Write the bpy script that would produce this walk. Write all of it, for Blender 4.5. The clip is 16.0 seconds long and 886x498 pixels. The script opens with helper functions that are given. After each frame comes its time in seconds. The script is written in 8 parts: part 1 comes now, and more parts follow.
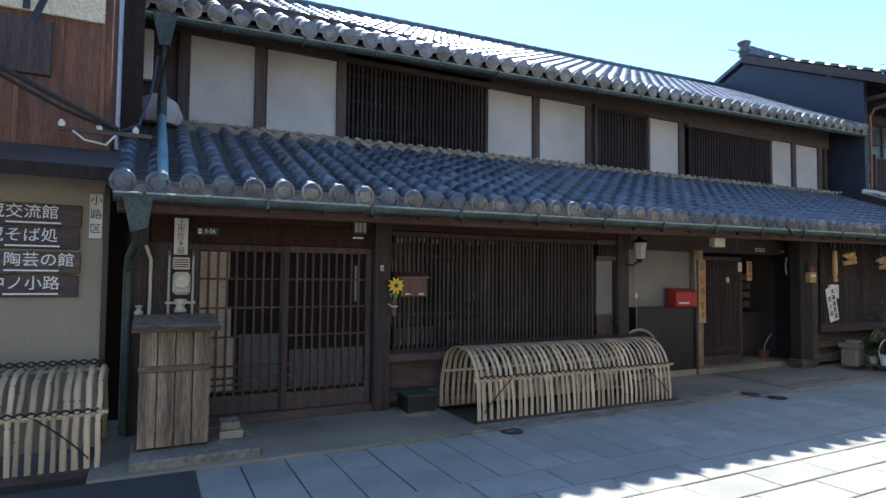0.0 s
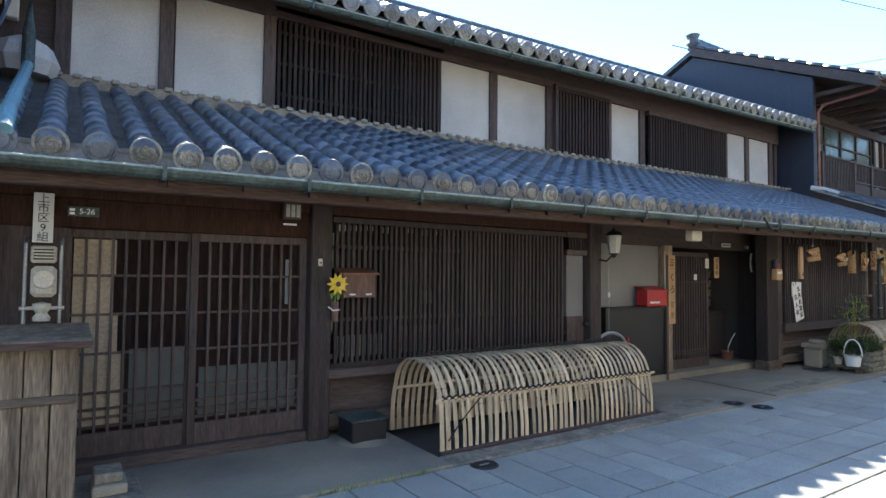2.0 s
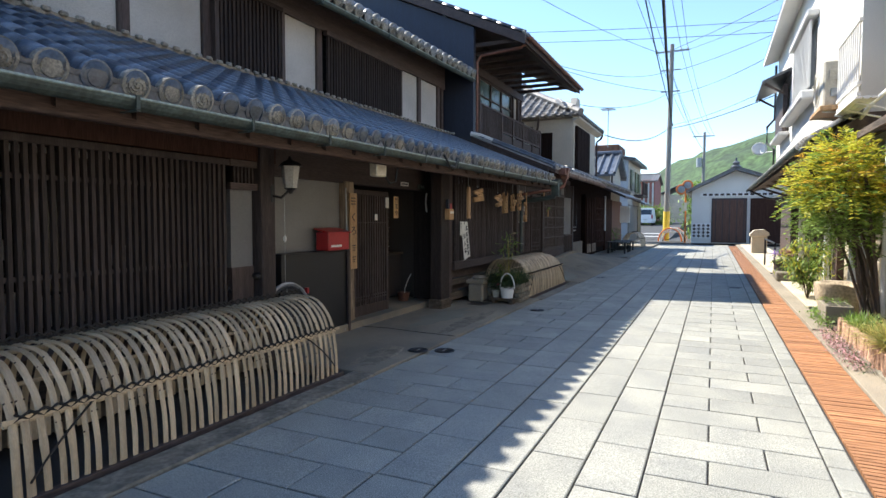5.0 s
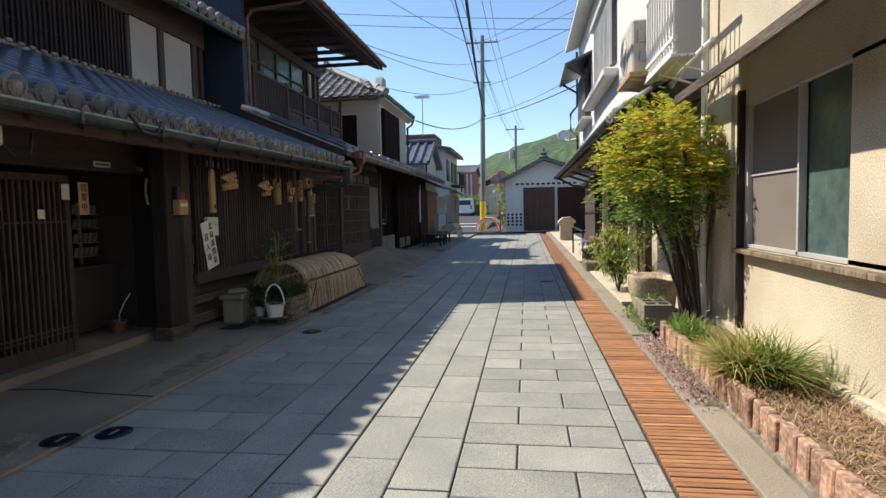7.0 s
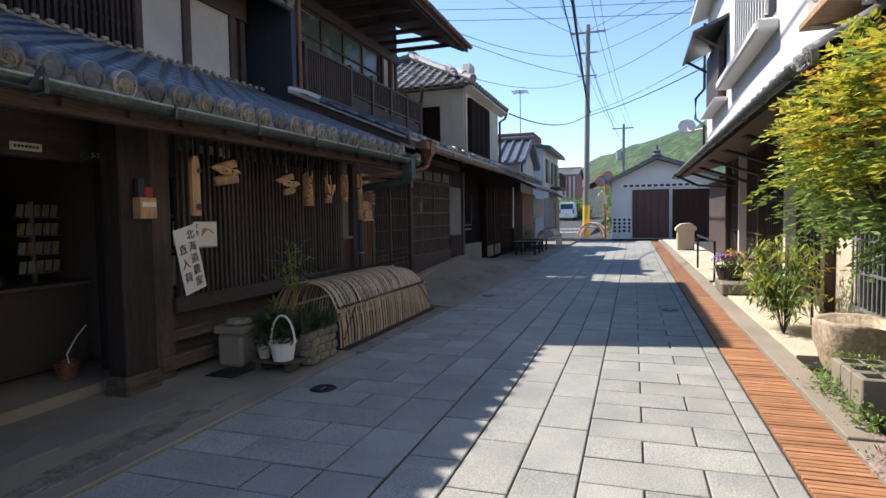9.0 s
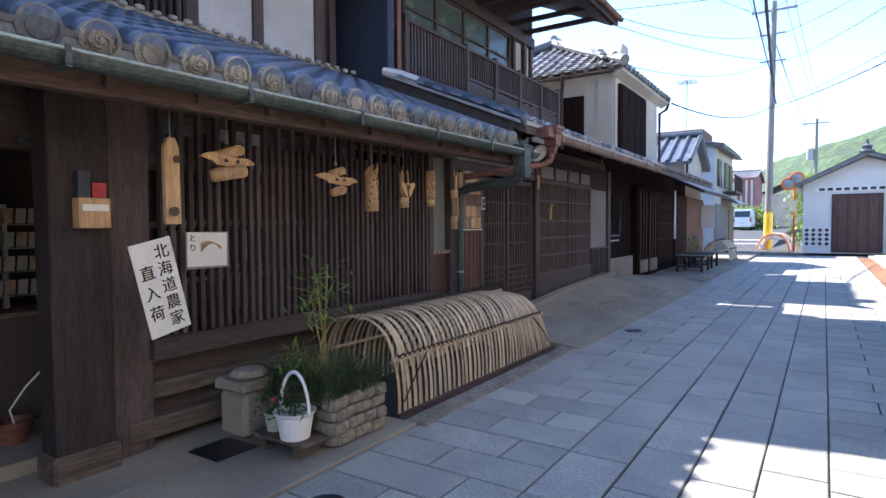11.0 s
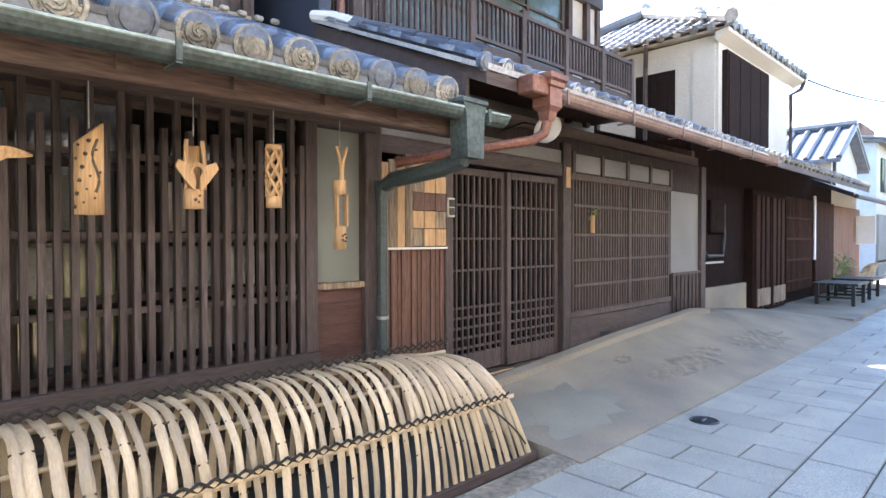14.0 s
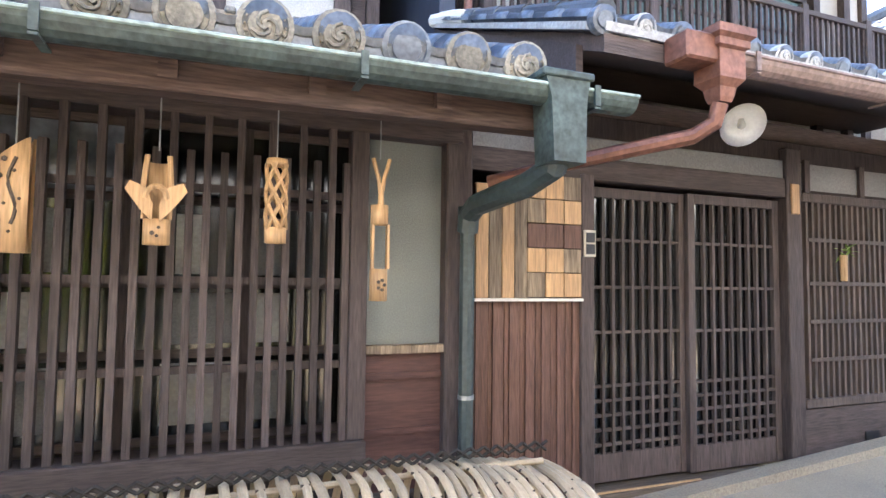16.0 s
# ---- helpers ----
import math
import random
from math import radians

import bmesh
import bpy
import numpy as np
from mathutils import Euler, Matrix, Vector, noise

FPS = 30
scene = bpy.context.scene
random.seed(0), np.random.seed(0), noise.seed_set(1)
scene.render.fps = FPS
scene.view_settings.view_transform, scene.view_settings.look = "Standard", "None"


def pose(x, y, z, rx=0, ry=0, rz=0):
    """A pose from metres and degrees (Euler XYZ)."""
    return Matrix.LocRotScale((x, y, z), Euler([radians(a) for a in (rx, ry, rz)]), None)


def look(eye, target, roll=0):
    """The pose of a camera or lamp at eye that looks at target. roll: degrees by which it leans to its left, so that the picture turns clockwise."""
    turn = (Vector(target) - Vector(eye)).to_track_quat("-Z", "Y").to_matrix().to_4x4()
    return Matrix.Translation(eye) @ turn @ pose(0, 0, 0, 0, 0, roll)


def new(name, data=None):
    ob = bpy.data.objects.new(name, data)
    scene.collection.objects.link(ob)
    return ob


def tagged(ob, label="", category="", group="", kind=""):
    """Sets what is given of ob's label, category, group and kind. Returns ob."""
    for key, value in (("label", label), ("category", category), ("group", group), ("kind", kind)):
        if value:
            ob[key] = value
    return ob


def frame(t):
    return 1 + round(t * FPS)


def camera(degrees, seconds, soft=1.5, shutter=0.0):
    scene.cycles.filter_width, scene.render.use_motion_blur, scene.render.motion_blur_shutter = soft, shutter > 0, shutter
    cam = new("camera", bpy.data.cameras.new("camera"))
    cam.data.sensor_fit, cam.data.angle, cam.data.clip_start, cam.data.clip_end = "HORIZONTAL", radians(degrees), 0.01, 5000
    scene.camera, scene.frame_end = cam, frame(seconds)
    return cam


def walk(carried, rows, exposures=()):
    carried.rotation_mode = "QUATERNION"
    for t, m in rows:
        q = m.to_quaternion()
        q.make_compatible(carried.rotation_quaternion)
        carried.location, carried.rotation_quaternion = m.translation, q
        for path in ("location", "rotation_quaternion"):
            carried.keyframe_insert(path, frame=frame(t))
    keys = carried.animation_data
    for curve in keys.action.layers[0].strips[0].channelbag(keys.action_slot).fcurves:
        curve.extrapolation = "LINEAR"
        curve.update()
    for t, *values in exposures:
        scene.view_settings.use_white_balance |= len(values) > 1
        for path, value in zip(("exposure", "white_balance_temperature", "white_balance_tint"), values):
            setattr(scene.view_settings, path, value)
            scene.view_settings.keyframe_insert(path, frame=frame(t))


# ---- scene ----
cam = camera(74.8, 16.0)
PATH = [
    (0, (0.127, 0.172, 1.393), (1.03, 1.954, 1.484), 0.6),
    (0.5, (0.238, 0.485, 1.404), (1.199, 2.237, 1.494), 0.6),
    (1, (0.323, 0.781, 1.394), (1.32, 2.513, 1.484), 0.6),
    (1.5, (0.366, 1.015, 1.387), (1.41, 2.718, 1.474), 0.6),
    (2, (0.463, 1.212, 1.374), (1.566, 2.878, 1.461), 0.6),
    (2.5, (0.504, 1.371, 1.363), (1.682, 2.986, 1.436), 0.5),
    (3, (0.571, 1.535, 1.373), (1.949, 2.983, 1.427), 0.4),
    (3.5, (0.693, 1.657, 1.368), (2.251, 2.91, 1.346), 0.4),
    (4, (0.811, 1.816, 1.369), (2.459, 2.948, 1.317), 0.3),
    (4.5, (1.013, 1.932, 1.344), (2.747, 2.925, 1.265), 0.2),
    (5, (1.397, 2.046, 1.344), (3.208, 2.889, 1.242), 0.1),
    (5.1, (1.488, 2.073, 1.343), (3.311, 2.89, 1.242), 0.2),
    (5.2, (1.58, 2.09, 1.341), (3.423, 2.861, 1.229), 0.1),
    (7.3, (3.914, 1.951, 1.316), (5.892, 2.218, 1.19), -1.3),
    (7.5, (4.144, 1.941, 1.302), (6.122, 2.202, 1.176), -1.3),
    (8, (4.727, 1.957, 1.295), (6.695, 2.292, 1.173), -1.1),
    (8.5, (5.278, 1.996, 1.305), (7.219, 2.466, 1.191), -1.1),
    (9, (5.801, 2.094, 1.32), (7.698, 2.718, 1.209), -0.9),
    (9.5, (6.3, 2.165, 1.32), (8.152, 2.913, 1.215), -0.8),
    (10, (6.803, 2.218, 1.327), (8.603, 3.083, 1.227), -0.6),
    (10.2, (7.007, 2.256, 1.337), (8.781, 3.173, 1.24), -0.5),
    (12.3, (8.923, 2.572, 1.345), (10.454, 3.858, 1.286), -0.4),
    (12.5, (9.127, 2.597, 1.363), (10.643, 3.9, 1.305), -0.3),
    (13, (9.626, 2.645, 1.361), (11.124, 3.97, 1.31), -0.2),
    (13.5, (10.154, 2.706, 1.353), (11.629, 4.056, 1.311), -0.2),
    (14, (10.697, 2.69, 1.353), (12.103, 4.113, 1.321), -0.1),
    (14.5, (11.178, 2.784, 1.35), (12.489, 4.294, 1.325), 0.1),
    (15, (11.54, 2.887, 1.358), (12.69, 4.523, 1.362), 0.4),
    (15.5, (11.82, 3.045, 1.36), (12.775, 4.801, 1.398), 0.7),
    (16, (11.982, 3.153, 1.381), (12.71, 5.012, 1.494), 0.7),
]
EXPOSURES = [(0, 1.38, 5800, 8), (2.5, 2.0, 5950, 6), (3.5, 2.05, 6000, 5), (5, 1.2, 6150, 9), (7.5, 0.48, 6400, 10), (9, 0.75, 6150, 14), (9.5, 0.92, 5900, 18), (10.2, 1.25, 5650, 19), (12.3, 2.85, 6350, 14), (14, 3.3, 6500, 13), (16, 3.6, 6150, 13)]
walk(cam, [(t, look(eye, target, roll)) for t, eye, target, roll in PATH], EXPOSURES)


# ---- world, sun ----
SUN = Vector((0.25, 0.854, 1.0)).normalized()
world = bpy.data.worlds.new("sky")
scene.world = world
world.use_nodes = True
wn = world.node_tree
sky = wn.nodes.new("ShaderNodeTexSky")
sky.sky_type, sky.sun_disc = "NISHITA", False
sky.sun_elevation, sky.sun_rotation = radians(48.3), radians(16.3)
sky.air_density, sky.dust_density, sky.ozone_density = 1.0, 0.05, 3.0
wn.links.new(sky.outputs[0], wn.nodes["Background"].inputs[0])
wn.nodes["Background"].inputs[1].default_value = 0.135
sun = new("sun", bpy.data.lights.new("sun", "SUN"))
sun.data.energy, sun.data.angle, sun.data.color = 5.0, radians(0.6), (1.0, 0.91, 0.77)
sun.matrix_world = look(SUN * 50, (0, 0, 0))


# ---- materials ----
def mat(name, col, rough=0.7, var=0.25, scale=4.0, stretch=(1, 1, 1), bump=0.2, fine=60.0, metal=0.0, rand=0.0, dirt=0.0, spec=0.5, col2=None, island=False, grain=None):
    """A procedural surface: two noises (stains and grain) over the base colour, fine relief, and a random shift per piece."""
    m = bpy.data.materials.new(name)
    m.use_nodes = True
    nt = m.node_tree
    b = nt.nodes["Principled BSDF"]
    tc = nt.nodes.new("ShaderNodeTexCoord")
    mp = nt.nodes.new("ShaderNodeMapping")
    mp.inputs["Scale"].default_value = stretch
    nt.links.new(tc.outputs["Object"], mp.inputs[0])
    big, small = nt.nodes.new("ShaderNodeTexNoise"), nt.nodes.new("ShaderNodeTexNoise")
    big.inputs["Scale"].default_value, big.inputs["Detail"].default_value = scale, 5
    small.inputs["Scale"].default_value, small.inputs["Detail"].default_value = fine, 3
    for n in (big, small):
        nt.links.new(mp.outputs[0], n.inputs["Vector"])
    c2 = col2 or tuple(v * 0.55 for v in col)
    ramp = nt.nodes.new("ShaderNodeValToRGB")
    lo = [a * var + c * (1 - var) for a, c in zip(c2, col)]
    hi = [min(1, c * (1 + 0.3 * var)) for c in col]
    ramp.color_ramp.elements[0].position, ramp.color_ramp.elements[1].position = 0.32, 0.68
    ramp.color_ramp.elements[0].color, ramp.color_ramp.elements[1].color = (*lo, 1), (*hi, 1)
    nt.links.new(big.outputs[0], ramp.inputs[0])
    mix = nt.nodes.new("ShaderNodeMix")
    mix.data_type, mix.blend_type = "RGBA", "MULTIPLY"
    mix.inputs[0].default_value = 1.0
    nt.links.new(ramp.outputs[0], mix.inputs[6])
    gr = nt.nodes.new("ShaderNodeMapRange")
    gr.inputs[1].default_value, gr.inputs[2].default_value = 0.3, 0.7
    grain = var if grain is None else grain
    gr.inputs[3].default_value, gr.inputs[4].default_value = 1 - 0.7 * grain, 1 + 0.25 * grain
    nt.links.new(small.outputs[0], gr.inputs[0])
    nt.links.new(gr.outputs[0], mix.inputs[7])
    last = mix.outputs[2]
    if rand:
        if island:
            src = nt.nodes.new("ShaderNodeNewGeometry").outputs["Random Per Island"]
        else:
            src = nt.nodes.new("ShaderNodeObjectInfo").outputs["Random"]
            far = nt.nodes.new("ShaderNodeMath")
            far.operation = "MULTIPLY"
            far.inputs[1].default_value = 40.0
            nt.links.new(src, far.inputs[0])
            nt.links.new(far.outputs[0], mp.inputs["Location"])
        rr = nt.nodes.new("ShaderNodeMapRange")
        rr.inputs[3].default_value, rr.inputs[4].default_value = 1 - rand, 1 + rand * 0.6
        nt.links.new(src, rr.inputs[0])
        m2 = nt.nodes.new("ShaderNodeMix")
        m2.data_type, m2.blend_type = "RGBA", "MULTIPLY"
        m2.inputs[0].default_value = 1.0
        nt.links.new(last, m2.inputs[6])
        nt.links.new(rr.outputs[0], m2.inputs[7])
        last = m2.outputs[2]
    nt.links.new(last, b.inputs["Base Color"])
    b.inputs["Metallic"].default_value = metal
    b.inputs["Specular IOR Level"].default_value = spec
    rg = nt.nodes.new("ShaderNodeMapRange")
    rg.inputs[3].default_value, rg.inputs[4].default_value = max(0.05, rough - 0.12), min(1, rough + 0.12)
    nt.links.new(big.outputs[0], rg.inputs[0])
    nt.links.new(rg.outputs[0], b.inputs["Roughness"])
    if bump:
        bp = nt.nodes.new("ShaderNodeBump")
        bp.inputs["Strength"].default_value, bp.inputs["Distance"].default_value = bump, 0.01
        nt.links.new(small.outputs[0], bp.inputs["Height"])
        nt.links.new(bp.outputs[0], b.inputs["Normal"])
    return m


def leafy(m, share=0.4):
    """Lets part of the light pass through a leaf surface."""
    nt = m.node_tree
    b = nt.nodes["Principled BSDF"]
    tr = nt.nodes.new("ShaderNodeBsdfTranslucent")
    mx = nt.nodes.new("ShaderNodeMixShader")
    mx.inputs[0].default_value = share
    nt.links.new(b.inputs["Base Color"].links[0].from_socket, tr.inputs[0])
    nt.links.new(b.outputs[0], mx.inputs[1])
    nt.links.new(tr.outputs[0], mx.inputs[2])
    nt.links.new(mx.outputs[0], nt.nodes["Material Output"].inputs[0])
    return m


def glass(name, tint=(0.8, 0.86, 0.84), rough=0.03, alpha=0.35):
    """A window pane: part clear, part gloss."""
    m = bpy.data.materials.new(name)
    m.use_nodes = True
    nt = m.node_tree
    b = nt.nodes["Principled BSDF"]
    b.inputs["Base Color"].default_value = (*tint, 1)
    b.inputs["Roughness"].default_value = rough
    b.inputs["Transmission Weight"].default_value = alpha
    b.inputs["IOR"].default_value = 1.45
    return m


V, H = (9, 9, 0.8), (0.8, 9, 9)
M = dict(
    wood_dark=mat("dark_wood", (0.088, 0.066, 0.060), 0.65, 0.65, 2.5, V, 0.35, 14, col2=(0.045, 0.031, 0.026), rand=0.25, spec=0.3),
    wood_dark_h=mat("dark_wood_beam", (0.088, 0.066, 0.060), 0.65, 0.6, 1.5, H, 0.35, 14, col2=(0.047, 0.032, 0.026), rand=0.25, spec=0.3),
    # darker copy of dark_wood, with the shade under eaves put into its colour
    wood_black=mat("shade_darkened_wood", (0.045, 0.034, 0.031), 0.75, 0.6, 2.5, V, 0.3, 14, rand=0.25, spec=0.15),
    # the next two woods hold the deep eave shade of house C in their colour
    wood_shaded=mat("shaded_near_black_wood", (0.027, 0.018, 0.016), 0.9, 0.6, 2.5, V, 0.3, 14, rand=0.25, spec=0.03),
    wood_redblack=mat("dark_red_brown_wood", (0.060, 0.032, 0.024), 0.85, 0.6, 2.5, V, 0.3, 14, rand=0.25, spec=0.05),
    wood_maroon=mat("maroon_painted_board", (0.095, 0.047, 0.040), 0.6, 0.5, 2.0, H, 0.2, 14, spec=0.3),
    gutter_rim=mat("pale_patina_rim", (0.30, 0.37, 0.33), 0.55, 0.5, 8, bump=0.1, fine=40),
    wood_bar=mat("dark_brown_lattice_bar", (0.082, 0.064, 0.060), 0.7, 0.65, 2.5, V, 0.35, 14, col2=(0.04, 0.029, 0.025), rand=0.3, spec=0.2),
    wood_lattice=mat("near_black_lattice_wood", (0.058, 0.044, 0.040), 0.7, 0.65, 2.5, V, 0.35, 14, col2=(0.028, 0.021, 0.019), rand=0.35, spec=0.25),
    wood_red=mat("red_brown_wood", (0.15, 0.082, 0.060), 0.6, 0.6, 2.5, V, 0.35, 14, col2=(0.09, 0.042, 0.028), rand=0.2, spec=0.3),
    wood_eave=mat("weathered_eave_wood", (0.092, 0.064, 0.054), 0.75, 0.7, 1.5, H, 0.4, 12, col2=(0.06, 0.03, 0.02), spec=0.25),
    wood_grey=mat("weathered_grey_wood", (0.30, 0.23, 0.16), 0.8, 0.7, 2.0, V, 0.5, 12, col2=(0.07, 0.05, 0.035), rand=0.15, spec=0.25),
    wood_greyh=mat("weathered_grey_plank", (0.13, 0.10, 0.075), 0.8, 0.7, 2.0, H, 0.5, 12, col2=(0.05, 0.04, 0.03), rand=0.15, spec=0.25),
    wood_pale=mat("pale_wood", (0.50, 0.31, 0.15), 0.6, 0.5, 2.5, V, 0.25, 12, col2=(0.30, 0.16, 0.07), rand=0.15),
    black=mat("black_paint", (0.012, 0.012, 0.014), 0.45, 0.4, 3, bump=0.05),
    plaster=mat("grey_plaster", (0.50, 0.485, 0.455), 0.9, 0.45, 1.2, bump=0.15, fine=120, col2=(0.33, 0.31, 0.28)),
    # darker copy of grey_plaster, with recess and eave shade put into the colour
    plaster_dim=mat("shaded_grey_plaster", (0.21, 0.205, 0.195), 0.9, 0.4, 1.3, bump=0.2, fine=120),
    cream_white=mat("aged_white_plaster", (0.50, 0.465, 0.395), 0.9, 0.35, 0.8, bump=0.12, fine=90, col2=(0.34, 0.31, 0.26)),
    screen=mat("brown_grey_insect_screen", (0.20, 0.17, 0.145), 0.85, 0.2, 2, bump=0.3, fine=300),
    wood_brown=mat("grey_brown_lattice_wood", (0.105, 0.079, 0.066), 0.65, 0.6, 2.5, V, 0.35, 14, col2=(0.058, 0.041, 0.034), rand=0.25, spec=0.3),
    gutter_brown=mat("weathered_brown_gutter", (0.24, 0.165, 0.14), 0.6, 0.55, 4, bump=0.15, fine=40, col2=(0.11, 0.07, 0.055)),
    tile_edge=mat("pale_tile_edge", (0.46, 0.45, 0.43), 0.6, 0.5, 8, bump=0.2, fine=60, rand=0.3),
    pipe_dark=mat("dark_green_pipe", (0.046, 0.062, 0.060), 0.5, 0.5, 5, bump=0.1, fine=40),
    pipe_blue=mat("pale_blue_pipe", (0.15, 0.28, 0.33), 0.5, 0.4, 5, bump=0.1, fine=40),
    plaster_green=mat("green_grey_plaster", (0.20, 0.21, 0.19), 0.9, 0.35, 1.5, bump=0.3, fine=150),
    cream=mat("cream_render", (0.64, 0.55, 0.40), 0.9, 0.55, 1.1, bump=0.25, fine=90, col2=(0.42, 0.36, 0.27)),
    mud_wall=mat("weathered_mud_plaster", (0.31, 0.265, 0.20), 0.95, 0.4, 0.9, bump=0.25, fine=90),
    white_wall=mat("white_plaster", (0.70, 0.68, 0.635), 0.85, 0.25, 0.8, bump=0.08, fine=90, col2=(0.6, 0.58, 0.53)),
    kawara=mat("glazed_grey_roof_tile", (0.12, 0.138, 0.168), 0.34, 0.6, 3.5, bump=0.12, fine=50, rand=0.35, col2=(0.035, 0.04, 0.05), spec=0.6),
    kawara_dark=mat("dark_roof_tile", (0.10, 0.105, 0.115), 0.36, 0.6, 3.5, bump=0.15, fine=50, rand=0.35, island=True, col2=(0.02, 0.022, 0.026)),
    # paler copy of dark_roof_tile: grazing sun glare is put into the base colour
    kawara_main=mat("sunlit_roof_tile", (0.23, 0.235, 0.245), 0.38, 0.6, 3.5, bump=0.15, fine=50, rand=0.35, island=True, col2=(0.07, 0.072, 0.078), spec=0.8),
    kawara_pale=mat("weathered_roof_tile", (0.24, 0.235, 0.23), 0.55, 0.6, 3.5, bump=0.15, fine=50, rand=0.4, island=True, col2=(0.10, 0.10, 0.10)),
    tile_end=mat("weathered_tile_end", (0.33, 0.305, 0.255), 0.7, 0.6, 8, bump=0.3, fine=80, rand=0.35, col2=(0.08, 0.075, 0.06)),
    mortar=mat("roof_mortar", (0.34, 0.29, 0.22), 0.95, 0.6, 6, bump=0.6, fine=60),
    granite=mat("granite_paving", (0.355, 0.350, 0.305), 0.75, 0.45, 2.2, bump=0.15, fine=150, rand=0.11, col2=(0.22, 0.225, 0.22), grain=0.75),
    granite_far=mat("granite_paving_far", (0.355, 0.350, 0.305), 0.75, 0.45, 2.2, bump=0.15, fine=150, rand=0.11, island=True, col2=(0.22, 0.225, 0.22), grain=0.75),
    joint=mat("paving_joint", (0.06, 0.056, 0.05), 0.95, 0.5, 20, bump=0.4, fine=90),
    concrete=mat("old_concrete", (0.265, 0.225, 0.165), 0.9, 0.85, 1.1, bump=0.12, fine=120, col2=(0.16, 0.145, 0.12), grain=0.3),
    stone=mat("rough_stone", (0.25, 0.22, 0.17), 0.9, 0.6, 5, bump=0.8, fine=25, col2=(0.09, 0.08, 0.06)),
    asphalt=mat("asphalt", (0.055, 0.055, 0.055), 0.9, 0.4, 3, bump=0.4, fine=200),
    earth=mat("ground_soil", (0.22, 0.14, 0.085), 0.95, 0.6, 5, bump=0.8, fine=40),
    bamboo=mat("split_bamboo", (0.52, 0.405, 0.265), 0.5, 0.4, 3, (8, 1.5, 1.5), 0.12, 30, rand=0.36, col2=(0.30, 0.215, 0.12), grain=0.25),
    rope=mat("dark_hemp_rope", (0.03, 0.025, 0.02), 0.9, 0.4, 30, bump=0.5, fine=90),
    copper=mat("green_patina_gutter", (0.068, 0.092, 0.084), 0.6, 0.7, 5, bump=0.2, fine=40, metal=0.2, col2=(0.03, 0.035, 0.03)),
    copper_red=mat("red_copper", (0.22, 0.10, 0.068), 0.5, 0.5, 6, bump=0.15, fine=40, metal=0.4, col2=(0.10, 0.035, 0.02)),
    orange=mat("orange_wood_grating", (0.44, 0.21, 0.095), 0.7, 0.5, 3, (9, 0.8, 9), 0.3, 14, rand=0.25, col2=(0.22, 0.09, 0.035)),
    brick=mat("orange_brick", (0.50, 0.31, 0.21), 0.9, 0.75, 9, bump=0.5, fine=40, rand=0.3, col2=(0.22, 0.13, 0.09)),
    brown_board=mat("brown_wall_boards", (0.22, 0.10, 0.055), 0.75, 0.6, 1.5, V, 0.3, 12, rand=0.2, col2=(0.06, 0.026, 0.016)),
    blue_wall=mat("dark_blue_metal_wall", (0.027, 0.034, 0.055), 0.6, 0.4, 1.2, V, 0.1, 10),
    white=mat("white_paint", (0.78, 0.77, 0.74), 0.6, 0.12, 6, bump=0.03),
    paper=mat("white_paper", (0.64, 0.62, 0.565), 0.85, 0.12, 6, bump=0.05),
    ivory=mat("ivory_plastic", (0.55, 0.50, 0.40), 0.5, 0.3, 8, bump=0.05),
    red=mat("red_paint", (0.38, 0.02, 0.022), 0.4, 0.3, 5, bump=0.03),
    steel=mat("grey_steel", (0.35, 0.36, 0.36), 0.45, 0.3, 6, bump=0.05, metal=0.6),
    pole=mat("concrete_pole", (0.27, 0.255, 0.23), 0.85, 0.3, 2, (4, 4, 0.5), 0.2, 40),
    yellow=mat("yellow_paint", (0.75, 0.52, 0.04), 0.5, 0.2, 5, bump=0.05),
    orange_paint=mat("orange_paint", (0.75, 0.20, 0.04), 0.5, 0.2, 5, bump=0.05),
    leaf=leafy(mat("green_leaf", (0.24, 0.36, 0.07), 0.5, 0.4, 6, bump=0.1, rand=0.5, island=True, col2=(0.05, 0.10, 0.02))),
    leaf_dark=leafy(mat("dark_grass", (0.085, 0.13, 0.04), 0.6, 0.5, 6, bump=0.1, rand=0.5, island=True, col2=(0.03, 0.05, 0.02)), 0.25),
    leaf_yellow=leafy(mat("yellow_green_leaf", (0.66, 0.60, 0.07), 0.5, 0.5, 2.2, bump=0.1, rand=0.4, island=True, col2=(0.28, 0.38, 0.04)), 0.5),
    leaf_dry=leafy(mat("dry_grass", (0.62, 0.50, 0.18), 0.7, 0.5, 6, bump=0.1, rand=0.5, island=True, col2=(0.30, 0.33, 0.07)), 0.45),
    straw=mat("red_brown_straw", (0.46, 0.30, 0.16), 0.8, 0.4, 6, bump=0.1, rand=0.4, island=True),
    bark=mat("bark", (0.09, 0.065, 0.045), 0.9, 0.6, 6, V, 0.6, 20),
    hill=mat("wooded_hill", (0.055, 0.10, 0.035), 0.9, 0.9, 0.12, bump=0.0, fine=0.45, col2=(0.022, 0.05, 0.02)),
    dark_glass=mat("dark_window_glass", (0.010, 0.012, 0.012), 0.13, 0.2, 2, bump=0.05, fine=5, spec=1.0),
    green_glass=mat("green_frosted_glass", (0.09, 0.135, 0.125), 0.25, 0.4, 3, bump=0.3, fine=14),
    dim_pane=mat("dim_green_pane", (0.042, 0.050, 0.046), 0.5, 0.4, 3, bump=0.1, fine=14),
    # bluish base colours of the next two stand in for reflected sky
    sky_sheet=mat("sky_reflection_pane", (0.46, 0.50, 0.56), 0.4, 0.6, 7, bump=0.2, fine=12, col2=(0.20, 0.22, 0.26)),
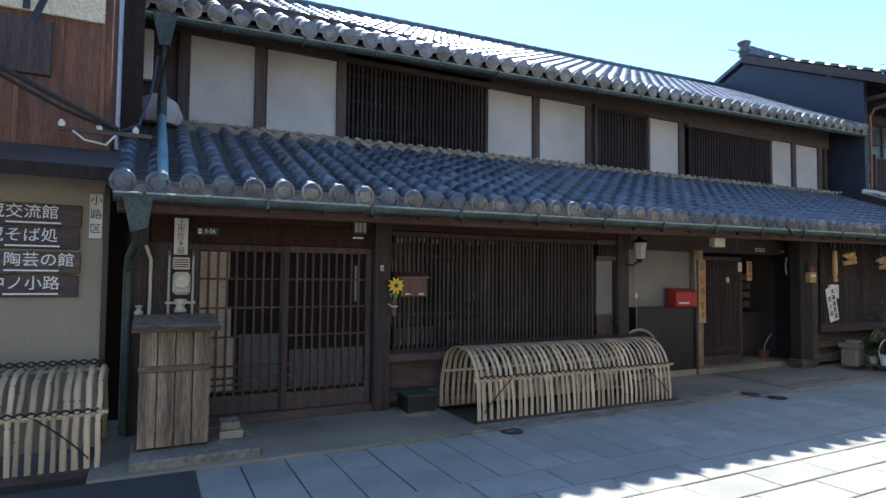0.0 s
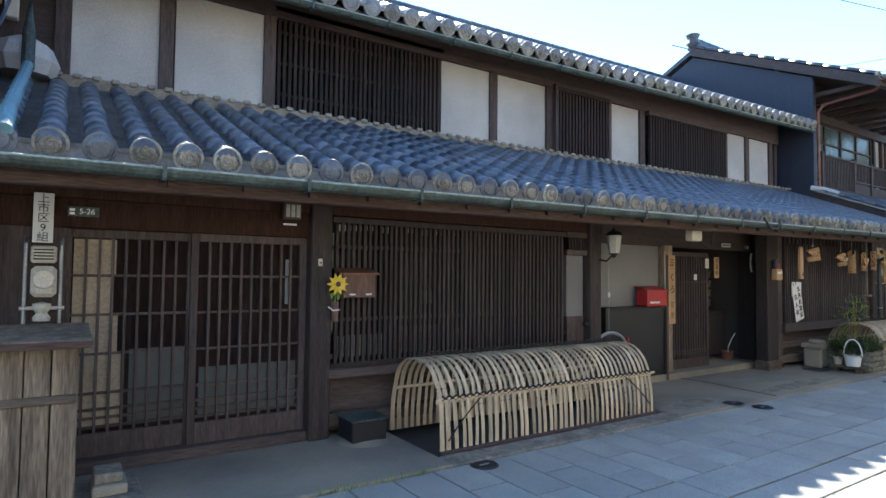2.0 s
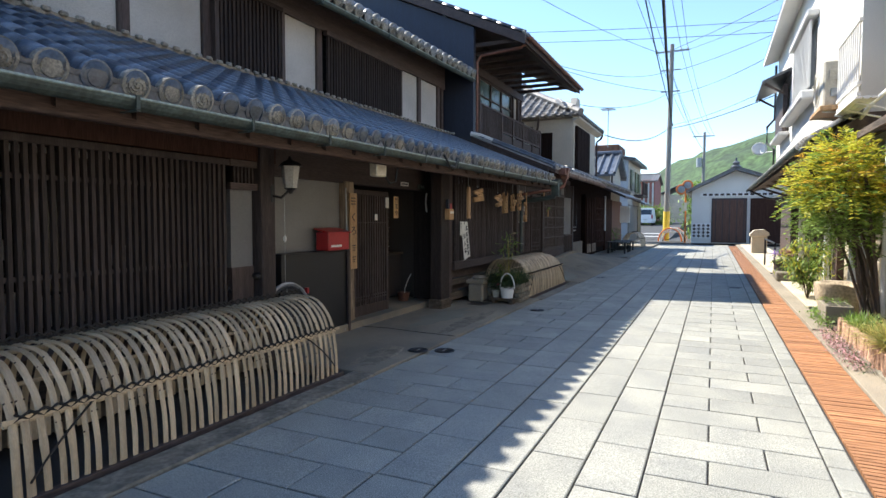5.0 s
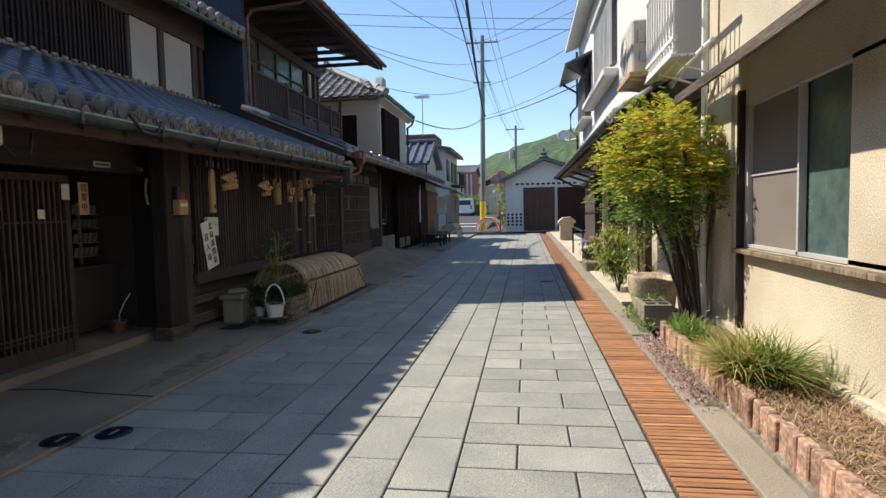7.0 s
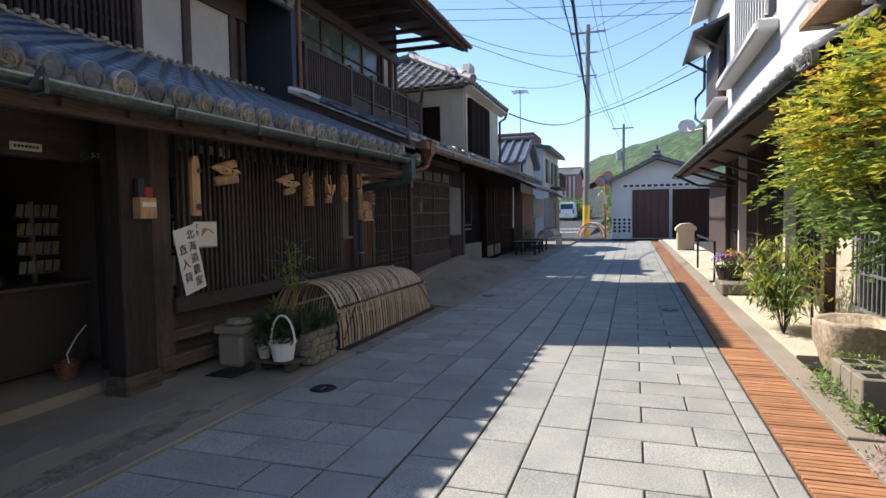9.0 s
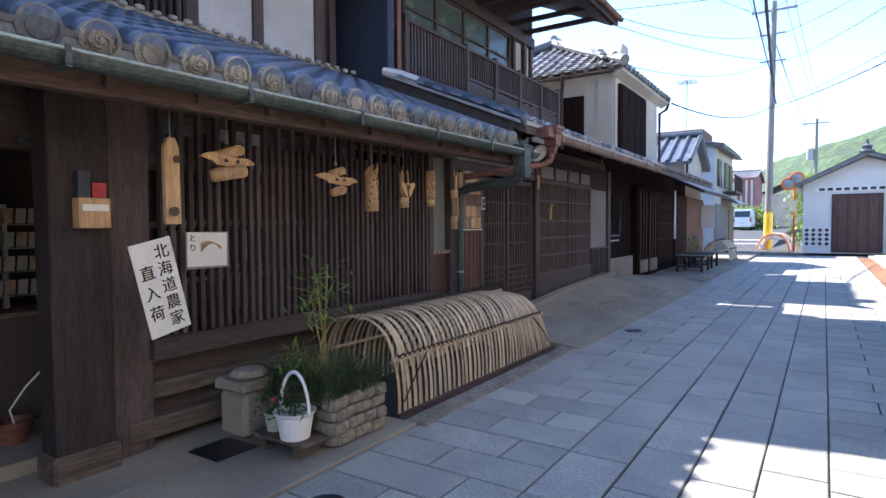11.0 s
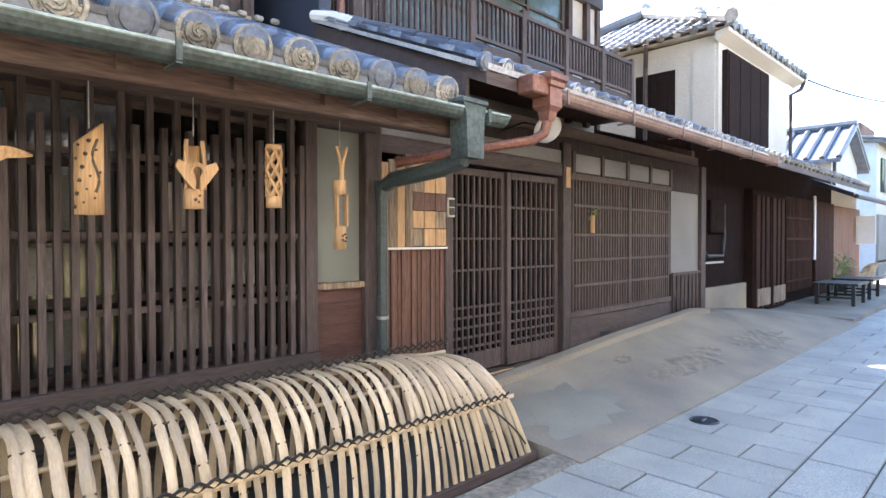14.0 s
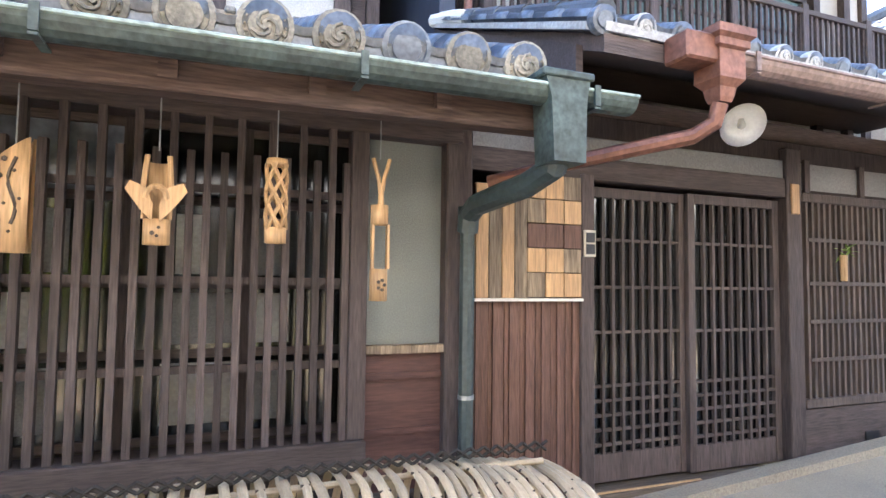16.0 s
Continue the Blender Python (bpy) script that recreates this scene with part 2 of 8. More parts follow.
    sky_glass=mat("old_glass_sky_in_colour", (0.16, 0.18, 0.22), 0.16, 0.7, 5, bump=0.2, fine=12, spec=1.0, col2=(0.08, 0.10, 0.11)),
    leaf_orange=leafy(mat("orange_tinted_leaf", (0.70, 0.42, 0.06), 0.5, 0.5, 2.2, bump=0.1, rand=0.4, island=True, col2=(0.62, 0.52, 0.06)), 0.5),
    trough_stone=mat("pale_hewn_stone", (0.46, 0.37, 0.26), 0.95, 0.6, 6, bump=0.7, fine=30, col2=(0.26, 0.20, 0.13)),
    patch=mat("grey_cement_patch", (0.235, 0.225, 0.18), 0.85, 0.45, 1.5, bump=0.08, fine=120, grain=0.25),
    broken=mat("broken_rough_cement", (0.25, 0.215, 0.16), 0.95, 0.8, 9, bump=0.35, fine=60, col2=(0.13, 0.112, 0.085), grain=0.5),
    straw_paper=mat("beige_paper_pane", (0.34, 0.27, 0.19), 0.9, 0.4, 3, bump=0.05),
    red_wall=mat("faded_red_metal_wall", (0.36, 0.11, 0.09), 0.7, 0.4, 1.5, V, 0.1, 10, col2=(0.42, 0.25, 0.20)),
    grey_wall=mat("blue_grey_metal_wall", (0.36, 0.40, 0.44), 0.7, 0.3, 1.5, bump=0.05),
    shoji=mat("pale_paper_screen", (0.42, 0.40, 0.36), 0.9, 0.3, 3, bump=0.05),
    wire=mat("black_cable", (0.015, 0.015, 0.017), 0.6, 0.2, 4, bump=0),
    # low base colour puts the gloom of the rooms into their walls
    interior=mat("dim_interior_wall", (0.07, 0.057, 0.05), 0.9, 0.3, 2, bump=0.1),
)


# ---- building kit ----
def box(bm, x0, x1, y0, y1, z0, z1, bev=0.0):
    r = bmesh.ops.create_cube(bm, size=1.0, matrix=Matrix.Translation(((x0 + x1) / 2, (y0 + y1) / 2, (z0 + z1) / 2)) @ Matrix.Diagonal((x1 - x0, y1 - y0, z1 - z0, 1)))
    if bev:
        es = list({e for v in r["verts"] for e in v.link_edges})
        bmesh.ops.bevel(bm, geom=es, offset=bev, segments=1, affect="EDGES")
    return bm


def obox(bm, m, sx, sy, sz, bev=0.0):
    """A box of that size round the pose m."""
    r = bmesh.ops.create_cube(bm, size=1.0, matrix=m @ Matrix.Diagonal((sx, sy, sz, 1)))
    if bev:
        es = list({e for v in r["verts"] for e in v.link_edges})
        bmesh.ops.bevel(bm, geom=es, offset=bev, segments=1, affect="EDGES")
    return bm


def rod(bm, p, q, r, r2=None, n=10):
    p, q = Vector(p), Vector(q)
    d = q - p
    m = Matrix.Translation((p + q) / 2) @ d.to_track_quat("Z", "Y").to_matrix().to_4x4()
    bmesh.ops.create_cone(bm, cap_ends=True, segments=n, radius1=r, radius2=r if r2 is None else r2, depth=d.length, matrix=m)
    return bm


def tube(bm, pts, r, n=8):
    """A pipe along points."""
    pts = [Vector(p) for p in pts]
    rings = []
    for i, p in enumerate(pts):
        d = (pts[min(i + 1, len(pts) - 1)] - pts[max(i - 1, 0)]).normalized()
        q = d.to_track_quat("Z", "Y").to_matrix()
        rings.append([bm.verts.new(p + q @ Vector((r * math.cos(a), r * math.sin(a), 0))) for a in [2 * math.pi * k / n for k in range(n)]])
    for a, b in zip(rings, rings[1:]):
        for k in range(n):
            bm.faces.new((a[k], a[(k + 1) % n], b[(k + 1) % n], b[k]))
    bm.faces.new(rings[0][::-1])
    bm.faces.new(rings[-1])
    return bm


def lathe(bm, prof, at, n=20, axis="Z"):
    """A turned shape: prof is (radius, height) pairs."""
    turn = {"Z": Matrix.Identity(3), "Y": Matrix.Rotation(radians(90), 3, "X"), "X": Matrix.Rotation(radians(90), 3, "Y")}[axis]
    rings = [[bm.verts.new(Vector(at) + turn @ Vector((r * math.cos(2 * math.pi * k / n), r * math.sin(2 * math.pi * k / n), h))) for k in range(n)] for r, h in prof]
    for a, b in zip(rings, rings[1:]):
        for k in range(n):
            bm.faces.new((a[k], a[(k + 1) % n], b[(k + 1) % n], b[k]))
    if prof[0][0] > 1e-4:
        bm.faces.new(rings[0][::-1])
    if prof[-1][0] > 1e-4:
        bm.faces.new(rings[-1])
    return bm


def prism(bm, poly, axis, a, b):
    """A polygon swept from a to b along an axis; poly is in the other two axes, in order x, y, z."""
    def at(p, v):
        return {"x": (v, p[0], p[1]), "y": (p[0], v, p[1]), "z": (p[0], p[1], v)}[axis]
    lo, hi = [bm.verts.new(at(p, a)) for p in poly], [bm.verts.new(at(p, b)) for p in poly]
    n = len(poly)
    for k in range(n):
        bm.faces.new((lo[k], lo[(k + 1) % n], hi[(k + 1) % n], hi[k]))
    bm.faces.new(lo[::-1])
    bm.faces.new(hi)
    bmesh.ops.recalc_face_normals(bm, faces=bm.faces[:])
    return bm


def B():
    return bmesh.new()


def mesh_of(name, bm, material, smooth=False):
    me = bpy.data.meshes.new(name)
    bm.to_mesh(me)
    bm.free()
    me.materials.append(M[material] if isinstance(material, str) else material)
    if smooth:
        me.shade_smooth()
    return me


def thing(name, at, label, category, group="", kind=""):
    ob = new(name)
    ob.location = at
    ob.empty_display_size = 0.1
    return tagged(ob, label, category, group, kind)


def under(ob, parent):
    base = Vector((0, 0, 0)) if parent.parent else parent.location
    ob.parent = parent
    ob.matrix_parent_inverse = Matrix.Translation(-base)
    return ob


def part(name, bm, material, parent, label="", smooth=False):
    ob = new(name, mesh_of(name, bm, material, smooth))
    if label:
        tagged(ob, label)
    return under(ob, parent)


def solid(name, bm, material, label, category, group="", kind="", smooth=False):
    """A thing that is one mesh."""
    return tagged(new(name, mesh_of(name, bm, material, smooth)), label, category, group, kind)


def structure(name, bm, material, label, category, smooth=False):
    return solid(name, bm, material, label, category, "", "structure", smooth)


def piece(name, me, parent, m):
    """One of many alike pieces, on shared mesh data, at the world pose m."""
    ob = new(name, me)
    under(ob, parent)
    ob.matrix_basis = m
    return ob


def words(name, text, size, m, material, parent, depth=0.002):
    """Lettering: stands at the pose m, reading along its x, centred."""
    cu = bpy.data.curves.new(name, "FONT")
    cu.body, cu.size, cu.align_x, cu.align_y, cu.extrude = text, size, "CENTER", "CENTER", depth
    cu.space_line = 0.9
    tmp = bpy.data.objects.new(name, cu)
    me = bpy.data.meshes.new_from_object(tmp)
    bpy.data.objects.remove(tmp)
    me.materials.clear()
    me.materials.append(M[material])
    ob = new(name, me)
    under(ob, parent)
    ob.matrix_basis = m
    return ob


def tilt_along_x(ob, k, base):
    """Lets a roof sag: everything under it drops by base + k * x."""
    for c in ob.children:
        if not c.matrix_basis.is_identity:
            c.matrix_basis = Matrix.Translation((0, 0, base + k * c.matrix_basis.translation.x)) @ c.matrix_basis
        elif c.data:
            for v in c.data.vertices:
                v.co.z += base + k * v.co.x


rnd = random.Random(7)

# ---- ground and street ----
bm = B()
g = [bm.verts.new(p) for p in ((-400, -400, -0.09), (600, -400, -0.09), (600, 400, -0.09), (-400, 400, -0.09))]
bm.faces.new(g)
structure("ground", bm, "asphalt", "dark asphalt ground that reaches the horizon", "ground")
road = thing("road", (0, 3, -0.05), "grey granite paved street with recessed joints", "road", kind="structure")
part("paving_bed", box(B(), -12, 36, 1.3, 4.66, -0.08, -0.012), "joint", road)
pavement = thing("pavement", (0, 5.2, -0.05), "stained old concrete apron along the dark wooden houses", "pavement", kind="structure")
part("concrete_slab", box(B(), -0.2, 2.86, 4.66, 6.0, -0.08, 0.02, 0.008), "concrete", pavement)
part("concrete_slab", box(B(), 5.62, 10.86, 4.66, 6.4, -0.08, 0.02, 0.008), "concrete", pavement)
RISE = ((13.72, 0.10), (15.0, 0.19), (16.4, 0.29), (18.4, 0.39), (20.0, 0.28), (21.9, 0.12))


def rise_at(x):
    """Height of the sloping apron along the wall foot."""
    for (a, p), (b, q) in zip(RISE, RISE[1:]):
        if a <= x <= b:
            return p + (q - p) * (x - a) / (b - a)
    return 0.1


def apron():
    bm = B()
    rows = []
    for i in range(42):
        x = 13.72 + 0.2 * i if i < 41 else 21.9
        w = rise_at(min(x, 21.9))
        rows.append([bm.verts.new(p) for p in ((x, 4.56, -0.08), (x, 4.57, 0.012), (x, 4.8, 0.03 + 0.10 * w), (x, 5.35, 0.02 + 0.58 * w), (x, 5.8, w), (x, 6.3, w + 0.02), (x, 6.3, -0.08))])
    for p, q in zip(rows, rows[1:]):
        for k in range(7):
            bm.faces.new((p[k], q[k], q[(k + 1) % 7], p[(k + 1) % 7]))
    bm.faces.new(rows[0])
    bm.faces.new(rows[-1][::-1])
    bmesh.ops.recalc_face_normals(bm, faces=bm.faces[:])
    return bm


part("concrete_slab", apron(), "concrete", pavement)


def apron_z(x, y):
    w = rise_at(x)
    pts = ((4.57, 0.012), (4.8, 0.03 + 0.10 * w), (5.35, 0.02 + 0.58 * w), (5.8, w), (6.3, w + 0.02))
    for (a, p), (b, q) in zip(pts, pts[1:]):
        if a <= y <= b:
            return p + (q - p) * (y - a) / (b - a)
    return 0.0


def blot(cx, cy, rx, ry, seed, top, n=48, rings=5):
    """An uneven flat patch laid on the ground; top gives the height there."""
    bm = B()
    r = random.Random(seed)
    rim = [1 + 0.55 * noise.noise(Vector((math.cos(2 * math.pi * k / n) * 2.6 + seed, math.sin(2 * math.pi * k / n) * 2.6, 0.3))) + r.uniform(-0.08, 0.08) for k in range(n)]
    prev = None
    for q in range(rings + 1):
        row = []
        for k in range(n):
            a, f = 2 * math.pi * k / n, max(0.02, q / rings) * rim[k]
            x, y = cx + rx * f * math.cos(a), cy + ry * f * math.sin(a)
            row.append(bm.verts.new((x, y, top(x, y) + (0.005 if q < rings else -0.004))))
        if prev:
            for k in range(n):
                bm.faces.new((prev[k], prev[(k + 1) % n], row[(k + 1) % n], row[k]))
        else:
            bm.faces.new(row[::-1])
        prev = row
    bmesh.ops.recalc_face_normals(bm, faces=bm.faces[:])
    return bm


part("cement_patch", blot(14.45, 5.12, 0.62, 0.36, 3, apron_z), "patch", pavement, "smooth grey-green cement repair")
part("worn_patch", blot(16.6, 5.05, 0.95, 0.20, 5, apron_z), "broken", pavement, "worn rough cement")
part("worn_patch", blot(18.4, 5.0, 0.8, 0.22, 9, apron_z), "broken", pavement, "worn rough cement")
part("worn_patch", blot(15.9, 5.45, 0.16, 0.07, 11, apron_z), "broken", pavement, "worn rough cement")


def flat(x, y):
    return 0.02


part("worn_patch", blot(6.2, 4.95, 0.5, 0.16, 21, flat), "broken", pavement, "worn rough cement")
part("worn_patch", blot(8.3, 4.9, 0.9, 0.12, 22, flat), "broken", pavement, "worn rough cement")
part("cement_patch", blot(8.6, 5.35, 0.8, 0.22, 23, flat), "patch", pavement, "smooth grey cement repair")
part("crack", tube(B(), [(7.42, 5.98, 0.021), (7.46, 5.6, 0.021), (7.40, 5.2, 0.021), (7.36, 4.68, 0.021)], 0.006, 5), "joint", pavement)
part("concrete_slab", box(B(), 21.92, 36, 4.66, 6.3, -0.08, 0.07, 0.008), "concrete", pavement)
part("dark_paving", box(B(), -6, 0.46, 4.10, 4.655, -0.05, 0.006, 0.003), "asphalt", pavement, "dark asphalt blocks before the bamboo guard")
part("channel_floor", box(B(), -6, 14, 4.6, 6.0, -0.3, -0.26), "stone", pavement)
part("kerb", box(B(), 2.86, 5.62, 4.66, 4.88, -0.28, 0.015, 0.01), "stone", pavement)
part("kerb", box(B(), 10.86, 13.72, 4.6, 4.78, -0.28, 0.015, 0.01), "stone", pavement)
pavement_r = thing("pavement_south", (0, 0.8, -0.05), "pale concrete strip before the white houses", "pavement", kind="structure")
part("concrete_slab", box(B(), 9.6, 36, 0.72, 0.93, -0.08, 0.03, 0.006), "mud_wall", pavement_r)
part("concrete_slab", box(B(), -4, 9.6, 0.72, 0.93, -0.08, 0.012, 0.006), "mud_wall", pavement_r)
part("concrete_slab", box(B(), 11.6, 36, -0.3, 0.718, -0.08, 0.05, 0.006), "cream", pavement_r)


# ---- roofs ----
def roof_tiles(parent, x0, x1, y_eave, z_eave, y_top, z_top, pitch, rows, r, material, objects=0, ends=True, end_mat="tile_end", xf=None, keep=None):
    """A slope of pan tiles with rounded cover tiles over the joints; it falls towards y_eave."""
    dy, dz = y_top - y_eave, z_top - z_eave
    length = math.hypot(dy, dz)
    ang = math.atan2(dz, abs(dy))
    sgn = 1 if dy > 0 else -1
    xf = xf or Matrix.Identity(4)
    keep = keep or (lambda x, s: True)
    n = max(1, round((x1 - x0) / pitch))
    pitch = (x1 - x0) / n
    step = length / rows
    # pans: a shallow trough a row, each row lifted over the next
    bm = B()
    for i in range(n):
        for k in range(rows * 2):
            s0, s1 = k * step / 2, (k + 1) * step / 2
            if not keep(x0 + pitch * (i + 0.5), s0):
                continue
            ring = []
            for s, up in ((s0, 0.028), (s1, 0.004)):
                c = [(x0 + pitch * (i + f), s, up + h) for f, h in ((0.08, 0.03), (0.3, 0.006), (0.5, 0.0), (0.7, 0.006), (0.92, 0.03))]
                ring.append([bm.verts.new((x, y_eave + sgn * (math.cos(ang) * s - math.sin(ang) * u), z_eave + math.sin(ang) * s + math.cos(ang) * u)) for x, s, u in c])
            for a in range(4):
                bm.faces.new((ring[0][a], ring[0][a + 1], ring[1][a + 1], ring[1][a]))
            low = [bm.verts.new(v.co - Vector((0, -sgn * math.sin(ang) * 0.028, math.cos(ang) * 0.028))) for v in ring[0]]
            for a in range(4):
                bm.faces.new((low[a], low[a + 1], ring[0][a + 1], ring[0][a]))
    bmesh.ops.transform(bm, verts=bm.verts[:], matrix=xf)
    part("pan_tiles", bm, material, parent)
    # covers
    def cover(bm, m, ln):
        seg = 7
        rings = []
        for s, rr in ((0.0, r), (ln * 0.90, r * 0.97), (ln * 0.90, r * 0.88), (ln, r * 0.86)):
            rings.append([bm.verts.new(m @ Vector((rr * math.cos(math.pi * a / seg), s, rr * math.sin(math.pi * a / seg)))) for a in range(seg + 1)])
        for p, q in zip(rings, rings[1:]):
            for a in range(seg):
                bm.faces.new((p[a], q[a], q[a + 1], p[a + 1]))
        bm.faces.new(rings[0])
    base = B()
    cover(base, Matrix.Identity(4), step * 1.04)
    me = mesh_of("cover_tile", base, material, True)
    rest = B()
    tilt = Matrix.Rotation(ang, 4, "X") if sgn > 0 else Matrix.Rotation(math.pi, 4, "Z") @ Matrix.Rotation(ang, 4, "X")
    count = 0
    for i in range(n + 1):
        for k in range(rows):
            s = k * step
            if not keep(x0 + pitch * i, s):
                continue
            m = xf @ Matrix.Translation((x0 + pitch * i + rnd.uniform(-0.006, 0.006), y_eave + sgn * (math.cos(ang) * s - math.sin(ang) * 0.02), z_eave + math.sin(ang) * s + math.cos(ang) * 0.02)) @ tilt @ Matrix.Rotation(rnd.uniform(-0.012, 0.012), 4, "Z")
            if count < objects:
                piece("cover_tile", me, parent, m)
                count += 1
            else:
                cover(rest, m, step * 1.04)
    if len(rest.verts):
        ob = part("cover_tiles", rest, material, parent, smooth=True)
        tagged(ob, kind="stuff")
    else:
        rest.free()
    # round ends at the eave
    if ends:
        r *= 1.12
        for i in range(n + 1):
            bm = B()
            c = Vector((x0 + pitch * i, y_eave - sgn * 0.012, z_eave + 0.012))
            lathe(bm, [(0.0, 0.0), (r * 0.62, 0.0), (r * 0.66, 0.008), (r * 0.82, 0.010), (r * 0.86, 0.0), (r * 1.06, 0.004), (r * 1.10, 0.02), (r * 1.04, 0.05)], (0, 0, 0), 18)
            plain = rnd.random() < 0.35
            if not plain and rnd.random() < 0.75:
                for q in range(3):
                    path = [(r * (0.10 + 0.085 * w) * math.cos(q * 2.094 + w * 0.55), r * (0.10 + 0.085 * w) * math.sin(q * 2.094 + w * 0.55), -0.004) for w in range(6)]
                    tube(bm, path, r * 0.075, 6)
                    rod(bm, (*path[0][:2], 0.004), (*path[0][:2], -0.010), r * 0.14, r * 0.10, 8)
                for q in range(16 if r > 0.07 else 0):
                    u = q * math.pi / 8
                    rod(bm, (r * 0.74 * math.cos(u), r * 0.74 * math.sin(u), 0.012), (r * 0.74 * math.cos(u), r * 0.74 * math.sin(u), 0.0), r * 0.07, r * 0.04, 5)
            bmesh.ops.transform(bm, verts=bm.verts[:], matrix=xf @ Matrix.Translation(c) @ Matrix.Rotation(radians(-78) * sgn, 4, "X"))
            part("eave_tile_end", bm, material if plain else end_mat, parent, smooth=False)


def ridge(parent, x0, x1, y, z, material="kawara_dark", h=0.22):
    bm = B()
    for k in range(3):
        box(bm, x0, x1, y - 0.13 + 0.02 * k, y + 0.13 - 0.02 * k, z + k * h / 4, z + (k + 0.8) * h / 4)
    n = max(1, int((x1 - x0) / 0.3))
    for i in range(n):
        a, b = x0 + (x1 - x0) * i / n, x0 + (x1 - x0) * (i + 0.97) / n
        rod(bm, (a, y, z + h * 0.78), (b, y, z + h * 0.78), 0.085, 0.078, 10)
    part("ridge_tiles", bm, material, parent)


def gutter(parent, x0, x1, y, z, material="copper", r=0.062):
    bm = B()
    seg = 8
    outer = [(y + r * math.cos(math.pi + math.pi * k / seg), z + r * math.sin(math.pi + math.pi * k / seg)) for k in range(seg + 1)]
    inner = [(y + (r - 0.006) * math.cos(2 * math.pi - math.pi * k / seg), z + (r - 0.006) * math.sin(2 * math.pi - math.pi * k / seg)) for k in range(seg + 1)]
    prism(bm, outer + inner, "x", x0, x1)
    part("gutter", bm, material, parent)
    part("gutter_rim", rod(B(), (x0, y - r, z), (x1, y - r, z), 0.008, n=6), "gutter_rim" if material == "copper" else material, parent)
    n = int((x1 - x0) / 0.9)
    for i in range(n + 1):
        x = x0 + 0.2 + (x1 - x0 - 0.4) * i / max(1, n)
        bm = B()
        box(bm, x - 0.012, x + 0.012, y - r - 0.012, y + r, z - r - 0.012, z - r - 0.004)
        box(bm, x - 0.012, x + 0.012, y - r - 0.014, y - r - 0.006, z - r, z + 0.015)
        part("gutter_bracket", bm, material, parent)


# ---- house A: long dark house ----
house_a = thing("house_north", (6.7, 6.0, 0), "long dark wooden townhouse with lattice fronts and blue-grey tiled eaves", "house")
AX0, AX1 = -0.02, 13.12
part("floor_slab", box(B(), 0, 13.1, 5.95, 10, -0.06, 0.10), "concrete", house_a)
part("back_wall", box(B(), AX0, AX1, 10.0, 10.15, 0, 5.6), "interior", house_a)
part("end_wall", prism(B(), [(6.0, 0), (6.0, 2.4), (7.5, 3.0), (7.5, 4.5), (10.0, 4.5), (10.0, 0)], "x", AX0 - 0.03, AX0 + 0.09), "wood_dark", house_a)
part("end_wall", prism(B(), [(6.0, 0), (6.0, 2.4), (7.5, 3.0), (7.5, 4.5), (10.0, 4.5), (10.0, 0)], "x", AX1 - 0.1, AX1), "wood_dark", house_a)
part("upper_floor", box(B(), AX0, AX1, 5.95, 10, 2.30, 2.45), "wood_dark_h", house_a)
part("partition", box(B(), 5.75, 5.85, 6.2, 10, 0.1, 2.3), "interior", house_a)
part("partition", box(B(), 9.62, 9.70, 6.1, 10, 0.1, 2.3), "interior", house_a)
# lower roof
lean = thing("eave_roof", (6.7, 5.0, 2.1), "blue-grey tiled lean-to roof with round cover tiles and a green copper gutter", "roof")
part("eave_edge", box(B(), -0.1, 13.2, 5.036, 5.048, 2.075, 2.165), "kawara", lean)
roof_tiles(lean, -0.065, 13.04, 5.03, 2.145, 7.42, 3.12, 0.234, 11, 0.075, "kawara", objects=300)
part("roof_boards", prism(B(), [(5.05, 2.08), (7.45, 3.07), (7.45, 3.02), (5.05, 2.03)], "x", -0.1, 13.22), "wood_eave", lean)
part("eave_beam", box(B(), -0.1, 13.36, 5.10, 5.20, 1.94, 2.05, 0.008), "wood_eave", lean)
for x in [0.1 + 0.45 * i for i in range(30)]:
    part("rafter", prism(B(), [(5.06, 2.028), (7.4, 2.99), (7.4, 2.93), (5.06, 1.968)], "x", x, x + 0.055), "wood_eave", lean)
bm = B()
for i in range(90):
    x = -0.05 + i * 0.149
    obox(bm, pose(x, 7.30, 3.205 + rnd.uniform(-0.006, 0.006), 10), 0.075, 0.05, 0.045, 0.012)
part("ridge_course", prism(B(), [(7.31, 3.20), (7.46, 3.25), (7.46, 3.05), (7.31, 3.03)], "x", 0.4, 13.0), "mortar", lean)
part("ridge_studs", bm, "tile_end", lean)
gutter(lean, -0.12, 13.48, 4.985, 2.065)
tilt_along_x(lean, 0.0098, -0.095)
# upper wall
part("wall_beam", box(B(), 0.05, AX1, 7.46, 7.6, 4.19, 4.72), "wood_dark_h", house_a)
part("upper_wall", box(B(), 0.05, AX1, 7.56, 7.66, 2.9, 4.6), "wood_dark_h", house_a)
for a, b in ((0.46, 1.22), (1.37, 2.25), (4.58, 5.37), (5.51, 6.43), (7.78, 8.58), (11.18, 11.86), (11.98, 12.76)):
    part("plaster_panel", box(B(), a, b, 7.51, 7.558, 3.08, 4.19), "plaster", house_a)
for a in (0.36, 1.22, 2.25, 5.37, 6.43, 8.58, 11.08, 11.86, 12.76):
    part("wall_post", box(B(), a, a + 0.13, 7.47, 7.56, 2.95, 4.4, 0.006), "wood_dark", house_a)


def lattice(parent, x0, x1, z0, z1, y, step, w, d, rails=(), material="wood_dark", frame_w=0.06, rail_mat="wood_dark_h", cut=None):
    """Upright bars in a frame with cross rails; each bar is its own piece."""
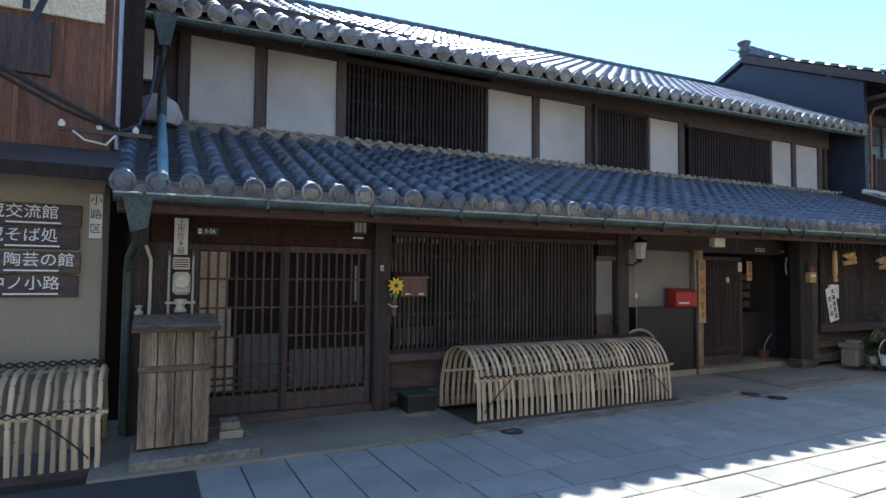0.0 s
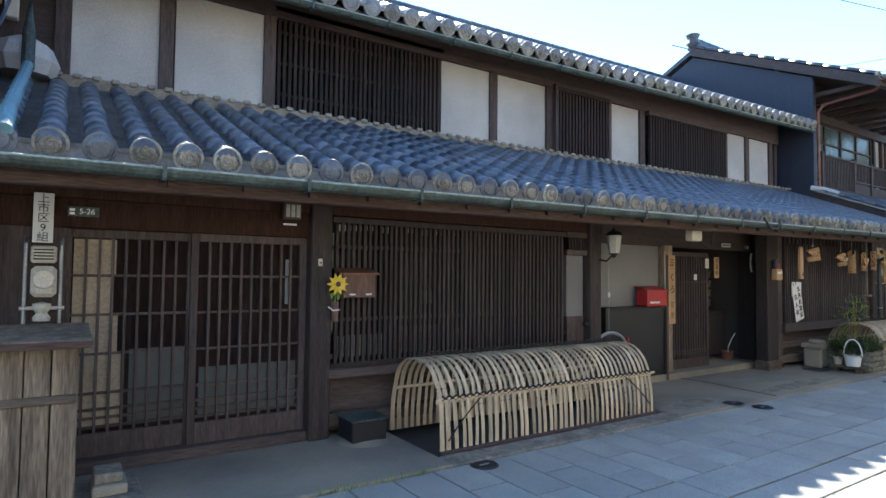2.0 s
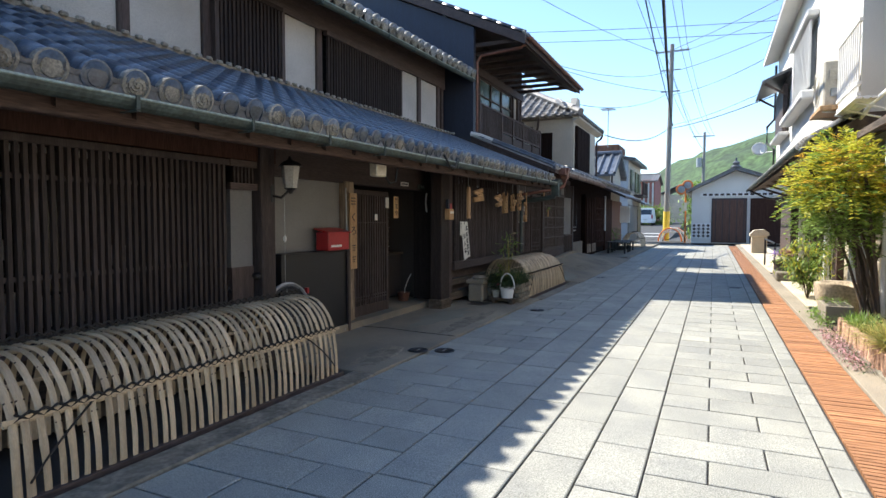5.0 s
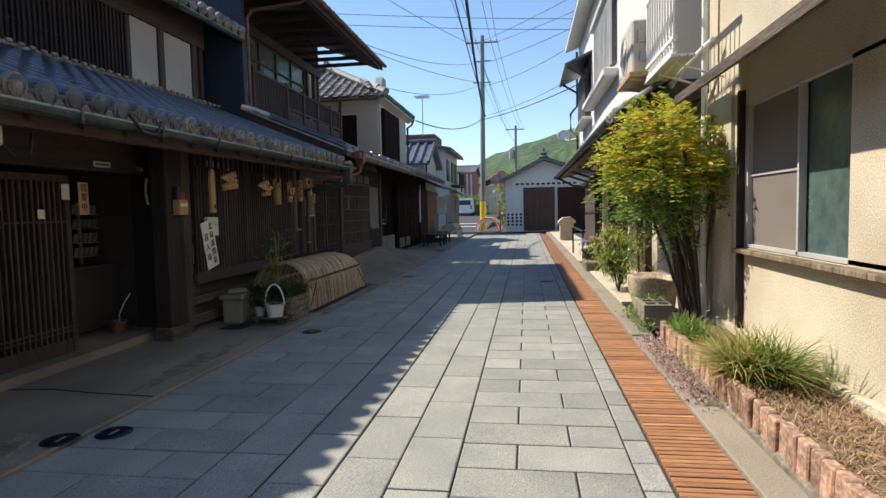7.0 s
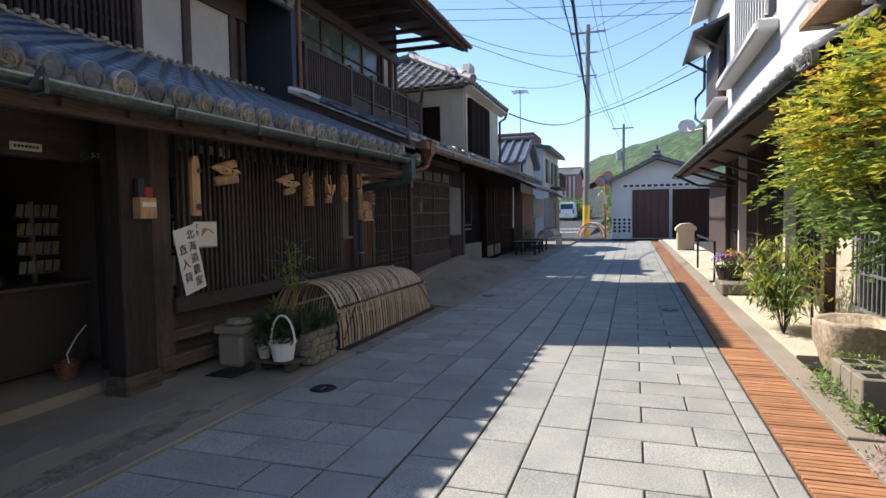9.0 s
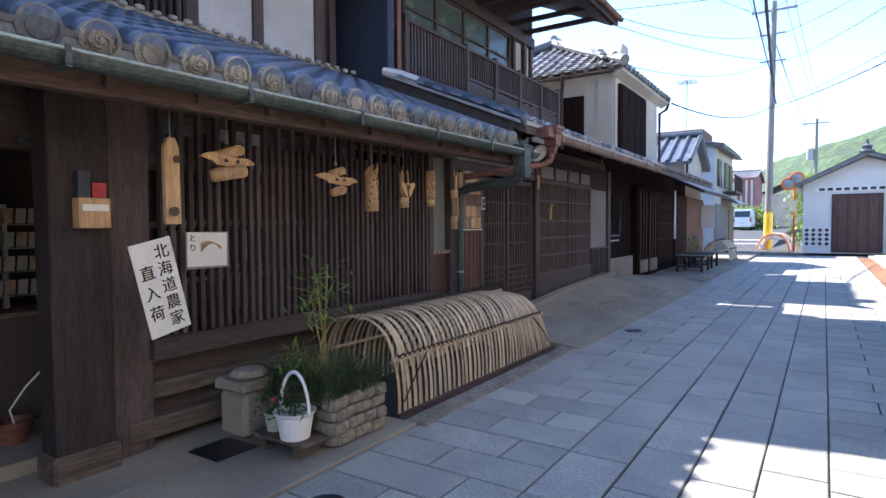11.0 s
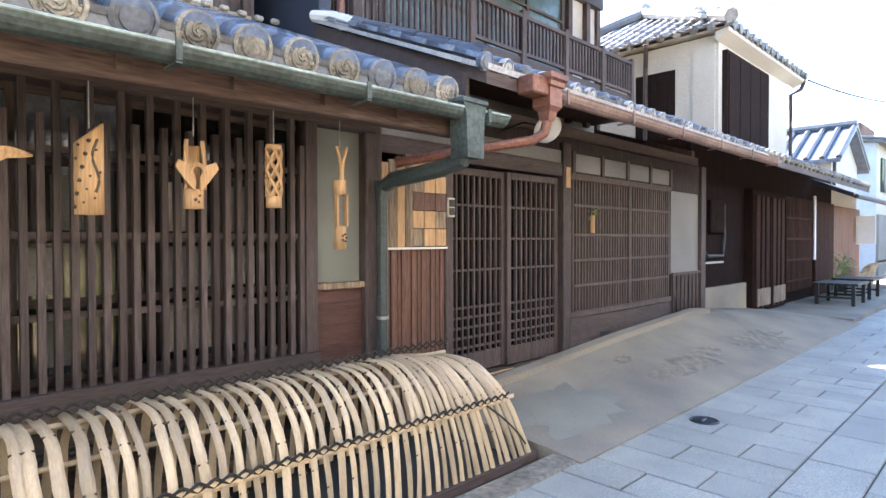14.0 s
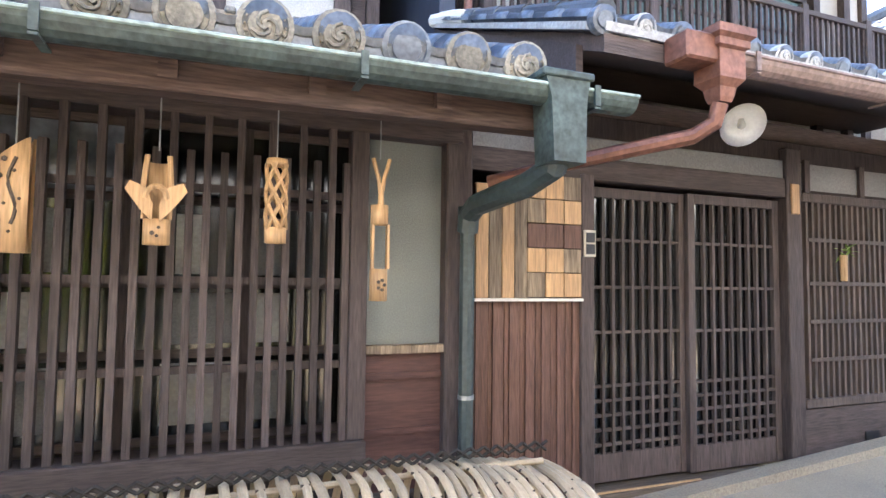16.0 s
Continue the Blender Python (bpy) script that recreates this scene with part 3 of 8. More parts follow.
    n = max(2, round((x1 - x0) / step))
    bar = mesh_of("lattice_bar", box(B(), -w / 2, w / 2, -d / 2, d / 2, 0, 1), material)
    for i in range(n + 1):
        x = x0 + (x1 - x0) * i / n
        top = z1 if not cut or i % cut[0] == 0 else z1 - cut[1]
        piece("lattice_bar", bar, parent, Matrix.Translation((x + rnd.uniform(-0.002, 0.002), y, z0)) @ Matrix.Diagonal((1, 1, top - z0, 1)))
    if frame_w:
        bm = box(B(), x0 - frame_w, x1 + frame_w, y - d, y + d, z0 - frame_w, z0, 0.004)
        part("lattice_rail", bm, rail_mat, parent)
        bm = box(B(), x0 - frame_w, x1 + frame_w, y - d, y + d, z1, z1 + frame_w, 0.004)
        part("lattice_rail", bm, rail_mat, parent)
    for z in rails:
        part("lattice_rail", box(B(), x0, x1, y - d * 0.35 + d / 2, y + d * 0.35 + d / 2, z - 0.016, z + 0.016), rail_mat, parent)


# upper windows with bars
win = tagged(thing("window_1", (3.4, 7.5, 3.1), "long upper window with close dark wooden bars", "window", kind="structure"))
part("pane", box(B(), 2.38, 4.55, 7.552, 7.559, 3.1, 4.3), "dark_glass", win)
lattice(win, 2.42, 4.52, 3.14, 4.26, 7.50, 0.062, 0.034, 0.04, (3.35, 3.7, 4.05), "wood_black", 0.06, "wood_black")
win = thing("window_2", (7.1, 7.35, 3.1), "dark wooden window cage that stands proud of the wall", "window", kind="structure")
part("cage_back", box(B(), 6.58, 7.76, 7.50, 7.555, 3.10, 4.3), "wood_dark", win)
part("cage_floor", box(B(), 6.55, 7.78, 7.40, 7.5, 3.06, 3.13, 0.006), "wood_dark_h", win)
part("cage_top", box(B(), 6.55, 7.78, 7.40, 7.5, 4.18, 4.24, 0.006), "wood_dark_h", win)
part("cage_side", box(B(), 7.72, 7.78, 7.40, 7.5, 3.13, 4.18), "wood_dark", win)
part("cage_side", box(B(), 6.55, 6.61, 7.40, 7.5, 3.13, 4.18), "wood_dark", win)
lattice(win, 6.66, 7.68, 3.18, 4.14, 7.43, 0.07, 0.036, 0.04, (3.65, 3.95), "wood_black", 0.06, "wood_black")
win = thing("window_3", (9.9, 7.4, 3.1), "projecting upper window with dark brown wooden bars", "window", kind="structure")
part("pane", box(B(), 8.72, 11.05, 7.50, 7.555, 3.1, 4.3), "dark_glass", win)
lattice(win, 8.78, 11.02, 3.16, 4.12, 7.42, 0.072, 0.036, 0.04, (3.5, 3.85), "wood_black", 0.07, "wood_dark")
# upper roof
roof_a = thing("main_roof", (6.7, 7.0, 4.5), "dark tiled main roof with a bright eave edge", "roof")
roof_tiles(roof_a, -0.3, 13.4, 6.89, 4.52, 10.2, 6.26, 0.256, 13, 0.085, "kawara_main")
part("roof_boards", prism(B(), [(6.97, 4.50), (10.2, 6.20), (10.2, 6.13), (6.97, 4.42)], "x", -0.3, 13.4), "wood_dark_h", roof_a)
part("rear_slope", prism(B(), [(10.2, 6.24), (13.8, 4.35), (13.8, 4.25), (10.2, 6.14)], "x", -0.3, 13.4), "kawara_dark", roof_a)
ridge(roof_a, -0.3, 13.4, 10.2, 6.13, h=0.3)
gutter(roof_a, -0.3, 13.4, 6.905, 4.405, "copper", 0.055)
part("gable_wall", prism(B(), [(7.5, 4.4), (10.1, 5.9), (10.1, 4.4)], "x", 13.0, 13.1), "wood_dark", roof_a)
part("gable_wall", prism(B(), [(7.5, 4.4), (10.1, 5.9), (10.1, 4.4)], "x", 0.0, 0.1), "wood_dark", roof_a)
tilt_along_x(roof_a, 0.0235, -0.30)

# ---- house A lower front ----
for a, b, y0 in ((-0.02, 0.12, 5.74), (2.17, 2.35, 5.72), (5.46, 5.64, 5.74), (9.10, 9.40, 5.66)):
    part("corner_post", box(B(), a, b, y0, y0 + 0.18, 0.02, 2.3, 0.01), "wood_lattice", house_a)
part("front_beam", box(B(), 0.0, 5.7, 5.78, 5.94, 1.86, 2.32, 0.006), "wood_redblack", house_a)
part("front_beam", box(B(), 5.64, 9.5, 6.08, 6.22, 1.78, 2.32, 0.006), "wood_dark_h", house_a)
part("front_beam", box(B(), 9.5, 13.1, 5.74, 5.9, 2.06, 2.32, 0.006), "wood_dark_h", house_a)
part("post_board", box(B(), 9.40, 9.66, 5.73, 5.86, 0.02, 2.3, 0.004), "wood_dark", house_a)
part("post_foot", box(B(), 9.08, 9.42, 5.64, 5.86, 0.0, 0.16, 0.015), "wood_greyh", house_a)
part("side_panel", box(B(), 0.12, 0.50, 5.84, 5.92, 0.1, 1.86), "wood_dark", house_a)


def lattice_door(parent, x0, x1, z0, z1, y, n, low=0.42, material="wood_dark", kick=0.16, glassy="dark_glass", rails=None, stile=0.055):
    d = part("door_leaf", box(B(), x0, x0 + stile, y - 0.018, y + 0.018, z0, z1, 0.003), material, parent)
    part("stile", box(B(), x1 - stile, x1, y - 0.018, y + 0.018, z0, z1, 0.003), material, d)
    part("top_rail", box(B(), x0 + stile, x1 - stile, y - 0.018, y + 0.018, z1 - 0.06, z1, 0.003), material, d)
    part("kick_board", box(B(), x0 + stile, x1 - stile, y - 0.014, y + 0.014, z0, z0 + kick, 0.003), material, d)
    part("pane", box(B(), x0 + stile, x1 - stile, y + 0.010, y + 0.014, z0 + kick, z1 - 0.06), glassy, d)
    bar = mesh_of("lattice_bar", box(B(), -0.009, 0.009, -0.012, 0.012, 0, 1), material)
    a, b = x0 + stile, x1 - stile
    for i in range(1, n):
        piece("lattice_bar", bar, d, Matrix.Translation((a + (b - a) * i / n, y - 0.008, z0 + kick)) @ Matrix.Diagonal((1, 1, z1 - 0.06 - z0 - kick, 1)))
    h = z1 - z0 - kick
    zs = rails if rails else [z0 + kick + 0.05 + low * k / 5 for k in range(5)] + [z0 + kick + h * f for f in (0.45, 0.62, 0.80)]
    for z in zs:
        part("cross_bar", box(B(), a, b, y - 0.012, y + 0.008, z - 0.009, z + 0.009), material, d)
    return d


door = thing("door_1", (1.4, 5.85, 0.1), "dark sliding lattice doors of an old townhouse, closed", "door", kind="structure")
part("threshold", box(B(), 0.5, 2.2, 5.76, 5.95, 0.02, 0.10, 0.006), "wood_dark_h", door)
D1_RAILS = [0.30, 0.36, 0.42, 0.53, 0.80, 1.07, 1.34]
# panes are matt near-black sheets that stand in for the unlit room behind
lattice_door(door, 0.48, 1.32, 0.10, 1.66, 5.89, 9, material="wood_dark", glassy="wood_shaded", rails=D1_RAILS)
lattice_door(door, 1.28, 2.17, 0.10, 1.66, 5.85, 10, material="wood_dark", glassy="wood_shaded", rails=D1_RAILS)
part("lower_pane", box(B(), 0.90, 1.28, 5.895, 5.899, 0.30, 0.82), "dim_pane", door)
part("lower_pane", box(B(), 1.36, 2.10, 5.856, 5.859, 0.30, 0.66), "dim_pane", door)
part("lintel", box(B(), 0.12, 2.2, 5.80, 5.95, 1.66, 1.86, 0.006), "wood_redblack", door)
for a, b, z0, z1 in ((0.545, 0.80, 1.34, 1.59), (0.545, 0.77, 1.07, 1.33), (0.545, 0.82, 0.80, 1.06), (0.545, 0.86, 0.30, 0.79)):
    part("paper_pane", box(B(), a, b, 5.893, 5.897, z0, z1), "straw_paper", door)
part("paper_pane", box(B(), 2.0, 2.04, 5.853, 5.857, 1.12, 1.48), "plaster_dim", door)

win = thing("window_4", (3.7, 5.8, 0.5), "long street window behind fine dark wooden lattice", "window", kind="structure")
part("sill", box(B(), 2.33, 5.16, 5.72, 5.92, 0.50, 0.58, 0.006), "wood_dark_h", win)
lattice(win, 2.42, 5.06, 0.62, 1.80, 5.80, 0.052, 0.026, 0.035, (0.98, 1.60), "wood_lattice", 0.05, "wood_lattice")
part("pane", box(B(), 2.36, 5.12, 5.93, 5.935, 0.55, 1.86), "dark_glass", win)
part("low_boards", box(B(), 2.35, 5.5, 5.88, 5.95, 0.20, 0.50), "wood_dark_h", win)
part("base_beam", box(B(), 2.35, 5.6, 5.78, 5.94, 0.09, 0.20, 0.008), "wood_greyh", win)
for a, b, z0, z1 in ((2.46, 2.9, 0.66, 0.84), (3.05, 3.5, 0.66, 0.90), (3.3, 3.42, 1.10, 1.22), (3.6, 3.95, 0.66, 0.86), (4.2, 4.6, 0.68, 0.92), (4.05, 4.2, 1.02, 1.16)):
    part("paper_screen", box(B(), a, b, 5.84, 5.845, z0, z1), "shoji", win)
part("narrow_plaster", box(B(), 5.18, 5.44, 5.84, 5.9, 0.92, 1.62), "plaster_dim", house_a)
# top row: pale strips stand in for daylight glinting through from behind
for i in range(15):
    if i not in (4, 9, 12):
        part("paper_screen", box(B(), 2.42 + i * 0.142, 2.52 + i * 0.142, 5.826, 5.830, 1.735 + 0.008 * (i % 3), 1.79), "paper", win)
lattice(win, 5.20, 5.42, 1.66, 1.80, 5.82, 0.045, 0.02, 0.03, (), "wood_lattice")
part("narrow_board", box(B(), 5.18, 5.44, 5.83, 5.9, 0.1, 0.92), "wood_dark", house_a)

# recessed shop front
# recess wall is shaded by its darker plaster colour
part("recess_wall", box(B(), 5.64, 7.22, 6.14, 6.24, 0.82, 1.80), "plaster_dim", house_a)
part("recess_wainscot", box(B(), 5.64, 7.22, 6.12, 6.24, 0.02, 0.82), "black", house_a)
part("recess_side", box(B(), 5.60, 5.66, 5.9, 6.2, 0.02, 2.3), "wood_dark", house_a)
part("recess_side", box(B(), 9.44, 9.52, 5.86, 6.3, 0.02, 2.3), "wood_black", house_a)
part("shop_post", box(B(), 7.22, 7.40, 6.04, 6.2, 0.02, 1.80, 0.01), "wood_grey", house_a)
door = thing("door_2", (7.9, 6.1, 0.05), "brown sliding lattice shop door slid half open", "door", kind="structure")
part("threshold", box(B(), 7.4, 9.44, 6.04, 6.24, 0.02, 0.07, 0.006), "wood_greyh", door)
# pane again a near-black sheet in place of the dark shop
lattice_door(door, 7.42, 8.36, 0.07, 1.72, 6.14, 14, glassy="wood_shaded", rails=[0.30, 0.34, 1.30])
# lattice B
win = thing("window_5", (11.1, 5.75, 0.6), "broad brown wooden lattice before old sliding windows", "window", kind="structure")
part("sill", box(B(), 9.64, 12.62, 5.68, 5.86, 0.55, 0.68, 0.006), "wood_dark_h", win)
lattice(win, 9.74, 12.52, 0.68, 2.06, 5.74, 0.065, 0.030, 0.04, (1.01, 1.375, 1.76), "wood_bar", 0.0, "wood_bar", cut=(2, 0.15))
part("end_stile", box(B(), 12.54, 12.62, 5.71, 5.80, 0.68, 2.06, 0.004), "wood_dark", win)
for i in range(6):
    a, b = 9.68 + i * 0.482, 9.68 + (i + 1) * 0.482
    sash = part("sash", box(B(), a, a + 0.035, 5.875, 5.90, 0.68, 2.06), "wood_dark", win)
    for z in (0.70, 1.06, 1.36, 1.72, 2.04):
        part("sash_rail", box(B(), a + 0.035, b, 5.88, 5.90, z - 0.018, z + 0.018), "wood_dark_h", sash)
    for k, (z0, z1) in enumerate(((0.72, 1.04), (1.08, 1.34), (1.38, 1.70), (1.74, 2.02))):
        # top panes get the sky's reflection as colour
        m_ = ("sky_sheet" if i == 1 else "sky_glass") if k == 3 and i < 4 else "dark_glass"
        part("pane", box(B(), a + 0.035, b, 5.893, 5.897, z0, z1), m_, sash)
# pale patches laid on the glass stand in for reflections of the sunlit street
for i, k, a, b in ((0, 0, 0.1, 0.5), (0, 1, 0.3, 0.6), (1, 0, 0.2, 0.8), (1, 1, 0.5, 0.9), (1, 2, 0.6, 1.0), (2, 0, 0.05, 0.7), (2, 1, 0.1, 0.9), (3, 0, 0.2, 0.5), (3, 1, 0.1, 0.4), (3, 2, 0.3, 0.6), (4, 0, 0.3, 0.95), (4, 1, 0.35, 1.0), (4, 2, 0.4, 0.7), (5, 0, 0.0, 0.35), (5, 1, 0.0, 0.4), (5, 2, 0.05, 0.3)):
    x = 9.715 + i * 0.482
    z0, z1 = ((0.76, 1.02), (1.10, 1.32), (1.40, 1.66))[k]
    part("curtain", box(B(), x + 0.44 * a, x + 0.44 * b, 5.889, 5.892, z0, z1), ("shoji", "plaster_dim")[(i + k) % 2], win)
part("low_boards", box(B(), 9.64, 13.1, 5.84, 5.92, 0.1, 0.55), "wood_dark_h", win)
part("base_beam", box(B(), 9.5, 13.1, 5.72, 5.9, 0.08, 0.20, 0.008), "wood_greyh", win)
part("base_beam", box(B(), 9.5, 13.1, 5.76, 5.9, 0.30, 0.40, 0.008), "wood_greyh", win)
part("side_plaster", box(B(), 12.62, 13.02, 5.84, 5.92, 1.08, 2.1), "plaster_green", house_a)
part("side_ledge", box(B(), 12.60, 13.04, 5.78, 5.92, 1.04, 1.08, 0.004), "wood_grey", house_a)
part("side_board", box(B(), 12.62, 13.02, 5.82, 5.92, 0.1, 1.04), "wood_maroon", house_a)
part("side_rail", box(B(), 12.62, 13.02, 5.805, 5.82, 0.92, 0.95), "wood_maroon", house_a)
part("side_rail", box(B(), 12.62, 13.02, 5.81, 5.83, 0.66, 0.69), "wood_maroon", house_a)
part("corner_post", box(B(), 13.02, 13.16, 5.76, 5.92, 0.02, 2.3, 0.01), "wood_dark", house_a)

# ---- house B ----
house_b = thing("house_middle", (16, 6, 0), "two-storey dark wooden townhouse with a balcony and blue metal gable", "house")
BX0, BX1 = 13.18, 19.05
part("floor_slab", box(B(), BX0, BX1, 6.05, 12, -0.06, 0.2), "concrete", house_b)
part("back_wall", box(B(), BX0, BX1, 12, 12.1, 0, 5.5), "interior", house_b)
part("gable_wall", prism(B(), [(6.9, 0.0), (6.9, 5.55), (9.6, 6.80), (12.3, 5.55), (12.3, 0)], "x", BX0 + 0.22, BX0 + 0.34), "blue_wall", house_b)
part("end_wall", prism(B(), [(6.05, 0), (6.05, 2.6), (7.55, 3.1), (7.55, 5.9), (9.6, 6.8), (12, 5.6), (12, 0)], "x", BX1 - 0.1, BX1), "wood_dark", house_b)
part("upper_floor", box(B(), BX0, BX1, 6.0, 12, 2.35, 2.5), "wood_dark_h", house_b)
roof_b = thing("main_roof", (16, 6, 5.2), "dark tiled roof with a boarded eave", "roof")
roof_tiles(roof_b, 13.35, 18.9, 5.72, 5.24, 9.6, 7.02, 0.27, 12, 0.06, "kawara_dark")
part("roof_boards", prism(B(), [(5.72, 5.20), (9.6, 6.98), (9.6, 6.86), (5.72, 5.08)], "x", 13.33, 18.9), "wood_dark_h", roof_b)
part("rear_slope", prism(B(), [(9.6, 7.0), (13.5, 5.2), (13.5, 5.1), (9.6, 6.9)], "x", 13.35, 18.9), "kawara_dark", roof_b)
ridge(roof_b, 13.35, 18.9, 9.6, 7.0, h=0.3)
lathe(bm := B(), [(0.0, 0.0), (0.10, 0.0), (0.16, 0.08), (0.12, 0.2), (0.17, 0.3), (0.05, 0.36), (0, 0.37)], (13.38, 9.6, 7.05), 12)
part("ridge_end", bm, "kawara_dark", roof_b)
part("barge_board", prism(B(), [(5.70, 5.22), (9.6, 7.02), (9.6, 6.82), (5.70, 5.02)], "x", 13.28, 13.335), "wood_dark_h", roof_b)
gutter(roof_b, 13.35, 18.9, 5.66, 5.2, "copper_red", 0.05)
lean = thing("eave_roof", (16, 5.1, 2.4), "low tiled lean-to roof with a red copper gutter", "roof")
roof_tiles(lean, 13.42, 18.9, 5.06, 2.44, 6.9, 3.2, 0.2, 7, 0.05, "kawara", end_mat="tile_edge")
for k in range(6):
    part("verge_cover", rod(B(), (13.44, 5.08 + k * 0.31, 2.50 + k * 0.128), (13.44, 5.08 + (k + 1.02) * 0.31, 2.50 + (k + 1.02) * 0.128), 0.056, 0.048, 12), "kawara", lean)
part("verge_plaster", prism(B(), [(5.1, 2.455), (6.95, 3.22), (6.95, 3.19), (5.1, 2.42)], "x", 13.36, 13.414), "tile_edge", lean)
part("eave_edge", box(B(), 13.42, 18.9, 5.045, 5.058, 2.405, 2.445), "tile_edge", lean)
part("roof_boards", prism(B(), [(5.06, 2.40), (6.95, 3.18), (6.95, 3.12), (5.06, 2.32)], "x", 13.42, 18.9), "wood_dark_h", lean)
part("verge", prism(B(), [(5.2, 2.40), (6.95, 3.18), (6.95, 2.98), (5.2, 2.22)], "x", 13.38, 13.415), "wood_dark_h", lean)
gutter(lean, 13.9, 19.0, 4.99, 2.36, "gutter_brown", 0.068)
part("front_beam", box(B(), BX0, BX1, 5.93, 6.05, 1.98, 2.36, 0.006), "wood_black", house_b)
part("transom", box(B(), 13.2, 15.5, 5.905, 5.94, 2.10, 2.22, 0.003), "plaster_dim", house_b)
part("lintel", box(B(), 13.2, 15.5, 5.89, 5.94, 1.97, 2.098, 0.004), "wood_dark_h", house_b)
bm = B()
rows = []
for i in range(27):
    x = 13.9 + 0.19 * i
    z = rise_at(x)
    rows.append([bm.verts.new(p) for p in ((x, 5.74, z - 0.06), (x, 5.74, z + 0.045), (x, 5.858, z + 0.05), (x, 5.858, z - 0.06))])
for p, q in zip(rows, rows[1:]):
    for k in range(4):
        bm.faces.new((p[k], p[(k + 1) % 4], q[(k + 1) % 4], q[k]))
bm.faces.new(rows[0])
bm.faces.new(rows[-1][::-1])
bmesh.ops.recalc_face_normals(bm, faces=bm.faces[:])
part("door_sill", bm, "mud_wall", house_b)
part("brass_rail", box(B(), 13.97, 14.72, 5.868, 5.885, 0.2205, 0.226), "wood_pale", house_b)
for i in range(7):
    part("plank", box(B(), 13.222 + i * 0.0945, 13.314 + i * 0.0945, 5.90 + 0.003 * (i % 2), 5.99, 0.03, 1.29, 0.002), "wood_red", house_b)
door = thing("door_3", (14.7, 5.95, 0.25), "pair of dark sliding lattice doors with glass", "door", kind="structure")
part("threshold", box(B(), 13.9, 18.7, 5.86, 6.05, 0.02, 0.22, 0.006), "wood_greyh", door)
lattice_door(door, 13.97, 14.72, 0.24, 1.95, 5.99, 9)
lattice_door(door, 14.70, 15.48, 0.24, 1.95, 5.95, 9)
part("door_post", box(B(), 13.88, 13.97, 5.88, 6.04, 0.2, 2.0, 0.006), "wood_dark", door)
part("door_post", box(B(), 15.50, 15.64, 5.88, 6.04, 0.2, 2.3, 0.006), "wood_dark", door)
win = thing("window_6", (16.9, 5.95, 0.5), "long window behind fine brown lattice", "window", kind="structure")
lattice(win, 15.76, 17.96, 0.62, 1.96, 5.95, 0.058, 0.022, 0.03, (), "wood_brown", 0.06, "wood_brown")
for z in (0.88, 1.14, 1.40, 1.70):
    part("front_rail", box(B(), 15.76, 17.96, 5.926, 5.934, z - 0.013, z + 0.013), "wood_brown", win)
part("mid_post", box(B(), 16.88, 16.93, 5.915, 5.97, 0.62, 1.96), "wood_brown", win)
part("pane", box(B(), 15.7, 18.0, 6.0, 6.005, 0.55, 2.0), "dark_glass", win)
part("low_boards", box(B(), 15.64, 18.7, 5.94, 6.04, 0.2, 0.55), "wood_dark_h", win)
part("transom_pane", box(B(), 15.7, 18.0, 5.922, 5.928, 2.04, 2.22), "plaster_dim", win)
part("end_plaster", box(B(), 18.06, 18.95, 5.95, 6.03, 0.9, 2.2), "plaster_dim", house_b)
part("end_board", box(B(), 18.06, 18.95, 5.94, 6.03, 0.2, 0.9), "wood_dark", house_b)
for i in range(7):
    part("end_batten", box(B(), 18.07 + i * 0.125, 18.11 + i * 0.125, 5.92, 5.94, 0.2, 0.88, 0.003), "wood_dark", house_b)
part("end_ledge", box(B(), 18.05, 18.93, 5.91, 5.94, 0.885, 0.92, 0.003), "wood_dark", house_b)
part("end_post", box(B(), 18.93, 19.08, 5.9, 6.06, 0.1, 2.36), "wood_dark", house_b)
# balcony and upper front
part("upper_wall", box(B(), 13.5, BX1, 7.6, 7.7, 3.0, 6.02), "plaster", house_b)
win = thing("window_7", (16.5, 7.55, 3.9), "upper sliding windows with green-tinted glass", "window", kind="structure")
part("pane", box(B(), 14.6, 18.0, 7.585, 7.595, 3.7, 4.95), "green_glass", win)
for x in (14.6, 15.45, 16.3, 17.15, 18.0):
    part("frame_post", box(B(), x - 0.03, x + 0.03, 7.55, 7.58, 3.6, 5.0), "wood_dark", win)
for z in (3.65, 4.15, 4.55, 4.98):
    part("frame_rail", box(B(), 14.6, 18.0, 7.553, 7.577, z - 0.02, z + 0.02), "wood_dark", win)
part("upper_beam", box(B(), 13.5, BX1, 7.5, 7.6, 5.0, 5.2), "wood_dark_h", house_b)
part("upper_frieze", box(B(), 13.5, BX1, 7.57, 7.598, 5.2, 6.0), "wood_black", house_b)
for x in (13.55, 14.4, 18.1, 18.6):
    part("upper_post", box(B(), x, x + 0.1, 7.52, 7.6, 3.1, 5.3), "wood_dark", house_b)
bal = thing("balcony", (16.3, 6.95, 3.2), "dark wooden balcony railing with close bars and fretwork", "balcony")
part("balcony_floor", box(B(), 13.74, 18.9, 6.9, 7.6, 3.16, 3.24), "wood_dark_h", bal)
for x in (13.78, 15.3, 16.2, 17.1, 18.0, 18.85):
    part("rail_post", box(B(), x - 0.04, x + 0.04, 6.88, 6.96, 3.16, 4.05, 0.005), "wood_dark", bal)
for z in (3.98, 3.28):
    part("hand_rail", box(B(), 13.74, 18.9, 6.885, 6.955, z - 0.025, z + 0.025, 0.004), "wood_dark_h", bal)
bar = mesh_of("baluster", box(B(), -0.014, 0.014, -0.014, 0.014, 0, 1), "wood_dark")
for i in range(20):
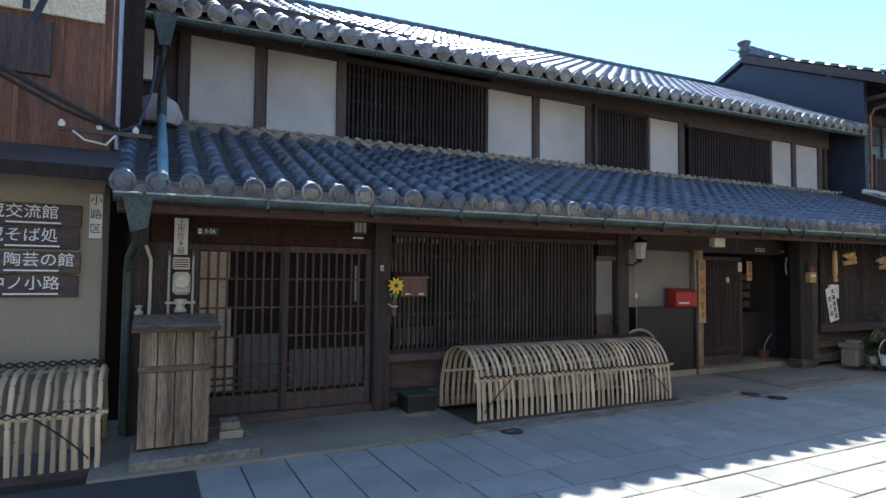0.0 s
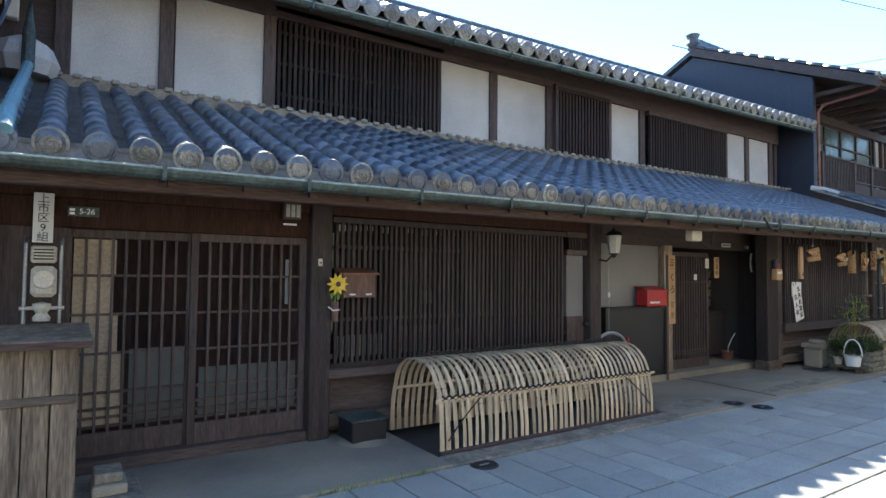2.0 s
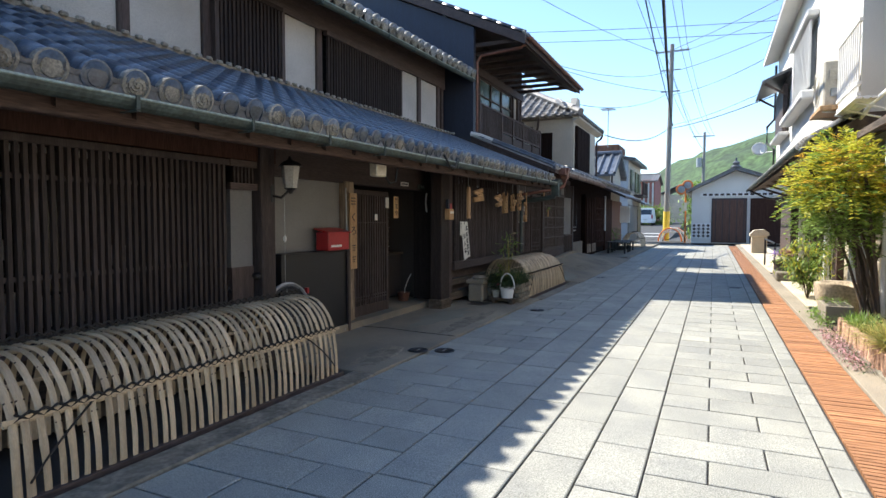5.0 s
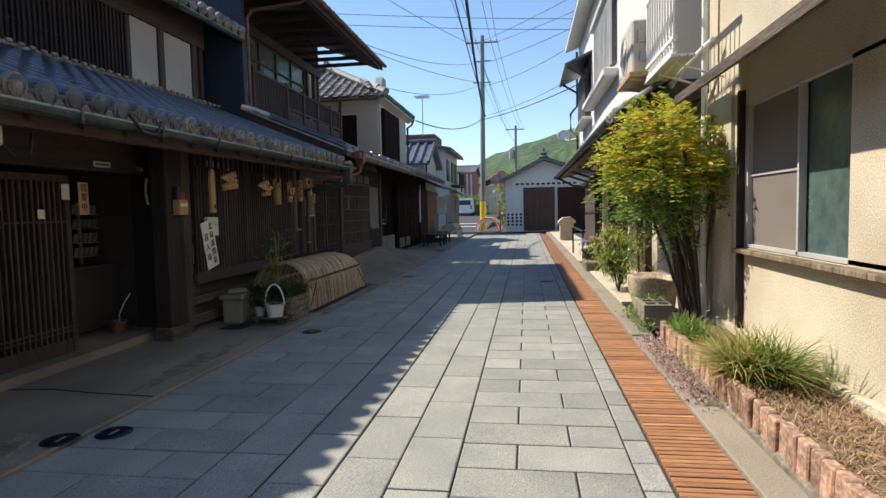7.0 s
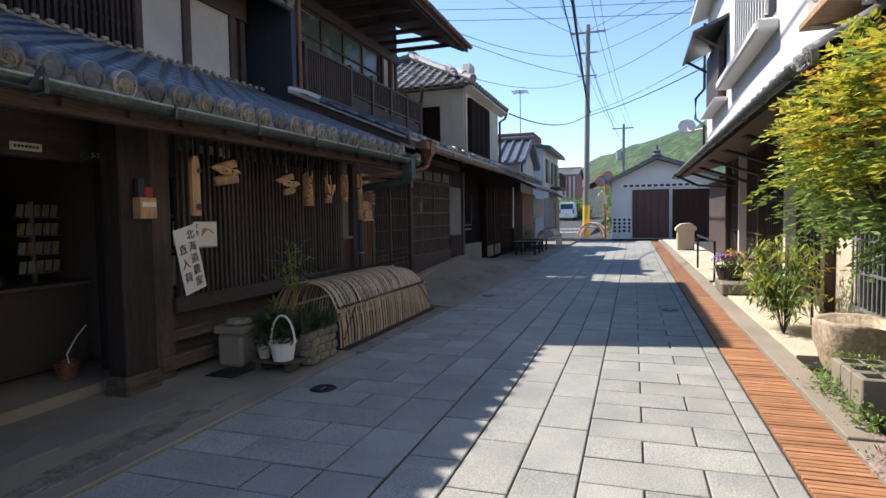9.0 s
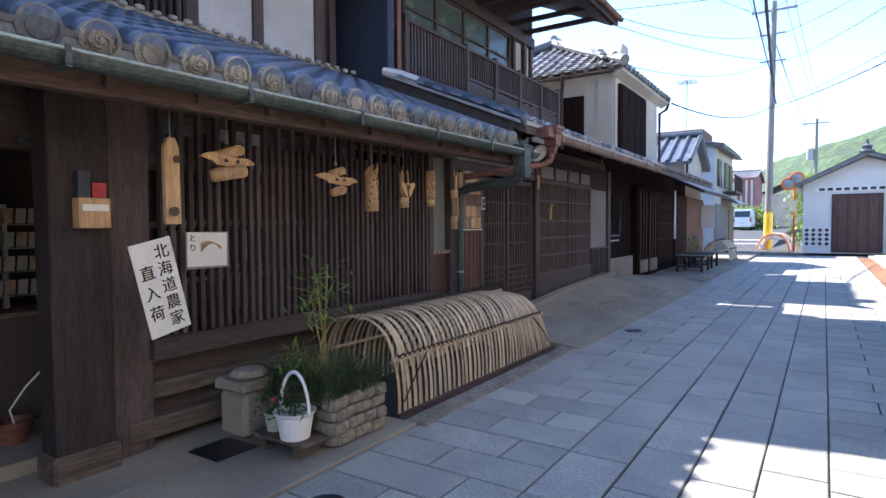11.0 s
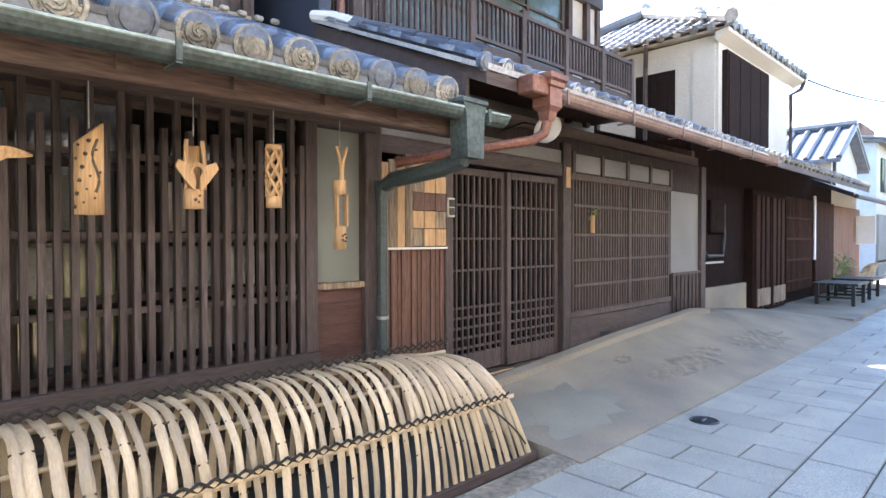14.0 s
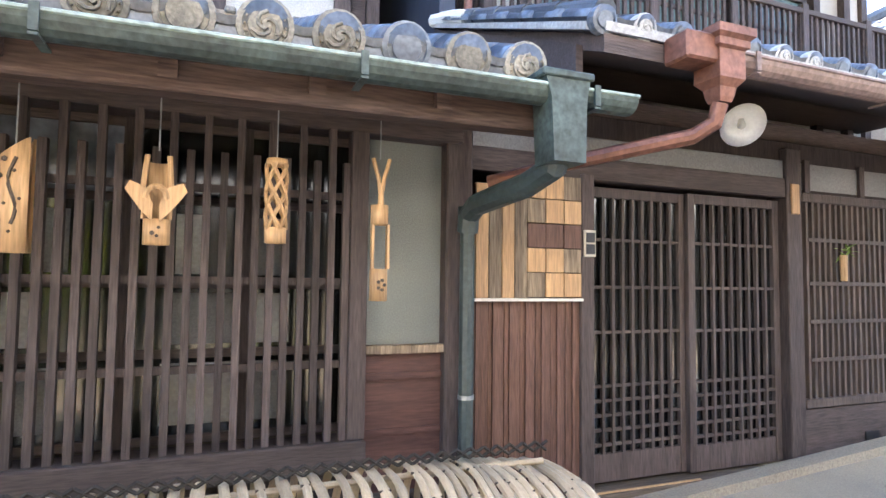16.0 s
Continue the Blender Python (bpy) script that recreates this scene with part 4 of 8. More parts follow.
    piece("baluster", bar, bal, Matrix.Translation((13.84 + i * 0.074, 6.92, 3.28)) @ Matrix.Diagonal((1, 1, 0.70, 1)))
for i in range(47):
    piece("baluster", bar, bal, Matrix.Translation((15.36 + i * 0.074, 6.92, 3.55)) @ Matrix.Diagonal((1, 1, 0.42, 1)))
for i in range(8):
    piece("baluster", bar, bal, Matrix.Translation((13.78, 6.98 + i * 0.074, 3.28)) @ Matrix.Diagonal((1, 1, 0.70, 1)))
part("hand_rail", box(B(), 15.3, 18.85, 6.9, 6.94, 3.53, 3.57), "wood_dark_h", bal)
part("fret_board", box(B(), 15.3, 18.85, 6.915, 6.925, 3.30, 3.50), "wood_dark_h", bal)
part("side_rail", box(B(), 13.75, 13.81, 6.95, 7.6, 3.955, 4.005), "wood_dark_h", bal)

# ---- house C: white upper storey ----
house_c = thing("house_white_upper", (22, 6.2, 0), "old house with white plastered upper storey and brown doors below", "house")
# street front takes woods darkened to carry the eave shade
part("lower_wall", box(B(), 19.1, 27.5, 6.12, 6.195, 0.05, 2.86), "wood_shaded", house_c)
part("side_wall", box(B(), 19.1, 19.2, 6.195, 11, 0.05, 2.86), "wood_shaded", house_c)
part("base_wall", box(B(), 19.1, 21.45, 6.07, 6.14, 0.03, 0.62), "concrete", house_c)
part("door_front", box(B(), 21.3, 23.2, 5.98, 6.12, 0.1, 2.2), "wood_shaded", house_c)
part("upper_wall", box(B(), 20.35, 24.05, 6.2, 11, 2.5, 4.62), "cream_white", house_c)
part("shutter", box(B(), 20.5, 22.6, 6.12, 6.2, 2.8, 4.4), "wood_shaded", house_c)
for i in range(4):
    part("shutter_board", box(B(), 20.55 + i * 0.505, 21.03 + i * 0.505, 6.10, 6.12, 2.86, 4.34, 0.004), "wood_shaded", house_c)
part("shutter", box(B(), 20.33, 20.4, 6.9, 7.6, 2.9, 4.2), "wood_shaded", house_c)
roof_c = thing("hipped_roof", (22, 6, 4.7), "hip-and-gable roof of pale weathered tiles with a white gablet", "roof")
CX, CY, CZ = 20.15, 5.98, 4.70
roof_tiles(roof_c, CX, 24.55, CY, CZ, 8.6, 6.15, 0.28, 9, 0.06, "kawara_pale", keep=lambda x, s: x > CX + s * 0.88)
west = Matrix.Translation((CX, CY, 0)) @ Matrix.Rotation(radians(-90), 4, "Z")
roof_tiles(roof_c, -5.2, 0.0, 0.0, CZ, 2.6, 6.1, 0.28, 9, 0.06, "kawara_pale", xf=west, keep=lambda x, s: s * 0.88 < -x and s * 0.88 < 5.2 + x)
bm = B()
tube(bm, [(CX - 0.05, CY - 0.05, CZ + 0.08), (21.4, 7.25, 5.48), (22.7, 8.6, 6.25)], 0.11, 8)
tube(bm, [(CX - 0.05, 11.2, CZ + 0.08), (21.4, 9.9, 5.48), (22.7, 8.6, 6.25)], 0.11, 8)
part("hip_tiles", bm, "kawara_pale", roof_c)
bm = B()
for k in range(3):
    obox(bm, pose(20.62, 6.62 + 0.04 * k, 5.13 + 0.07 * k, 0, -28, 45), 0.62 - 0.1 * k, 0.20 - 0.03 * k, 0.06, 0.01)
rod(bm, (20.36, 6.22, 4.98), (20.75, 6.62, 5.2), 0.09, 0.07, 8)
part("hip_ornament", bm, "tile_edge", roof_c)
bm = B()
v = [bm.verts.new(p) for p in ((CX + 0.02, CY + 0.02, CZ - 0.04), (24.55, CY + 0.02, CZ - 0.04), (24.55, 11.2, CZ - 0.04), (CX + 0.02, 11.2, CZ - 0.04), (22.7, 8.6, 6.05), (24.55, 8.6, 6.05))]
for f in ((0, 1, 5, 4), (2, 3, 4, 5), (3, 0, 4), (1, 2, 5), (3, 2, 1, 0)):
    bm.faces.new([v[k] for k in f])
part("roof_boards", bm, "cream_white", roof_c)
part("gablet", prism(B(), [(20.72, 4.9), (21.05, 5.42), (21.5, 5.42), (21.5, 4.9)], "y", 6.26, 6.46), "cream_white", roof_c)
for i in range(14):
    part("eave_end", rod(B(), (CX + 0.14 + i * 0.32, CY - 0.03, CZ + 0.03), (CX + 0.14 + i * 0.32, CY + 0.02, CZ + 0.04), 0.06, n=8), "kawara_dark", roof_c)
ridge(roof_c, 22.7, 24.55, 8.6, 6.15, "kawara_pale", 0.3)
lean = thing("eave_roof", (22, 5.1, 2.4), "low tiled lean-to roof", "roof")
roof_tiles(lean, 19.1, 25.6, 5.06, 2.44, 6.2, 2.95, 0.24, 5, 0.05, "kawara_dark")
part("roof_boards", prism(B(), [(5.06, 2.40), (6.2, 2.93), (6.2, 2.86), (5.06, 2.32)], "x", 19.1, 25.6), "wood_dark_h", lean)

# ---- houses beyond ----
def far_house(name, x0, x1, y0, y1, h, rise, wall, roofm, label, over=0.5):
    hs = thing(name, ((x0 + x1) / 2, (y0 + y1) / 2, 0), label, "house")
    part("wall", box(B(), x0, x1, y0, y1, 0, h), wall, hs)
    ym = (y0 + y1) / 2
    rf = part("roof", prism(B(), [(y0 - over, h), (ym, h + rise), (y1 + over, h), (y1 + over, h - 0.12), (ym, h + rise - 0.14), (y0 - over, h - 0.12)], "x", x0 - 0.3, x1 + 0.3), roofm, hs)
    bm = B()
    n = int((x1 - x0 + 0.6) / 0.3)
    for i in range(n):
        x = x0 - 0.3 + i * 0.3
        rod(bm, (x, y0 - over, h + 0.02), (x, ym, h + rise + 0.02), 0.05, n=6)
        rod(bm, (x, y1 + over, h + 0.02), (x, ym, h + rise + 0.02), 0.05, n=6)
    part("cover_tiles", bm, roofm, rf)
    return hs


def cross_house(name, x0, x1, y0, y1, h, rise, wall, roofm, label, over=0.3, tile=0.3):
    """A house whose ridge runs away from the street, gable to the street."""
    hs = thing(name, ((x0 + x1) / 2, (y0 + y1) / 2, 0), label, "house")
    xm = (x0 + x1) / 2
    part("wall", prism(B(), [(x0, 0), (x1, 0), (x1, h), (xm, h + rise - 0.1), (x0, h)], "y", y0, y1), wall, hs)
    rf = part("roof", prism(B(), [(x0 - over, h - 0.08), (xm, h + rise), (x1 + over, h - 0.08), (x1 + over, h - 0.18), (xm, h + rise - 0.12), (x0 - over, h - 0.18)], "y", y0 - 0.25, y1 + 0.2), roofm, hs)
    bm = B()
    for i in range(int((y1 - y0 + 0.4) / tile) + 1):
        y = y0 - 0.22 + i * tile
        for sx in (x0 - over, x1 + over):
            rod(bm, (sx, y, h - 0.06), (xm, y, h + rise + 0.02), 0.07, n=6)
    part("cover_tiles", bm, roofm, rf)
    part("ridge_tiles", rod(B(), (xm, y0 - 0.27, h + rise + 0.06), (xm, y1 + 0.2, h + rise + 0.06), 0.12, n=8), roofm, rf)
    return hs


hs = cross_house("house_low", 28.1, 31.2, 6.25, 10.0, 3.45, 0.95, "cream_white", "kawara", "low white house with a glossy tiled roof", tile=0.36)
part("lower_cladding", box(B(), 27.6, 31.2, 6.17, 6.248, 0.1, 2.2), "brown_board", hs)
part("lower_eave", prism(B(), [(5.35, 2.35), (6.25, 2.75), (6.25, 2.65), (5.35, 2.25)], "x", 25.7, 31.3), "kawara_dark", hs)
part("eave_gutter", tube(B(), [(25.7, 5.3, 2.27), (31.3, 5.3, 2.27)], 0.05, 8), "wood_dark", hs)
part("downpipe", tube(B(), [(27.95, 6.15, 3.3), (28.0, 6.16, 3.0), (28.05, 6.18, 2.7)], 0.04, 6), "wood_dark", hs)
part("sign_panel", box(B(), 30.6, 30.66, 5.7, 6.16, 1.2, 2.0), "white", hs)
hs = far_house("house_balcony", 35.3, 41.2, 6.4, 12, 4.7, 0.6, "cream_white", "kawara_dark", "white two-storey house with a small dark balcony", 0.4)
part("side_cladding", box(B(), 35.24, 35.298, 6.4, 12, 0.1, 4.68), "grey_wall", hs)
part("roof_room", box(B(), 38.6, 41.4, 7.4, 10, 4.9, 6.0, 0.05), "brown_board", hs)
bal_ = part("balcony", box(B(), 37.8, 40.6, 5.85, 6.398, 2.75, 2.85), "wood_dark", hs)
for i in range(15):
    part("balcony_bar", box(B(), 37.82 + i * 0.196, 37.86 + i * 0.196, 5.87, 5.91, 2.85, 3.55), "wood_dark", bal_)
part("balcony_rail", box(B(), 37.8, 40.6, 5.86, 5.92, 3.55, 3.61), "wood_dark", bal_)
part("lower_eave", prism(B(), [(5.7, 2.3), (6.4, 2.65), (6.4, 2.5), (5.7, 2.2)], "x", 37.2, 41.6), "kawara_dark", hs)
part("lower_cladding", box(B(), 35.3, 41.2, 6.32, 6.398, 0.1, 2.2), "plaster_dim", hs)
for a in (36.0, 38.1, 39.7):
    wdw = part("window", box(B(), a, a + 1.1, 6.34, 6.398, 3.0, 4.2), "dark_glass", hs)
    part("window_frame", box(B(), a + 0.52, a + 0.58, 6.31, 6.34, 3.0, 4.2), "steel", wdw)
part("garage_mouth", box(B(), 39.2, 40.8, 6.29, 6.32, 0.15, 2.0), "black", hs)
hs = cross_house("house_far", 75.5, 84, 8.45, 14, 6.1, 0.95, "red_wall", "kawara_pale", "far house with a faded red striped wall and grey roof")
for i in range(9):
    part("batten", box(B(), 75.44, 75.498, 8.6 + i * 0.5, 8.8 + i * 0.5, 0.9, 5.8), "white_wall", hs)
part("annex", box(B(), 72.5, 75.4, 10.0, 14, 0, 5.4), "cream", hs)
hs = far_house("house_far", 92, 102, 4.0, 9, 5.0, 1.4, "cream", "kawara_dark", "far town house under the hill")
far_road = thing("road_far", (56, 6, 0), "asphalt side street that climbs beyond the crossing", "road", kind="structure")
part("asphalt_slope", prism(B(), [(46, -0.085), (56, 0.35), (66, 0.78), (110, 1.2), (110, -0.3), (46, -0.3)], "y", 4.9, 11.5), "asphalt", far_road)
for x in (49.0, 52.5):
    part("white_line", obox(B(), pose(x, 6.9, 0.0435 * (x - 46) - 0.08, 0, -2.5), 0.35, 3.0, 0.012), "white", far_road)
garage = thing("white_storehouse", (38, 0.9, 0), "white plastered storehouse with brown wooden doors and a tiled gable", "storehouse")
part("wall", prism(B(), [(-3.2, 0), (3.19, 0), (3.19, 3.0), (0.95, 4.1), (-3.2, 2.7)], "x", 38.0, 45), "white_wall", garage)
part("roof", prism(B(), [(3.5, 2.98), (0.95, 4.27), (-3.4, 2.75), (-3.4, 2.62), (0.95, 4.13), (3.5, 2.86)], "x", 37.5, 45.3), "kawara_pale", garage)
part("door_frame", box(B(), 37.95, 38.02, 0.34, 2.14, 0.05, 2.57), "wood_dark", garage)
part("door", box(B(), 37.92, 37.96, 0.42, 2.06, 0.1, 2.48), "wood_red", garage)
part("lintel", box(B(), 37.93, 38.0, -1.2, 2.75, 2.68, 2.88), "white", garage)
part("side_shutter", box(B(), 37.9, 38.0, -2.8, 0.18, 0.05, 2.55), "wood_redblack", garage)

# ---- right side ----
house_r = thing("house_cream", (7, -1, 0), "cream rendered house with a wide screened window", "house")
part("wall", box(B(), 4.9, 9.95, -0.05, 0.1, 0, 0.95), "cream", house_r)
part("wall", box(B(), 4.9, 7.28, -0.05, 0.1, 0.95, 5.0), "cream", house_r)
part("wall", box(B(), 8.92, 9.95, -0.05, 0.1, 0.95, 5.0), "cream", house_r)
part("wall", box(B(), 7.28, 8.92, -0.05, 0.1, 2.18, 5.0), "cream", house_r)
part("back_wall", box(B(), 4.9, 9.95, -5, -4.9, 0, 5), "cream", house_r)
part("end_wall", box(B(), 9.85, 9.95, -5, -0.05, 0, 5), "cream", house_r)
part("footing", box(B(), 4.9, 10, 0.1, 0.16, 0, 0.24, 0.01), "cream", house_r)
win = thing("window_8", (8.1, 0.08, 0.95), "wide window with a grey insect screen and green textured glass", "window", kind="structure")
part("screen", box(B(), 7.96, 8.86, 0.055, 0.06, 0.98, 2.15), "screen", win)
part("pane", box(B(), 5.8, 7.94, 0.03, 0.04, 0.98, 2.15), "green_glass", win)
for x in (7.94, 8.88, 5.8):
    part("frame_post", box(B(), x - 0.014, x + 0.014, 0.05, 0.10, 0.96, 2.18), "plaster", win)
for z in (0.97, 2.165):
    part("frame_rail", box(B(), 5.8, 8.9, 0.05, 0.10, z - 0.014, z + 0.014), "plaster", win)
part("screen_rail", box(B(), 7.96, 8.86, 0.05, 0.075, 1.56, 1.578), "plaster", win)
part("sill", box(B(), 5.7, 8.98, 0.1, 0.19, 0.905, 0.945, 0.006), "wood_grey", win)
part("corner_post", box(B(), 8.93, 8.99, 0.1, 0.15, 0.2, 2.3), "wood_black", house_r)
aw = thing("awning", (7.5, 0.4, 2.3), "dark boarded window awning", "awning")
for k in range(4):
    y1, z1, y0, z0 = 0.62 - 0.13 * k, 2.30 + 0.08 * k, 0.49 - 0.13 * k, 2.38 + 0.08 * k
    part("board", prism(B(), [(y1, z1), (y0, z0), (y0, z0 - 0.05), (y1, z1 - 0.045)], "x", 5.2, 9.12), "wood_dark_h", aw)
part("edge_board", box(B(), 5.2, 9.12, 0.615, 0.64, 2.23, 2.31, 0.004), "wood_greyh", aw)
part("roof", prism(B(), [(-0.6, 5.0), (0.5, 5.0), (0.5, 5.1), (-5.5, 6.2), (-5.5, 6.1)], "x", 4.6, 10.2), "kawara_dark", house_r)
part("end_wall", box(B(), 4.9, 5.0, -4.9, -0.05, 0, 5), "cream", house_r)

house_w = thing("house_white", (18, -1, 0), "white plastered two-storey house with dark timber and a long eave", "house")
part("upper_wall", box(B(), 10.6, 21.8, -6, 0.35, 2.6, 6.3), "white_wall", house_w)
part("lower_wall", box(B(), 10.6, 21.8, -6, -0.25, 0, 2.6), "wood_dark", house_w)
part("annex_wall", box(B(), 21.8, 26.6, -6, -0.27, 0, 2.25), "wood_dark", house_w)
part("annex_roof", prism(B(), [(0.05, 2.22), (-3.0, 3.0), (-6.2, 2.3), (-6.2, 2.2), (-3.0, 2.9), (0.05, 2.14)], "x", 21.85, 26.8), "kawara_dark", house_w)
part("end_roof", prism(B(), [(0.72, 6.3), (-2.8, 7.9), (-6.6, 6.2), (-6.6, 6.1), (-2.8, 7.75), (0.72, 6.18)], "x", 10.4, 22.1), "kawara_dark", house_w)
part("soffit", prism(B(), [(0.74, 6.17), (0.3, 6.33), (0.3, 6.20), (0.74, 6.06)], "x", 10.5, 22.05), "white_wall", house_w)
lean = thing("eave_roof", (18, 0.8, 2.3), "long low tiled eave over the street front", "roof")
roof_tiles(lean, 10.3, 22.8, 0.98, 2.34, 0.34, 2.72, 0.26, 3, 0.06, "kawara_pale")
part("roof_boards", prism(B(), [(0.98, 2.30), (0.3, 2.70), (-0.3, 2.70), (-0.3, 2.60), (0.98, 2.22)], "x", 10.3, 22.8), "wood_dark_h", lean)
gutter(lean, 10.3, 22.8, 1.05, 2.3, "copper", 0.05)

# ---- left neighbour ----
house_l = thing("house_west", (-3, 6, 0), "brown boarded house over a cream rendered ground floor", "house")
part("lower_wall", box(B(), -8, -0.2, 5.6, 5.8, 0, 2.2), "mud_wall", house_l)
part("upper_wall", box(B(), -8, -0.2, 5.7, 10, 2.2, 5.4), "brown_board", house_l)
part("eave", prism(B(), [(5.2, 2.16), (5.7, 2.40), (5.7, 2.30), (5.2, 2.08)], "x", -8, -0.12), "kawara_dark", house_l)
part("upper_roof", prism(B(), [(5.0, 5.3), (10, 7.4), (10, 7.3), (5.0, 5.2)], "x", -8, 0.0), "kawara_dark", house_l)

# ---- pole and hill ----
pole = thing("utility_pole", (43, 4.9, 0), "tall concrete utility pole with crossarms", "utility pole")
part("pole", rod(B(), (43, 4.9, -0.05), (43, 4.75, 12.9), 0.19, 0.13, 16), "pole", pole)
part("crossarm", box(B(), 42.95, 43.05, 3.7, 5.8, 12.4, 12.5), "steel", pole)
bm = B()
bmesh.ops.create_grid(bm, x_segments=60, y_segments=60, size=1.0)
for v in bm.verts:
    x, y = v.co.x, v.co.y
    h = max(0.0, 1 - (x * x + y * y)) ** 1.2
    v.co = Vector((330 + x * 170, -82 + y * 150, h * (54 + 22 * noise.noise(Vector((x * 2, y * 2, 0)))) + 3.0 * noise.noise(Vector((x * 22, y * 22, 3))) - 1))
structure("backdrop", bm, "hill", "green wooded hill beyond the street", "hill", True)


# ---- bamboo guards ----
def guard_profile(s):
    """Across the guard: y from front foot to back, and height, at s from 0 to 1."""
    a = math.pi * s
    c, q = math.cos(a), math.sin(a)
    return 0.40 * (1 if c > 0 else -1) * abs(c) ** 0.72, 0.67 * q ** 0.74


def bamboo_guard(x0, x1, y_mid, z0, label, h=1.0, fan=0.0):
    gd = thing("bamboo_guard", ((x0 + x1) / 2, y_mid, z0), label, "bamboo fence", "bamboo guards")
    strips = []
    for v in range(4):
        bm = B()
        N = 36
        w = 0.0155 + 0.0018 * v
        prev = None
        for i in range(N + 1):
            yy, zz = guard_profile(i / N)
            y2, z2 = guard_profile(min(1, i / N + 0.01))
            y1, z1 = guard_profile(max(0, i / N - 0.01))
            t = Vector((0, y2 - y1, z2 - z1)).normalized()
            nrm = Vector((0, -t.z, t.y)) * -1
            p = Vector((0.0, -yy, zz * h))
            nrm = Vector((0, -nrm.y, nrm.z))
            fat = 1.0 + (0.13 if (i + 3 * v) % 9 == 0 else 0)
            wob = 0.003 * math.sin(i * 0.8 + v)
            row = [bm.verts.new(p + Vector((wob + a * w * fat, 0, 0)) + nrm * o * fat) for a, o in ((-1, -0.002), (-0.5, 0.006), (0.5, 0.006), (1, -0.002))]
            if prev:
                for a in range(3):
                    bm.faces.new((prev[a], prev[a + 1], row[a + 1], row[a]))
                bm.faces.new((prev[3], prev[0], row[0], row[3]))
            prev = row
        bmesh.ops.recalc_face_normals(bm, faces=bm.faces[:])
        for k in range(5):
            f = min(0.97, 0.08 + 0.2 * k + 0.045 * v)
            (ya, za), (yb, zb) = guard_profile(f), guard_profile(f + 0.004)
            out = Vector((0, -(ya + yb) / 2, (za + zb) / 2)).normalized() * 0.0055
            q = [bm.verts.new(Vector((sx * w * 1.03, -yy, zz * h)) + out) for sx, yy, zz in ((-1, ya, za), (1, ya, za), (1, yb, zb), (-1, yb, zb))]
            q2 = [bm.verts.new(p.co - out * 1.4) for p in q]
            nodes = [bm.faces.new(q)] + [bm.faces.new((q[a], q[(a + 1) % 4], q2[(a + 1) % 4], q2[a])) for a in range(4)]
            for fc in nodes:
                fc.material_index = 1
        me = mesh_of("bamboo_strip", bm, "bamboo")
        me.materials.append(M["bark"])
        strips.append(me)
    n = round((x1 - x0) / 0.066)
    for i in range(n + 1):
        x = x0 + (x1 - x0) * i / n + rnd.uniform(-0.006, 0.006)
        m = Matrix.Translation((x, y_mid, z0)) @ Matrix.Rotation(rnd.uniform(-0.02, 0.02) - fan * max(0.0, 1 - (n - i) / 14), 4, "Y") @ Matrix.Rotation(rnd.uniform(-0.015, 0.015), 4, "Z")
        piece("bamboo_strip", strips[rnd.randrange(4)], gd, m)
    # inner poles bound with rope
    for s, over in ((0.16, 0.03), (0.5, -0.02), (0.84, 0.0)):
        yy, zz = guard_profile(s)
        nx = Vector((0, -yy, zz * h))
        c = Vector((0, y_mid, z0)) + nx * 0.965
        end = x1 - math.tan(fan) * zz * h * 1.05
        part("bamboo_pole", rod(B(), (x0 - over, c.y, c.z), (end + over, c.y, c.z), 0.013, n=8), "bamboo", gd)
        if s < 0.4:
            part("binding_strip", box(B(), x0 - 0.05, end + 0.06, c.y + (nx.y * 0.075) - 0.005, c.y + (nx.y * 0.075) + 0.005, c.z + nx.z * 0.06 - 0.012, c.z + nx.z * 0.06 + 0.012, 0.002), "bamboo", gd)
        bm = B()
        o = Vector((0, y_mid, z0)) + nx * 1.055
        for k in range(n):
            a, b = x0 + (end - x0) * k / n, x0 + (end - x0) * (k + 1) / n
            for u in (-0.02, 0.02):
                rod(bm, (a, o.y + u * 0.3, o.z - u), (b, o.y - u * 0.3, o.z + u), 0.0068, n=4)
        part("rope", bm, "rope", gd)
    for end in (0, 1):
        bm = B()
        pts = []
        for k in range(9):
            s = 0.02 + 0.14 * k / 8
            yy, zz = guard_profile(s)
            x = x0 + 0.05 + 0.35 * k / 8 if end == 0 else x1 - 0.05 - 0.35 * k / 8
            pts.append((x, y_mid - yy * 1.02, z0 + zz * h * 1.02))
        tube(bm, pts, 0.006, 5)
        part("rope", bm, "rope", gd)
    part("base_rail", box(B(), x0 - 0.03, x1 + 0.05, y_mid - 0.43, y_mid - 0.38, z0 - 0.03, z0 + 0.02), "wood_dark_h", gd)
    return gd


bamboo_guard(2.96, 5.50, 5.36, 0.0, "arched split-bamboo guard bound with dark rope before a lattice window")
bamboo_guard(10.95, 13.62, 5.28, 0.0, "arched split-bamboo guard bound with dark rope beside a plant pot", fan=0.44)
bamboo_guard(-3.2, -0.16, 5.36, 0.0, "arched guard of split bamboo strips before the cream wall")
bamboo_guard(29.0, 31.0, 5.4, 0.07, "pale weathered arched bamboo guard beside the benches")


# ---- before the door ----
FRONT = Matrix.Rotation(radians(90), 4, "X")  # lettering that faces the street


def upright(x, y, z, lean=0.0):
    return Matrix.Translation((x, y, z)) @ Matrix.Rotation(radians(lean), 4, "Y") @ FRONT


chest = thing("wooden_cabinet", (0.34, 5.2, 0.08), "weathered grey plank cabinet with a sloping lid beside the door", "cabinet")
for i in range(4):
